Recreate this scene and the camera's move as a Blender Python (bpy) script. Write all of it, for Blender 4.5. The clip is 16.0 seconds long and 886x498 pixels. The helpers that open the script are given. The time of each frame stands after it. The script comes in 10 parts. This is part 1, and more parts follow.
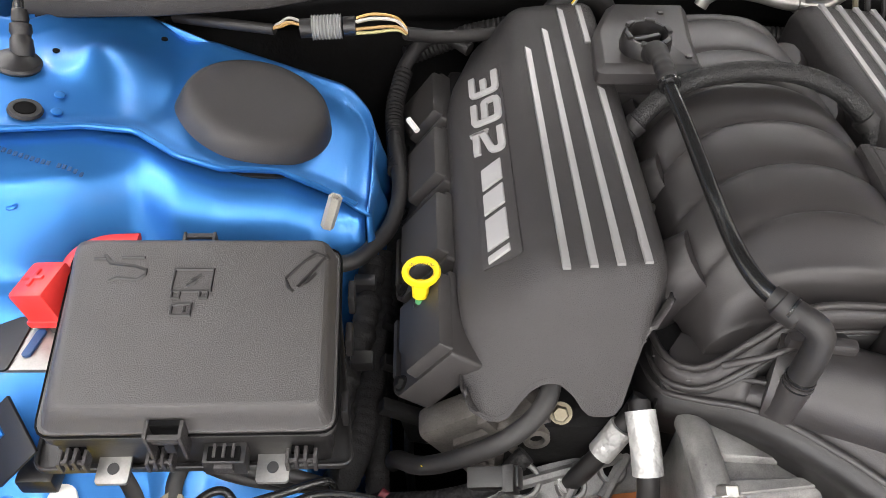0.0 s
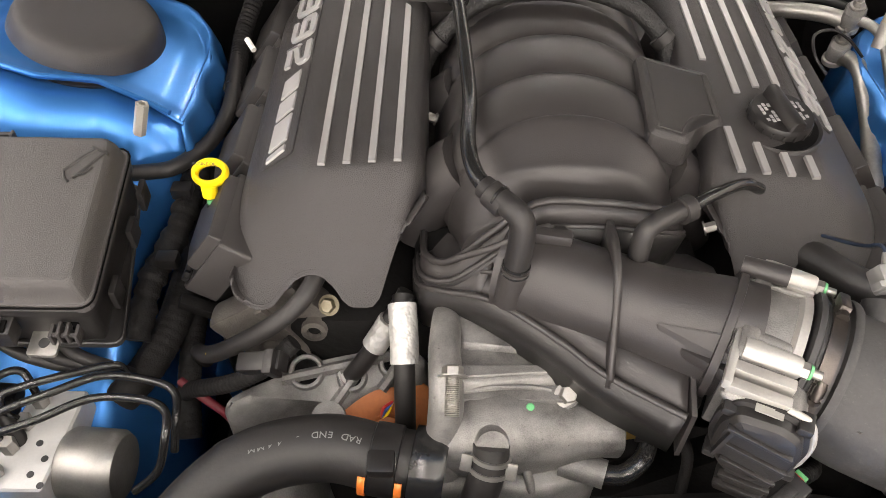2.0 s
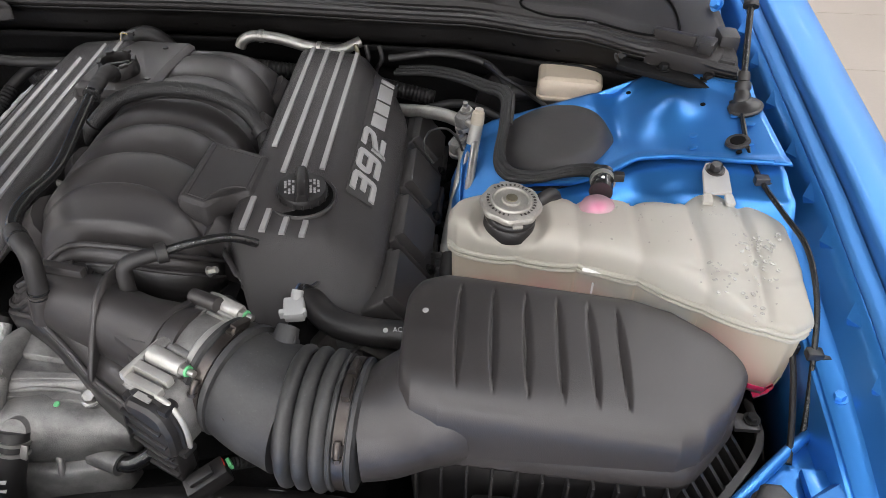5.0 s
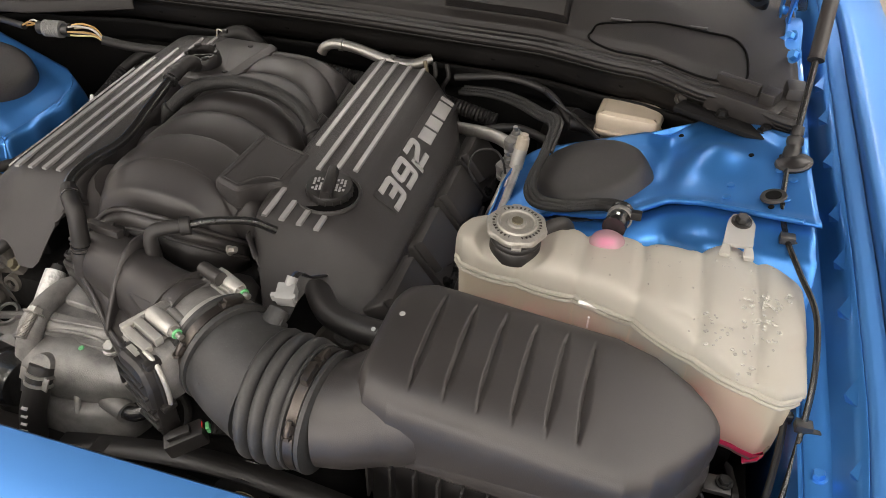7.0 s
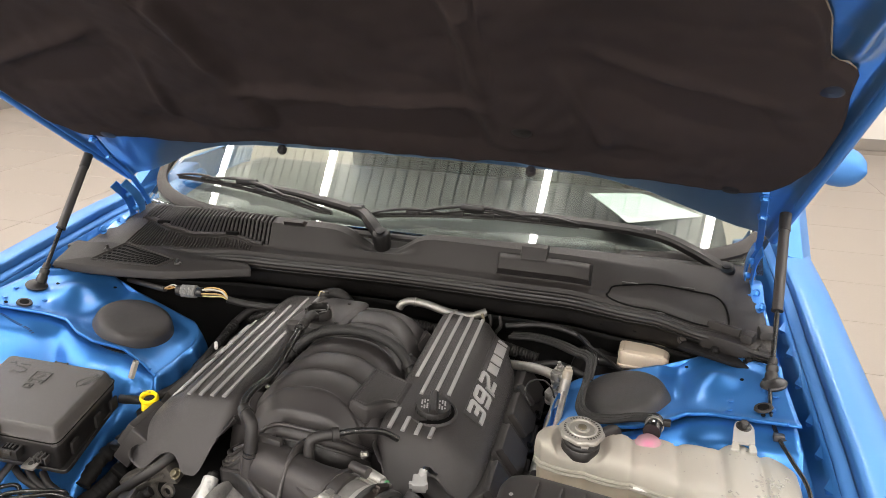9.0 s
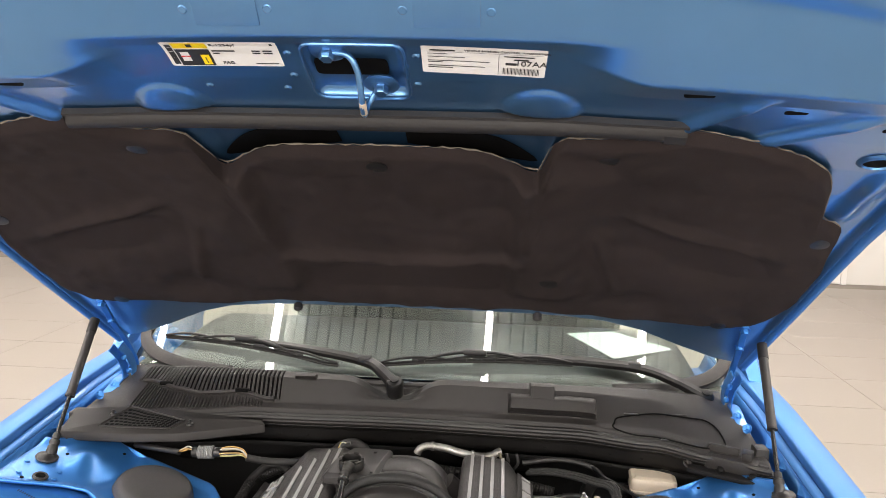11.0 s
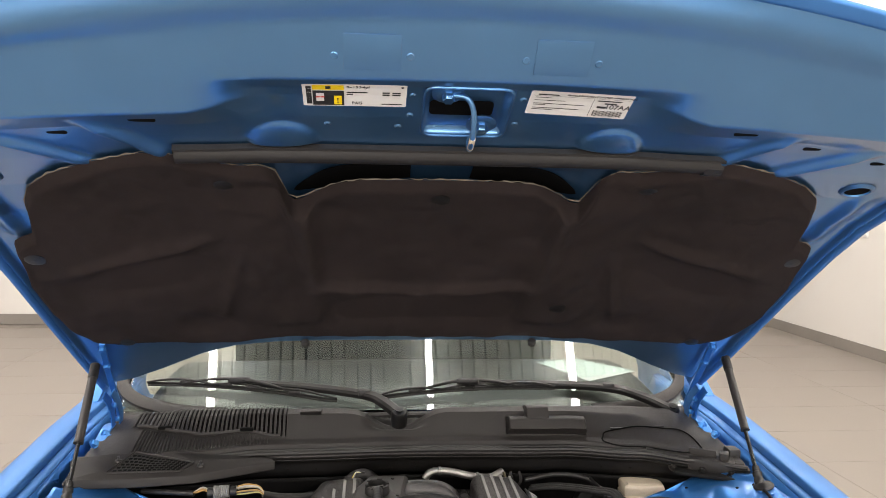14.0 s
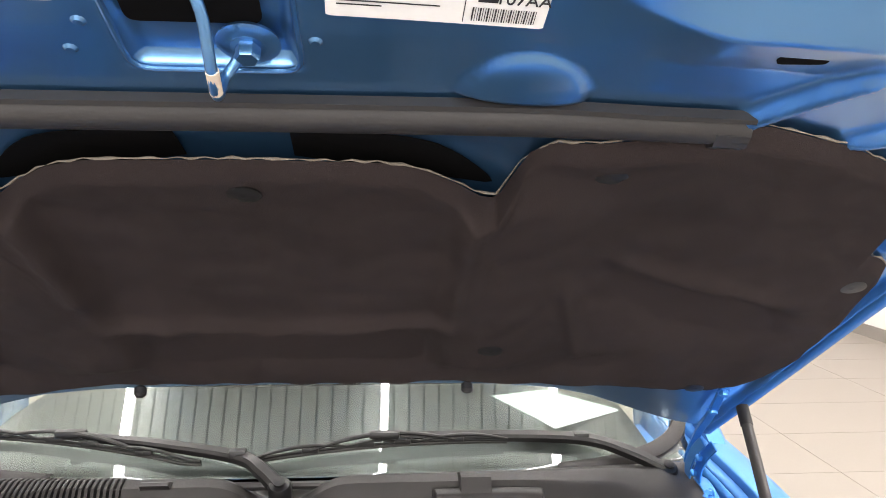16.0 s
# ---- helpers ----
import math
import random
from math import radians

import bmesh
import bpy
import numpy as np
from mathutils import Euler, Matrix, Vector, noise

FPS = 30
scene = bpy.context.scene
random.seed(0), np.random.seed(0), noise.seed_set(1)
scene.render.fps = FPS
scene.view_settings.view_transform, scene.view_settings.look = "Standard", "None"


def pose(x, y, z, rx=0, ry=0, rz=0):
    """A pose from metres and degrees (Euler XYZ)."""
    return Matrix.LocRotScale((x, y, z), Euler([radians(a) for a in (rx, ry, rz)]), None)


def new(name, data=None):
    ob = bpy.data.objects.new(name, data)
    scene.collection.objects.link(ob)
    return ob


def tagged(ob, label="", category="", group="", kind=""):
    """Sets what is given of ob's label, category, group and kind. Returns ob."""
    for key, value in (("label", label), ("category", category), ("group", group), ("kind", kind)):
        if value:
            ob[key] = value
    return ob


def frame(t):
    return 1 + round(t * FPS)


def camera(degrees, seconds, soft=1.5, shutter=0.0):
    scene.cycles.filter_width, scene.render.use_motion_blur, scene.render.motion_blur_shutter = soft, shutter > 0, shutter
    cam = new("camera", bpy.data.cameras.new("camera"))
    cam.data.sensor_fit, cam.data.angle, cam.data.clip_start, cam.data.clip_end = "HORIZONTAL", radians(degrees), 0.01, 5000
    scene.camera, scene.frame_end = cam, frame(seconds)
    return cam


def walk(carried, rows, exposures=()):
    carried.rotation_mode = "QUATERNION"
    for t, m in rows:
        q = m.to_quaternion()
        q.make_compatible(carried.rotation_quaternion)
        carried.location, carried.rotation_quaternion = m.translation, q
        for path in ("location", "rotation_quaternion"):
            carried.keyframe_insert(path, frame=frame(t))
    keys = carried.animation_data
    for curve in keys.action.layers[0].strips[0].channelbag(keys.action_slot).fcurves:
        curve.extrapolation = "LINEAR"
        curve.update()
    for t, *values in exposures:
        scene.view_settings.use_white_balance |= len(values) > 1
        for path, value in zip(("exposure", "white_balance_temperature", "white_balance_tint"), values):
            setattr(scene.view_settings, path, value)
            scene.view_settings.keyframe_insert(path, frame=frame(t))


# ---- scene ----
cam = camera(61.7, 16.0, soft=0.85)
METRES, SIDE, EYE, TILT, LEAN, TURN = 2.7, -0.326, 1.33, -45.0, -1.4, -1.4
ROWS = [
    (0.0, 0.0, 0.0, 0.0, 0.0, 0.0, -0.0),
    (0.5, 0.0125, 0.0009, -0.0138, 0.61, -0.82, -0.58),
    (1.0, 0.0206, -0.0006, -0.0159, 1.04, -1.87, -0.91),
    (1.5, 0.0439, -0.0051, -0.021, 1.51, -2.44, -1.04),
    (2.0, 0.0818, -0.0126, -0.0215, 1.78, -2.43, -1.02),
    (2.5, 0.1202, -0.0197, -0.0161, 1.79, -2.36, -0.94),
    (3.0, 0.1519, -0.0292, -0.0128, 1.78, -2.46, -0.9),
    (3.5, 0.1901, -0.0303, -0.0116, 1.81, -1.78, -0.92),
    (4.0, 0.2249, -0.0452, -0.0185, 1.77, 1.07, -0.99),
    (4.5, 0.2483, -0.0698, -0.0326, 2.32, 3.55, -1.6),
    (7.0, 0.3203, -0.0698, -0.0317, 13.13, 5.27, -12.47),
    (7.5, 0.3202, -0.084, -0.0347, 13.59, 7.97, -13.11),
    (8.0, 0.313, -0.1183, -0.0486, 13.35, 12.71, -13.1),
    (8.5, 0.3035, -0.1624, -0.0701, 12.65, 19.09, -12.61),
    (9.0, 0.2952, -0.191, -0.0838, 11.17, 24.9, -11.35),
    (9.5, 0.2849, -0.2143, -0.0939, 9.75, 29.66, -9.97),
    (10.0, 0.2706, -0.2278, -0.1003, 8.67, 33.64, -8.85),
    (12.5, 0.0993, -0.2852, -0.1503, -1.83, 38.32, 2.23),
    (13.0, 0.096, -0.3013, -0.1544, -2.21, 40.07, 2.75),
    (13.5, 0.0929, -0.3013, -0.1559, -2.38, 41.39, 3.01),
    (14.0, 0.0905, -0.2741, -0.1614, -2.41, 41.17, 3.18),
    (14.5, 0.0996, -0.2509, -0.1575, -2.16, 39.08, 3.12),
    (15.0, 0.1379, -0.2167, -0.1234, -1.66, 37.48, 2.73),
    (15.5, 0.169, -0.1791, -0.0817, -1.51, 37.53, 2.6),
    (16.0, 0.1733, -0.1426, -0.0219, -1.73, 39.26, 2.94),
]
EXPOSURES = [(0.0, 0.15, 6200, 12), (1.0, 0.15, 6550, 13), (2.0, 0.15, 6750, 14), (3.0, 0.3, 6450, 12), (3.6, 0.3, 6250, 12), (4.5, -0.15, 5950, 12), (7.0, -0.4, 6700, 12), (8.0, -0.3, 6670, 12), (9.0, -0.15, 6600, 12), (10.0, -0.04, 6500, 12), (12.5, -0.08, 6700, 12), (13.5, -0.5, 6700, 12), (14.0, -0.42, 6580, 12), (14.5, -0.25, 6450, 12), (15.0, -0.38, 6420, 12), (15.55, -0.32, 6400, 12), (16.0, 0.25, 6350, 12)]
BASE = pose(SIDE, 0, EYE, TILT, LEAN, TURN)
walk(cam, [(t, BASE @ pose(METRES * x, METRES * y, METRES * z, 90 + pitch, roll, yaw)) for t, x, y, z, yaw, pitch, roll in ROWS], EXPOSURES)

# ---- world and lamps: a closed white showroom lit by rows of ceiling tubes, with added fill lamps ----
ROOM_L, ROOM_R, ROOM_B, ROOM_F, ROOM_H = -7.0, 5.0, 8.45, -7.5, 4.6
STRIPS = (-5.8, -4.0, -2.1, 0.36, 2.1, 4.2)
world = bpy.data.worlds.new("world")
scene.world = world
world.use_nodes = True
world.node_tree.nodes["Background"].inputs[0].default_value = (0.8, 0.82, 0.85, 1)
world.node_tree.nodes["Background"].inputs[1].default_value = 0.05


def area(name, m, sx, sy, watts, colour):
    data = bpy.data.lights.new(name, "AREA")
    data.shape, data.size, data.size_y, data.energy, data.color = "RECTANGLE", sx, sy, watts, colour
    ob = new(name, data)
    ob.matrix_world = m
    return ob


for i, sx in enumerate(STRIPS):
    area("tube_lamp", pose(sx, 0.3, ROOM_H - 0.38), 0.06, 13.5, 215, (1.0, 0.93, 0.89))
    # added upward fill lamp, brightens the ceiling mirrored in the windscreen
    area("ceiling_fill", pose(sx, 0.3, ROOM_H - 0.19, 180, 0, 0), 0.06, 13.5, 62, (1.0, 0.93, 0.89))

# fill lamp in an assumed, unseen shopfront; brightens hood nose and engine front
area("assumed_window_fill", pose(-1.0, ROOM_F + 0.06, 1.55, 90, 0, 0), 9.0, 2.5, 640, (1.0, 0.95, 0.905))


# ---- materials ----
def nodes_of(name):
    m = bpy.data.materials.new(name)
    m.use_nodes = True
    t = m.node_tree
    return m, t, t.nodes["Principled BSDF"]


def node(t, kind, **values):
    n = t.nodes.new(kind)
    for k, v in values.items():
        if k in n.inputs:
            n.inputs[k].default_value = v
    return n


def surface(name, colour, rough=0.5, metal=0.0, grain=400.0, relief=0.1, blotch=6.0, vary=0.25, rough_vary=0.12, dist=0.0006, coat=0.0, spec=0.5, speckle=0.0, speckle_colour=(0.6, 0.6, 0.58)):
    """A painted, moulded or cast surface: blotches and fine grain in colour and gloss, with a fine relief."""
    m, t, b = nodes_of(name)
    co = node(t, "ShaderNodeTexCoord").outputs["Object"]
    big = node(t, "ShaderNodeTexNoise", Scale=blotch, Detail=4.0, Roughness=0.6)
    fine = node(t, "ShaderNodeTexNoise", Scale=grain, Detail=2.0, Roughness=0.6)
    t.links.new(co, big.inputs["Vector"])
    t.links.new(co, fine.inputs["Vector"])
    mix = t.nodes.new("ShaderNodeMix")
    mix.data_type = "RGBA"
    dark = [c * (1 - vary) for c in colour]
    light = [min(1.0, c * (1 + vary)) for c in colour]
    mix.inputs[6].default_value, mix.inputs[7].default_value = (*dark, 1), (*light, 1)
    add = node(t, "ShaderNodeMath")
    add.operation = "MULTIPLY_ADD"
    t.links.new(fine.outputs["Fac"], add.inputs[0])
    add.inputs[1].default_value = 0.5
    half = node(t, "ShaderNodeMath")
    half.operation = "MULTIPLY_ADD"
    t.links.new(big.outputs["Fac"], half.inputs[0])
    half.inputs[1].default_value, half.inputs[2].default_value = 1.4, -0.45
    t.links.new(half.outputs[0], add.inputs[2])
    t.links.new(add.outputs[0], mix.inputs[0])
    out = mix.outputs[2]
    if speckle:
        dots = node(t, "ShaderNodeTexNoise", Scale=260.0, Detail=3.0, Roughness=0.7)
        t.links.new(co, dots.inputs["Vector"])
        ramp = t.nodes.new("ShaderNodeMapRange")
        ramp.inputs["From Min"].default_value, ramp.inputs["From Max"].default_value = 0.72 - speckle, 0.78
        t.links.new(dots.outputs["Fac"], ramp.inputs["Value"])
        dust = t.nodes.new("ShaderNodeMix")
        dust.data_type = "RGBA"
        dust.inputs[7].default_value = (*speckle_colour, 1)
        t.links.new(ramp.outputs[0], dust.inputs[0])
        t.links.new(out, dust.inputs[6])
        out = dust.outputs[2]
    t.links.new(out, b.inputs["Base Color"])
    rm = t.nodes.new("ShaderNodeMapRange")
    rm.inputs["To Min"].default_value, rm.inputs["To Max"].default_value = max(0.02, rough - rough_vary), min(1.0, rough + rough_vary)
    t.links.new(big.outputs["Fac"], rm.inputs["Value"])
    t.links.new(rm.outputs[0], b.inputs["Roughness"])
    b.inputs["Metallic"].default_value = metal
    b.inputs["Specular IOR Level"].default_value = spec
    if coat:
        b.inputs["Coat Weight"].default_value, b.inputs["Coat Roughness"].default_value = coat, 0.08
    if relief:
        bump = node(t, "ShaderNodeBump", Strength=relief, Distance=dist)
        t.links.new(fine.outputs["Fac"], bump.inputs["Height"])
        t.links.new(bump.outputs[0], b.inputs["Normal"])
    return m


def clear(name, colour, rough, keep, through_colour):
    """A cloudy, half see-through plastic or liquid: milky scatter mixed with plain passage."""
    m, t, b = nodes_of(name)
    b.inputs["Base Color"].default_value = (*colour, 1)
    b.inputs["Roughness"].default_value = rough
    co = node(t, "ShaderNodeTexCoord").outputs["Object"]
    fine = node(t, "ShaderNodeTexNoise", Scale=60.0, Detail=3.0)
    t.links.new(co, fine.inputs["Vector"])
    bump = node(t, "ShaderNodeBump", Strength=0.15, Distance=0.002)
    t.links.new(fine.outputs["Fac"], bump.inputs["Height"])
    t.links.new(bump.outputs[0], b.inputs["Normal"])
    milk = node(t, "ShaderNodeBsdfTranslucent")
    milk.inputs["Color"].default_value = (*colour, 1)
    one = node(t, "ShaderNodeMixShader", Fac=0.45)
    t.links.new(b.outputs[0], one.inputs[1])
    t.links.new(milk.outputs[0], one.inputs[2])
    gone = node(t, "ShaderNodeBsdfTransparent")
    gone.inputs["Color"].default_value = (*through_colour, 1)
    two = node(t, "ShaderNodeMixShader", Fac=1 - keep)
    t.links.new(one.outputs[0], two.inputs[1])
    t.links.new(gone.outputs[0], two.inputs[2])
    t.links.new(two.outputs[0], t.nodes["Material Output"].inputs["Surface"])
    return m


def braid(name, colour, scale):
    """Woven hose sleeve: crossing fine waves."""
    m, t, b = nodes_of(name)
    co = node(t, "ShaderNodeTexCoord").outputs["Object"]
    v = node(t, "ShaderNodeTexVoronoi", Scale=scale)
    t.links.new(co, v.inputs["Vector"])
    mix = t.nodes.new("ShaderNodeMix")
    mix.data_type = "RGBA"
    mix.inputs[6].default_value, mix.inputs[7].default_value = (*[c * 0.4 for c in colour], 1), (*[c * 1.7 for c in colour], 1)
    t.links.new(v.outputs["Distance"], mix.inputs[0])
    t.links.new(mix.outputs[2], b.inputs["Base Color"])
    b.inputs["Roughness"].default_value = 0.6
    bump = node(t, "ShaderNodeBump", Strength=0.7, Distance=0.001)
    t.links.new(v.outputs["Distance"], bump.inputs["Height"])
    t.links.new(bump.outputs[0], b.inputs["Normal"])
    return m


PAINT = surface("blue metallic paint", (0.055, 0.20, 0.50), 0.50, 0.6, 2500.0, 0.02, 3.0, 0.08, 0.04, 0.0002, coat=0.12)
PAINT_IN = surface("blue inner panel paint", (0.043, 0.204, 0.55), 0.37, 0.70, 1800.0, 0.05, 4.0, 0.10, 0.06, 0.0003, coat=0.28)
# paler and greyer than PAINT: reflected floor light is put into its colour
PAINT_HOOD = surface("blue underside paint greyed by reflections", (0.086, 0.232, 0.46), 0.30, 0.86, 1800.0, 0.05, 4.0, 0.10, 0.06, 0.0003, coat=0.8)
# near-black for openings and joints: the shade inside is put into its colour
VOID = surface("opening and joint black", (0.0015, 0.0014, 0.0014), 0.8, spec=0.1)
COVER = surface("grained black cover plastic", (0.0255, 0.0230, 0.0226), 0.46, 0.0, 1300.0, 0.8, 7.0, 0.2, 0.06, 0.0008)
PLASTIC = surface("black moulded plastic", (0.0115, 0.0105, 0.0102), 0.42, 0.0, 700.0, 0.25, 9.0, 0.3, 0.1, 0.0005)
SATIN = surface("satin black intake plastic", (0.0285, 0.0258, 0.0252), 0.43, 0.0, 900.0, 0.25, 9.0, 0.3, 0.08, 0.0005)
COWL = surface("grey-black cowl plastic", (0.0185, 0.0164, 0.0155), 0.5, 0.0, 900.0, 0.6, 5.0, 0.2, 0.08, 0.0006, spec=0.3)
RUBBER = surface("matt black rubber", (0.0125, 0.0113, 0.0109), 0.55, 0.0, 300.0, 0.3, 12.0, 0.35, 0.1, 0.0005)
GLOSSY = surface("glossy black hose", (0.014, 0.014, 0.014), 0.22, 0.0, 300.0, 0.1, 10.0, 0.2, 0.06)
# near-black metal: shade of the deep bay is put into its colour
DEEP = surface("near-black bay shade metal", (0.0034, 0.0031, 0.003), 0.75, 0.0, 120.0, 0.4, 8.0, 0.5, 0.15, 0.002, spec=0.25)
FELT = surface("black felt insulation", (0.0262, 0.0199, 0.0190), 0.95, 0.0, 900.0, 0.6, 5.0, 0.3, 0.03, 0.0015, spec=0.15, speckle=0.03, speckle_colour=(0.12, 0.11, 0.10))
FELT_EDGE = surface("pale cut felt edge", (0.20, 0.175, 0.14), 0.95, 0.0, 500.0, 0.8, 40.0, 0.5, 0.03, 0.002, spec=0.1)
ALLOY = surface("cast aluminium", (0.182, 0.177, 0.170), 0.50, 0.45, 900.0, 0.5, 30.0, 0.75, 0.22, 0.0006, speckle=0.07, speckle_colour=(0.075, 0.07, 0.066))
MACHINED = surface("machined aluminium", (0.40, 0.39, 0.365), 0.5, 0.6, 600.0, 0.3, 30.0, 0.2, 0.12, 0.0005)
STEEL = surface("zinc-plated steel", (0.33, 0.32, 0.30), 0.42, 0.85, 500.0, 0.2, 40.0, 0.25, 0.1, 0.0004)
DARK_STEEL = surface("dark oiled steel band", (0.075, 0.066, 0.06), 0.32, 0.8, 500.0, 0.2, 40.0, 0.3, 0.1, 0.0004)
PIPE = surface("dull aluminium pipe", (0.40, 0.39, 0.365), 0.42, 0.85, 300.0, 0.3, 26.0, 0.4, 0.1, 0.0004)
STRIPE = surface("silver painted stripe", (0.30, 0.295, 0.29), 0.36, 0.3, 900.0, 0.1, 20.0, 0.08, 0.05, 0.0003)
LETTER = surface("white-grey raised lettering", (0.33, 0.325, 0.32), 0.4, 0.1, 900.0, 0.1, 20.0, 0.08, 0.05, 0.0003)
YELLOW = surface("yellow moulded plastic", (0.85, 0.62, 0.01), 0.35, 0.0, 300.0, 0.1, 20.0, 0.1, 0.05)
RED = surface("red moulded plastic", (0.62, 0.03, 0.025), 0.38, 0.0, 300.0, 0.12, 20.0, 0.15, 0.05)
TANK = clear("milky tank plastic", (0.535, 0.515, 0.45), 0.52, 0.93, (0.95, 0.92, 0.84))
TANK_LOW = clear("milky lower tank plastic", (0.70, 0.65, 0.52), 0.42, 0.74, (0.96, 0.90, 0.82))
COOLANT = surface("pink coolant", (0.85, 0.05, 0.17), 0.3, 0.0, 40.0, 0.0, 6.0, 0.2, 0.05)
CREAM = surface("cream plastic", (0.54, 0.46, 0.36), 0.4, 0.0, 300.0, 0.1, 20.0, 0.12, 0.06)
WHITE = surface("white plastic", (0.75, 0.74, 0.71), 0.4, 0.0, 300.0, 0.1, 20.0, 0.08, 0.06)
PAPER = surface("white label paper", (0.74, 0.73, 0.70), 0.5, 0.0, 300.0, 0.03, 20.0, 0.05, 0.05)
INK = surface("black print and hole shade", (0.02, 0.02, 0.02), 0.5, 0.0, 300.0, 0.0, 20.0, 0.1, 0.05)
GREEN = surface("green paint mark", (0.10, 0.36, 0.15), 0.5, 0.0, 300.0, 0.1, 20.0, 0.2, 0.05)
ORANGE = surface("orange plastic", (0.75, 0.19, 0.03), 0.45, 0.0, 300.0, 0.1, 20.0, 0.25, 0.05)
RUST = surface("orange-brown primer metal", (0.34, 0.11, 0.03), 0.55, 0.2, 200.0, 0.4, 20.0, 0.4, 0.1, 0.001)
GREY = surface("grey connector plastic", (0.20, 0.20, 0.197), 0.45, 0.0, 300.0, 0.1, 20.0, 0.12, 0.06)
FOIL = surface("crinkled foil sleeve", (0.50, 0.495, 0.48), 0.48, 0.45, 90.0, 1.0, 60.0, 0.15, 0.1, 0.004)
BRASS = surface("brass", (0.55, 0.36, 0.1), 0.32, 1.0, 300.0, 0.2, 20.0, 0.2, 0.06)
DARK_TAPE = surface("matt black cloth tape", (0.0058, 0.0053, 0.0052), 0.75, 0.0, 500.0, 0.6, 30.0, 0.4, 0.1, 0.001, spec=0.3)
DULL_BRASS = surface("dull plated terminal", (0.17, 0.15, 0.105), 0.5, 0.7, 300.0, 0.3, 30.0, 0.3, 0.1, 0.0006)
RUST_RED = surface("dull red cable", (0.10, 0.006, 0.012), 0.5)
WIPER = surface("black wiper paint", (0.0055, 0.0052, 0.0050), 0.40, 0.0, 500.0, 0.2, 10.0, 0.3, 0.1, spec=0.35)
DUCT = surface("dusty black duct rubber", (0.026, 0.0258, 0.0258), 0.55, 0.0, 300.0, 0.3, 28.0, 0.6, 0.1, 0.0005, speckle=0.10, speckle_colour=(0.06, 0.059, 0.058))
BELT = surface("worn drive belt rubber", (0.015, 0.0138, 0.0132), 0.5, 0.0, 300.0, 0.3, 14.0, 0.3, 0.1)
WOVEN = braid("woven black sleeve", (0.0075, 0.0072, 0.0070), 520.0)
WALL = surface("off-white wall paint", (0.60, 0.575, 0.54), 0.8, 0.0, 200.0, 0.1, 0.8, 0.03, 0.05, 0.001)
BASEBOARD = surface("dark grey baseboard vinyl", (0.20, 0.18, 0.16), 0.5, 0.0, 200.0, 0.1, 1.5, 0.15, 0.08)
TILE = surface("beige-grey porcelain tile", (0.222, 0.195, 0.170), 0.42, 0.0, 90.0, 0.05, 1.6, 0.10, 0.08, 0.0006)
GROUT = surface("grey grout", (0.205, 0.180, 0.157), 0.9, 0.0, 200.0, 0.3, 3.0, 0.1, 0.05)
DECK = surface("pale green-grey ribbed ceiling sheet", (0.74, 0.79, 0.74), 0.5, 0.1, 60.0, 0.05, 1.0, 0.12, 0.08)
DOOR = surface("white door paint", (0.72, 0.70, 0.67), 0.5, 0.0, 200.0, 0.05, 2.0, 0.03, 0.05)
SIGN = surface("white sign board", (0.8, 0.79, 0.77), 0.4, 0.0, 300.0, 0.02, 1.0, 0.03, 0.04)
SIGN_INK = surface("charcoal sign lettering", (0.06, 0.06, 0.06), 0.45, 0.0, 300.0, 0.02, 2.0, 0.1, 0.04)

GLASS, _t, _b = nodes_of("windscreen glass")
_b.inputs["Base Color"].default_value = (0.80, 0.90, 0.85, 1)
_b.inputs["Roughness"].default_value, _b.inputs["IOR"].default_value, _b.inputs["Transmission Weight"].default_value = 0.0, 1.58, 1.0
TUBE, _t, _b = nodes_of("lit tube")
_b.inputs["Emission Color"].default_value, _b.inputs["Emission Strength"].default_value = (1.0, 0.98, 0.95, 1), 14.0


# ---- shape helpers ----
def lerp(a, b, f):
    return a + (b - a) * f


def table(x, rows):
    """Piecewise linear value from rows of (x, value)."""
    return float(np.interp(x, [r[0] for r in rows], [r[1] for r in rows]))


def smooth(x, a, b):
    f = min(1.0, max(0.0, (x - a) / (b - a)))
    return f * f * (3 - 2 * f)


def part(name, bm, material, parent=None, label="", soft=True, thick=0.0, bevel=0.0, sub=0, angle=40.0, offset=-1.0):
    """Links a bmesh as one mesh object, under a thing or a part."""
    bmesh.ops.recalc_face_normals(bm, faces=bm.faces)
    me = bpy.data.meshes.new(name)
    bm.to_mesh(me)
    bm.free()
    me.materials.append(material)
    ob = new(name, me)
    if soft:
        me.shade_smooth()
        me.set_sharp_from_angle(angle=radians(angle))
    if parent is not None:
        ob.parent = parent
        up = parent.matrix_basis.copy()
        if parent.parent is not None:
            up = parent.parent.matrix_basis @ parent.matrix_parent_inverse @ up
        ob.matrix_parent_inverse = up.inverted()
    if thick:
        s = ob.modifiers.new("thick", "SOLIDIFY")
        s.thickness, s.offset = thick, offset
    if bevel:
        s = ob.modifiers.new("bevel", "BEVEL")
        s.width, s.segments, s.limit_method, s.angle_limit = bevel, 2, "ANGLE", radians(35)
    if sub:
        s = ob.modifiers.new("sub", "SUBSURF")
        s.levels = s.render_levels = sub
    if label:
        ob["label"] = label
    return ob


def thing(name, at, label, category, group="", kind=""):
    ob = new(name)
    ob.empty_display_size = 0.02
    ob.matrix_basis = Matrix.Translation(at)
    return tagged(ob, label, category, group, kind)


def blank():
    return bmesh.new()


def face(bm, vs):
    if len({v.index if v.index >= 0 else id(v) for v in vs}) > 2:
        try:
            bm.faces.new(vs)
        except ValueError:
            pass


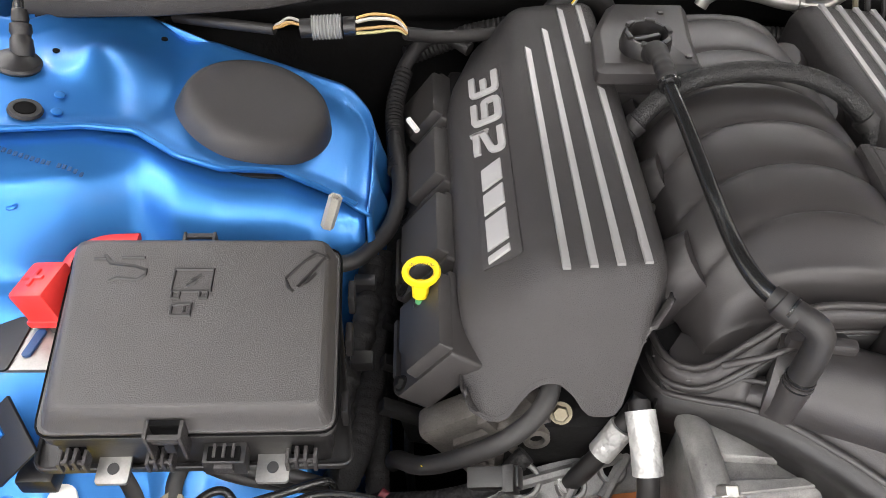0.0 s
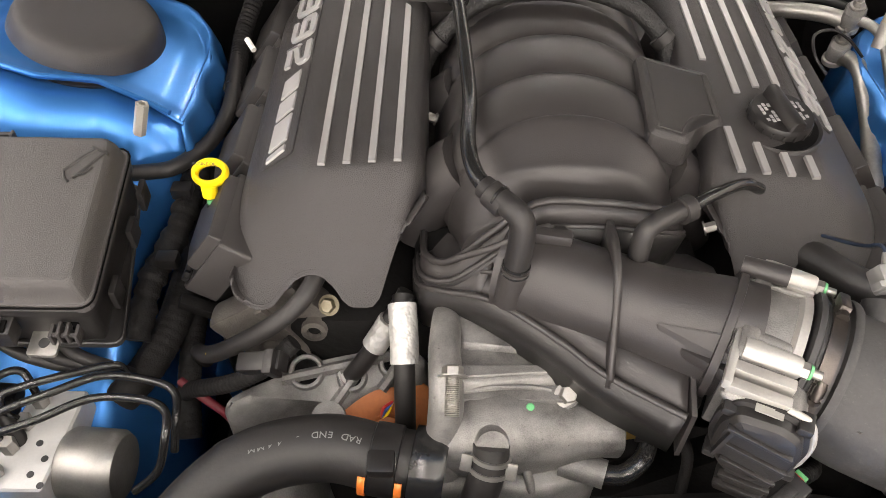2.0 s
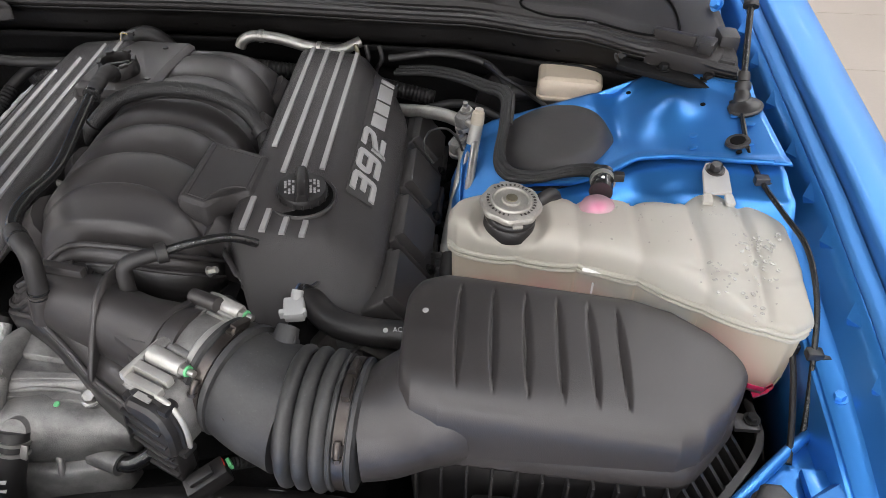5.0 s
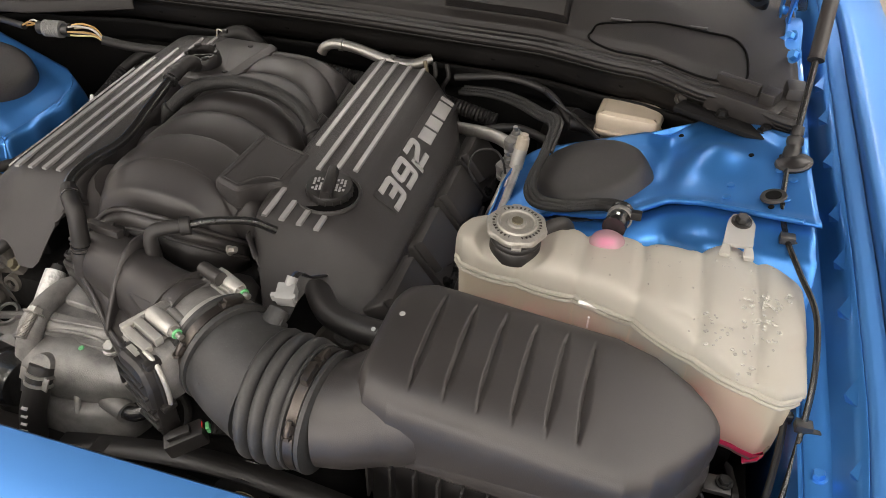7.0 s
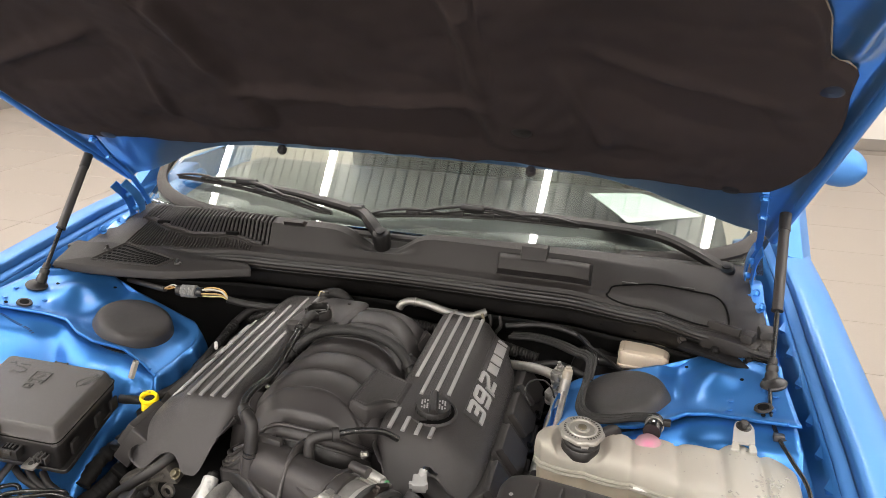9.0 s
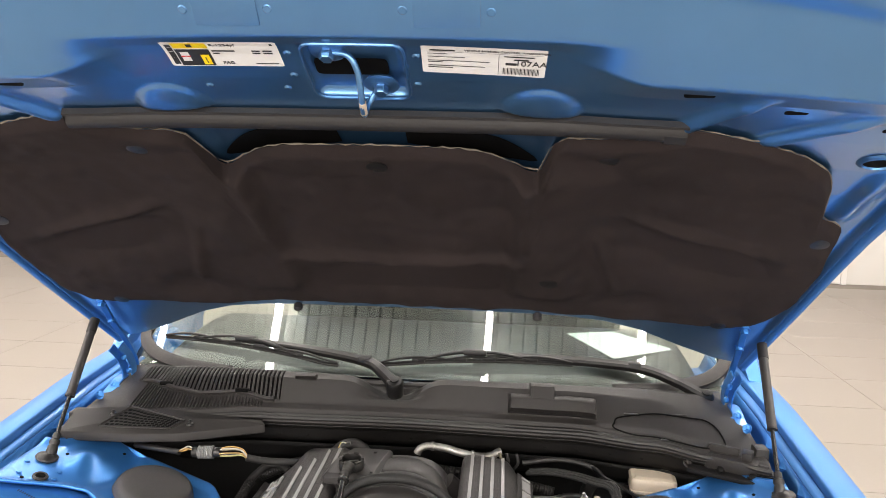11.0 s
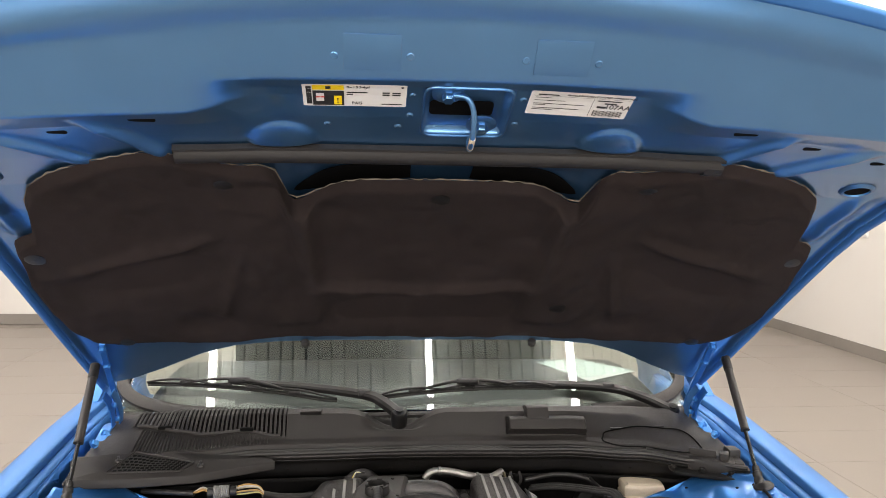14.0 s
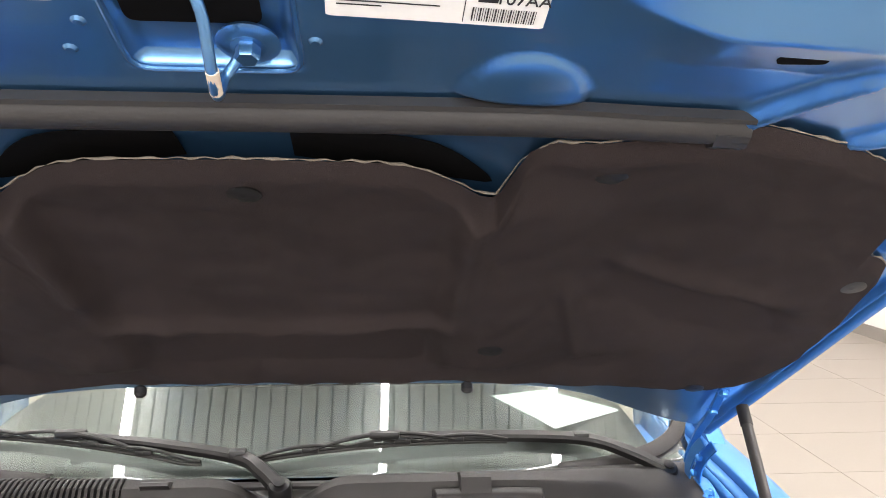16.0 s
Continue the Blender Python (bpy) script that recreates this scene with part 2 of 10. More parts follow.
def box(bm, x, y, z, sx, sy, sz, m=None, bevel=0.0):
    """A box by centre and size, its edges rounded by bevel."""
    r = bmesh.ops.create_cube(bm, size=1.0)
    vs = r["verts"]
    bmesh.ops.scale(bm, vec=(sx, sy, sz), verts=vs)
    if bevel:
        es = list({e for v in vs for e in v.link_edges})
        r2 = bmesh.ops.bevel(bm, geom=es, offset=min(bevel, 0.45 * min(sx, sy, sz)), segments=2, profile=0.6, affect="EDGES")
        vs = list({v for f in r2["faces"] for v in f.verts} | {v for v in vs if v.is_valid})
        done, todo = set(vs), list(vs)
        while todo:
            for e in todo.pop().link_edges:
                for w in e.verts:
                    if w not in done:
                        done.add(w)
                        todo.append(w)
        vs = list(done)
    place = Matrix.Translation((x, y, z)) @ (m if m is not None else Matrix())
    bmesh.ops.transform(bm, matrix=place, verts=vs)
    return bm


def rings(bm, loops, caps=True, closed=True):
    """Skin a row of loops of equal length."""
    made = [[bm.verts.new(p) for p in loop] for loop in loops]
    n = len(made[0])
    for a, b in zip(made, made[1:]):
        for i in range(n if closed else n - 1):
            j = (i + 1) % n
            face(bm, [a[i], a[j], b[j], b[i]])
    if caps and closed:
        ends = [bm.faces.new(made[0]), bm.faces.new(made[-1])]
        if n > 4:
            bmesh.ops.triangulate(bm, faces=ends, ngon_method="EAR_CLIP")
    return bm


def grid(bm, nu, nv, f):
    """An open sheet f(u, v), u and v from 0 to 1."""
    return rings(bm, [[f(i / nu, j / nv) for i in range(nu + 1)] for j in range(nv + 1)], False, False)


def spline(pts, steps=6):
    """Catmull-Rom through pts."""
    p = [Vector(q) for q in pts]
    if len(p) < 3:
        return [p[0].lerp(p[-1], i / steps) for i in range(steps + 1)]
    p = [2 * p[0] - p[1]] + p + [2 * p[-1] - p[-2]]
    out = []
    for a, b, c, d in zip(p, p[1:], p[2:], p[3:]):
        for i in range(steps):
            t = i / steps
            out.append(0.5 * ((2 * b) + (c - a) * t + (2 * a - 5 * b + 4 * c - d) * t * t + (3 * b - a - 3 * c + d) * t ** 3))
    return out + [p[-2]]


def tube(bm, pts, r, n=12, steps=6, ridge=0.0, pitch=0.0, flat=1.0):
    """A hose or rod along a curve through pts; r is a radius or a function of the fraction along it. ridge, pitch: corrugations."""
    path = spline(pts, steps)
    if ridge:
        fine = []
        for a, b in zip(path, path[1:]):
            k = max(1, int((b - a).length / (pitch / 4)))
            fine += [a.lerp(b, i / k) for i in range(k)]
        path = fine + [path[-1]]
    loops, run, up = [], 0.0, None
    total = sum((b - a).length for a, b in zip(path, path[1:]))
    for i, q in enumerate(path):
        way = (path[min(i + 1, len(path) - 1)] - path[max(i - 1, 0)]).normalized()
        if up is None:
            up = way.orthogonal().normalized() if abs(way.z) > 0.9 else Vector((0, 0, 1))
        side = way.cross(up).normalized()
        up = side.cross(way).normalized()
        if i:
            run += (q - path[i - 1]).length
        rad = r(run / total) if callable(r) else r
        if ridge:
            rad += ridge * math.cos(2 * math.pi * run / pitch)
        loops.append([q + rad * (math.cos(a) * side + flat * math.sin(a) * up) for a in (2 * math.pi * k / n for k in range(n))])
    return rings(bm, loops)


def lathe(bm, profile, m, n=28):
    """A turned body: profile rows of (radius, height) about m's z axis."""
    return rings(bm, [[m @ Vector((max(r, 1e-4) * math.cos(a), max(r, 1e-4) * math.sin(a), h)) for a in (2 * math.pi * k / n for k in range(n))] for r, h in profile])


def at(x, y, z, way=(0, 0, 1), spin=0.0):
    """A pose whose z axis points along way."""
    q = Vector(way).to_track_quat("Z", "Y").to_matrix().to_4x4()
    return Matrix.Translation((x, y, z)) @ q @ pose(0, 0, 0, 0, 0, spin)


def rounded(outline, steps=4):
    """A smooth closed outline through corner points of (x, y)."""
    p = [Vector((*q, 0)) for q in outline]
    n, out = len(p), []
    for i in range(n):
        a, b, c, d = p[i - 1], p[i], p[(i + 1) % n], p[(i + 2) % n]
        for k in range(steps):
            t = k / steps
            out.append(0.5 * ((2 * b) + (c - a) * t + (2 * a - 5 * b + 4 * c - d) * t * t + (3 * b - a - 3 * c + d) * t ** 3))
    return [(q.x, q.y) for q in out]


def filleted(outline, r, n=4):
    """A closed outline of straight sides with corners rounded to r."""
    p, out = [Vector(q) for q in outline], []
    for i in range(len(p)):
        a, b, c = p[i - 1], p[i], p[(i + 1) % len(p)]
        u, v = (a - b), (c - b)
        k = min(r, 0.45 * u.length, 0.45 * v.length)
        s, e = b + u.normalized() * k, b + v.normalized() * k
        for j in range(n + 1):
            f = j / n
            out.append(tuple((1 - f) ** 2 * s + 2 * f * (1 - f) * b + f * f * e))
    return out


def inset(outline, d):
    """Moves a counter-clockwise closed outline inwards by d."""
    out, n = [], len(outline)
    for i in range(n):
        a, b, c = Vector(outline[i - 1]), Vector(outline[i]), Vector(outline[(i + 1) % n])
        t = (c - a)
        if t.length < 1e-9:
            t = b - a
        t.normalize()
        out.append((b.x - t.y * d, b.y + t.x * d))
    return out


def ccw(outline):
    s = sum(a[0] * b[1] - b[0] * a[1] for a, b in zip(outline, outline[1:] + outline[:1]))
    return outline if s > 0 else outline[::-1]


def stack(bm, outline, levels, top=lambda x, y: 0.0):
    """A moulded body: one outline at several (inset, z) levels; top adds to z."""
    o = ccw(outline)
    loops = []
    for d, z in levels:
        ring = inset(o, d) if d else o
        loops.append([(x, y, z + top(x, y)) for x, y in ring])
    return rings(bm, loops)


def loaf(bm, x0, x1, front, rear, base, top, nx=60, ny=28, px=7.0, py=5.0):
    """A moulded hump over the plan between front(x) and rear(x): rounded shoulders, height base to top(x, y)."""
    loops = []
    for i in range(nx + 1):
        u = math.sin(math.pi * (i / nx - 0.5))
        x = lerp(x0, x1, (u + 1) / 2)
        hx = max(0.0, 1 - abs(u) ** px) ** (1 / px)
        loop = []
        for j in range(ny + 1):
            a = math.pi * j / ny
            c, d = -math.cos(a), math.sin(a)
            v = math.copysign(abs(c) ** (2 / py), c)
            y = lerp(front(x), rear(x), (v + 1) / 2)
            loop.append((x, y, base + (top(x, y) - base) * hx * d ** (2 / py)))
        loops.append(loop)
    return rings(bm, loops, False, False)


def bolt(bm, x, y, z, r=0.006, h=0.006, way=(0, 0, 1), washer=True):
    m = at(x, y, z, way)
    if washer:
        lathe(bm, [(0, 0), (r * 1.4, 0), (r * 1.4, 0.0012), (0, 0.0015)], m, 18)
    rings(bm, [[m @ Vector((rr * math.cos(a), rr * math.sin(a), hh)) for a in (math.pi * k / 3 for k in range(6))] for rr, hh in ((r, 0.001), (r, h * 0.85), (r * 0.85, h))])
    return bm


def lettering(name, body, size, m, material, parent, deep=0.0008, spread=1.0, heavy=0.0):
    """Raised or printed words in the built-in font, as a mesh part."""
    data = bpy.data.curves.new(name, "FONT")
    data.body, data.size, data.extrude, data.offset, data.space_character = body, size, deep, heavy, spread
    data.align_x, data.align_y, data.resolution_u = "CENTER", "CENTER", 3
    ob = new("words", data)
    dg = bpy.context.evaluated_depsgraph_get()
    me = bpy.data.meshes.new_from_object(ob.evaluated_get(dg))
    bpy.data.objects.remove(ob)
    bm = blank()
    bm.from_mesh(me)
    bpy.data.meshes.remove(me)
    bmesh.ops.transform(bm, matrix=m, verts=bm.verts)
    return part(name, bm, material, parent, soft=False)


def stroke(bm, path, w, deep):
    """A flat raised bar of width w along a polyline of (x, y), mitred at its corners, with chamfered upper edges."""
    p = [Vector(q) for q in path]
    left = []
    for i, q in enumerate(p):
        a = (q - p[i - 1]).normalized() if i else (p[1] - q).normalized()
        b = (p[i + 1] - q).normalized() if i < len(p) - 1 else a
        n = Vector((-(a + b).y, (a + b).x)).normalized()
        left.append(n / max(0.35, n.dot(Vector((-a.y, a.x)))))
    return rings(bm, [[(q.x + n.x * k * w / 2, q.y + n.y * k * w / 2, z) for k, z in ((-1, 0.0), (-1, 0.7 * deep), (-0.86, deep), (0.86, deep), (1, 0.7 * deep), (1, 0.0))] for q, n in zip(p, left)])


def bent(path, r):
    """Cuts the corners of a polyline by r."""
    p, out = [Vector(q) for q in path], [tuple(path[0])]
    for a, b, c in zip(p, p[1:], p[2:]):
        u, v = (a - b).normalized(), (c - b).normalized()
        out += [tuple(b + u * r), tuple(b + (u + v) * r * 0.29), tuple(b + v * r)]
    return out + [tuple(path[-1])]


def axes(o, x, y):
    """A pose at o with its x axis along x and its y axis near y."""
    x = Vector(x).normalized()
    z = x.cross(Vector(y)).normalized()
    return Matrix.Translation(o) @ Matrix((x, z.cross(x), z)).transposed().to_4x4()


# ---- the room ----
def slab(name, x0, x1, y0, y1, z0, z1, material, label, category):
    bm = box(blank(), (x0 + x1) / 2, (y0 + y1) / 2, (z0 + z1) / 2, x1 - x0, y1 - y0, z1 - z0)
    return tagged(part(name, bm, material, soft=False), label, category, kind="structure")


FLOOR = slab("floor", ROOM_L - 0.2, ROOM_R + 0.2, ROOM_F - 0.2, ROOM_B + 0.2, -0.2, -0.004, GROUT, "grey grouted floor under large beige tiles", "floor")
slab("wall_back", ROOM_L - 0.2, ROOM_R + 0.2, ROOM_B, ROOM_B + 0.2, 0.0, ROOM_H, WALL, "off-white painted showroom wall behind the car", "wall")
slab("wall_right", ROOM_R, ROOM_R + 0.2, ROOM_F, ROOM_B, 0.0, ROOM_H, WALL, "off-white painted showroom side wall", "wall")
slab("wall_left", ROOM_L - 0.2, ROOM_L, ROOM_F, ROOM_B, 0.0, ROOM_H, WALL, "off-white painted showroom side wall", "wall")
slab("wall_front", ROOM_L - 0.2, ROOM_R + 0.2, ROOM_F - 0.2, ROOM_F, 2.85, ROOM_H, WALL, "off-white painted showroom wall over the shopfront", "wall")
slab("wall_front_base", ROOM_L - 0.2, ROOM_R + 0.2, ROOM_F - 0.2, ROOM_F, 0.0, 0.25, WALL, "low off-white wall under the shopfront", "wall")
slab("wall_front_end", ROOM_L - 0.2, -5.5, ROOM_F - 0.2, ROOM_F, 0.25, 2.85, WALL, "off-white wall beside the shopfront", "wall")
slab("wall_front_end", 3.5, ROOM_R + 0.2, ROOM_F - 0.2, ROOM_F, 0.25, 2.85, WALL, "off-white wall beside the shopfront", "wall")


# unseen window, assumed ahead of the car to hold the front fill lamp
def shopfront():
    w = tagged(new("window_1"), "wide assumed shopfront window with slim grey frames, out of view", "window", kind="structure")
    for i in range(6):
        part("mullion", box(blank(), -5.5 + 1.8 * i, ROOM_F - 0.1, 1.55, 0.06, 0.08, 2.6, bevel=0.004), GREY, w)
    for i in range(5):
        p = part("pane", box(blank(), -4.6 + 1.8 * i, ROOM_F - 0.1, 1.55, 1.74, 0.012, 2.6), GLASS, w, soft=False)
        p.visible_shadow = False


shopfront()
slab("baseboard", ROOM_L, 3.22, ROOM_B - 0.014, ROOM_B - 0.001, 0.0, 0.125, BASEBOARD, "dark grey baseboard along the back wall", "baseboard")
slab("baseboard", ROOM_R - 0.014, ROOM_R - 0.001, ROOM_F, ROOM_B - 0.016, 0.0, 0.125, BASEBOARD, "dark grey baseboard along the side wall", "baseboard")
slab("baseboard", ROOM_L + 0.001, ROOM_L + 0.014, ROOM_F, ROOM_B - 0.016, 0.0, 0.125, BASEBOARD, "dark grey baseboard along the far side wall", "baseboard")


def side_door():
    d = tagged(new("door_1"), "closed white door with a slim frame in the back wall", "door", kind="structure")
    y = ROOM_B - 0.012
    part("leaf", box(blank(), 3.78, y, 1.03, 0.92, 0.03, 2.04, bevel=0.003), DOOR, d)
    for x in (3.285, 4.275):
        part("jamb", box(blank(), x, y - 0.006, 1.06, 0.06, 0.05, 2.12, bevel=0.003), DOOR, d)
    part("head", box(blank(), 3.78, y - 0.006, 2.10, 0.926, 0.05, 0.06, bevel=0.003), DOOR, d)
    part("door_handle", tube(blank(), [(3.40, y - 0.02, 1.02), (3.40, y - 0.06, 1.02), (3.44, y - 0.07, 1.02), (3.52, y - 0.07, 1.02)], 0.009, 10, 3), STEEL, d, "plated lever handle")


side_door()


def ribbed_ceiling():
    row, x = [], ROOM_L - 0.1
    while x < ROOM_R + 0.1:
        row += [(x, 0.0), (x + 0.128, 0.0), (x + 0.131, 0.10), (x + 0.149, 0.10), (x + 0.152, 0.0)]
        x += 0.155
    bm = rings(blank(), [[(x, y, ROOM_H + d) for x, d in row] for y in (ROOM_F - 0.1, ROOM_B + 0.1)], False, False)
    tagged(part("ceiling", bm, DECK, soft=False, thick=0.01, offset=1.0), "pale green-grey ribbed metal deck ceiling", "ceiling", kind="structure")


ribbed_ceiling()


def tube_light(x):
    t = thing("ceiling_tube_light", (x, 0.3, ROOM_H - 0.24), "long white linear tube light hung under the ceiling", "light", "ceiling tubes")
    part("housing", box(blank(), x, 0.3, ROOM_H - 0.25, 0.09, 13.6, 0.07, bevel=0.008), WHITE, t)
    for k in range(5):
        part("hanger", tube(blank(), [(x, -6.0 + 3.15 * k, ROOM_H - 0.22), (x, -6.0 + 3.15 * k, ROOM_H + 0.05)], 0.004, 6, 1), GREY, t)
    part("diffuser", box(blank(), x, 0.3, ROOM_H - 0.32, 0.07, 13.5, 0.05, bevel=0.01), TUBE, t, "glowing white diffuser")


for sx in STRIPS:
    tube_light(sx)


def wall_sign():
    """A white board with a web address, whose letters are plain blocks."""
    y = ROOM_B - 0.03
    t = thing("wall_sign", (-0.3, y, 3.4), "white sign board with charcoal blocks along the wall", "sign")
    part("board", box(blank(), -0.3, y, 3.98, 5.9, 0.05, 1.16, bevel=0.004), SIGN, t)
    x = -2.95
    for w, h in [(0.30, 0.2)] * 3 + [(0.07, 0.06)] + [(0.36, 0.36)] * 4 + [(0.12, 0.36)] + [(0.36, 0.36)] * 5 + [(0.07, 0.06)] + [(0.22, 0.2)] * 2 + [(0.32, 0.2)]:
        part("block", box(blank(), x + w / 2, y - 0.032, 3.72 + h / 2, w * 0.84, 0.012, h), SIGN_INK, t, soft=False)
        x += w * 0.985


wall_sign()


def switch_plate():
    t = thing("light_switch", (ROOM_R - 0.006, 6.45, 1.3), "white double light switch plate on the wall", "switch")
    part("plate", box(blank(), ROOM_R - 0.007, 6.45, 1.3, 0.008, 0.14, 0.12, bevel=0.003), WHITE, t)
    for d in (-0.03, 0.03):
        part("rocker", box(blank(), ROOM_R - 0.013, 6.45 + d, 1.3, 0.008, 0.035, 0.07, bevel=0.002), WHITE, t)


switch_plate()
# round knob on the side wall
t = thing("wall_knob", (ROOM_R - 0.004, 6.8, 1.12), "small grey round knob fixed to the wall", "bell")
part("rose", lathe(blank(), [(0.0, 0), (0.035, 0), (0.035, 0.01), (0.02, 0.02), (0, 0.02)], at(ROOM_R - 0.003, 6.8, 1.12, (-1, 0, 0))), GREY, t)
part("grip", lathe(blank(), [(0.012, 0.015), (0.014, 0.03), (0.03, 0.045), (0.028, 0.065), (0, 0.07)], at(ROOM_R - 0.003, 6.8, 1.12, (-1, 0, 0))), GREY, t)


# ---- body panels ----
def fender_top(y):
    return table(y, [(0.0, 0.875), (0.2, 0.915), (0.47, 0.957), (0.99, 1.012), (1.4, 1.03)])


def fender(s):
    t = thing("fender", (s * 0.85, 0.6, 0.5), "glossy blue metallic front fender beside the open engine bay", "car panel", "front fenders")
    ys = [0.12 + 0.05 * i for i in range(27)]

    def strip(sect):
        return rings(blank(), [[(s * (x - 0.10 * smooth(0.32 - y, 0.0, 0.25) * smooth(x, 0.73, 0.95)), y, fender_top(y) + d) for x, d in sect] for y in ys], False, False)

    part("skin", strip([(0.8032, -0.050), (0.8034, -0.006), (0.8040, -0.002), (0.806, -0.0004), (0.815, 0.0002), (0.835, 0.0000), (0.855, -0.003), (0.873, -0.012), (0.891, -0.040), (0.916, -0.083), (0.938, -0.14), (0.952, -0.22), (0.955, -0.32), (0.93, -0.42), (0.925, -0.55)]), PAINT, t, thick=0.0015, angle=60)
    part("ledge", strip([(0.7832, -0.030), (0.7836, -0.0245), (0.7852, -0.0215), (0.790, -0.0200), (0.8015, -0.0175), (0.8016, -0.055)]), PAINT, t, "blue drip ledge along the fender", thick=0.0015, angle=50)
    # leaning inner wall, folded in at intervals, with a narrow flange at its foot
    part("inner_wall", strip([(0.7834, -0.027), (0.7775, -0.046), (0.7690, -0.066), (0.7665, -0.0700), (0.7600, -0.0720), (0.7480, -0.0735), (0.7440, -0.0755), (0.7430, -0.090)]), PAINT_IN, t, thick=0.0015, angle=40)
    for f in (0.255, 0.335, 0.437, 0.507, 0.586, 0.689, 0.785, 0.87):
        z = fender_top(f)
        bm = blank()
        v = [bm.verts.new((s * x, f + dy, z + d)) for x, dy, d in ((0.7840, 0.016, -0.0262), (0.7695, -0.004, -0.0425), (0.7803, -0.022, -0.0400), (0.7790, -0.003, -0.066))]
        for q in ((0, 1, 2), (0, 3, 1), (1, 3, 2)):
            bm.faces.new([v[k] for k in q])
        part("wall_fold", bm, PAINT_IN, t, "folded dent in the inner wall", soft=False)
    for y in (0.262, 0.62, 0.83):
        part("bolt", bolt(blank(), s * 0.7540, y, fender_top(y) - 0.0725, 0.0058, 0.007, (-s * 0.2, 0, 1)), PAINT_IN, t, "painted blue hex bolt")


fender(1)
fender(-1)


def front_door(s):
    t = thing("front_door", (s * 0.93, 1.75, 0.4), "glossy blue front door edge with its mirror", "car door", "front doors")
    sect = [(0.80, 0.02), (0.86, 0.0), (0.915, -0.05), (0.94, -0.12), (0.955, -0.3), (0.93, -0.42), (0.925, -0.6)]
    part("skin", rings(blank(), [[(s * x, y, 1.035 + d) for x, d in sect] for y in [1.43 + 0.06 * i for i in range(10)]], False, False), PAINT, t, thick=0.003)
    loops = []
    for f, h in [(0.0, 0.06), (0.3, 0.10), (0.6, 0.115), (0.85, 0.10), (1.0, 0.05)]:
        x = s * lerp(0.94, 1.075, f)
        loops.append([(x, 1.64 + 0.045 * math.cos(a) * (1.2 - 0.3 * f), 1.125 + h * 0.5 * math.sin(a)) for a in (2 * math.pi * k / 18 for k in range(18))])
    shell = part("mirror_shell", rings(blank(), loops), PAINT, t, sub=1)
    part("mirror_foot", tube(blank(), [(s * 0.86, 1.68, 1.03), (s * 0.92, 1.66, 1.08), (s * 0.97, 1.65, 1.11)], 0.02), PLASTIC, shell)


front_door(1)
front_door(-1)


def front_fascia():
    t = thing("front_fascia", (0, 0.05, 0.45), "glossy blue front bumper cover along the bay's front edge", "car panel")

    def f(u, v):
        x = lerp(-0.90, 0.90, u)
        a = abs(x)
        back = 0.125 + 0.03 * smooth(a, 0.50, 0.74)
        y = back - [0.0, 0.012, 0.05, 0.10, 0.15, 0.165, 0.165][min(6, int(round(v * 6)))] + 0.12 * smooth(a, 0.60, 0.95)
        z = 0.811 + 0.045 * smooth(a, 0.66, 0.86) + [-0.02, 0.0, 0.0, -0.012, -0.05, -0.11, -0.35][min(6, int(round(v * 6)))]
        return (x, y, z)

    part("skin", grid(blank(), 60, 6, f), PAINT, t, thick=0.003, angle=50)
    for x in (-0.62, -0.3, 0.0, 0.3, 0.62):
        part("push_pin", lathe(blank(), [(0, 0), (0.009, 0), (0.009, 0.002), (0.005, 0.004), (0, 0.004)], at(x, 0.10 + 0.03 * smooth(abs(x), 0.5, 0.74), 0.800)), PAINT_IN, t)


front_fascia()


def plate_z(a):
    """Height of the strut tower's top plate at the distance a from the car's middle line."""
    return 0.843 + (a - 0.376) * 0.31


FLANGE = [(0.36, 0.535), (0.41, 0.555), (0.46, 0.568), (0.51, 0.552), (0.55, 0.556), (0.59, 0.577), (0.63, 0.567), (0.69, 0.535), (0.76, 0.50)]


STAMP = surface("dark blue stamped mark", (0.02, 0.06, 0.16), 0.5)


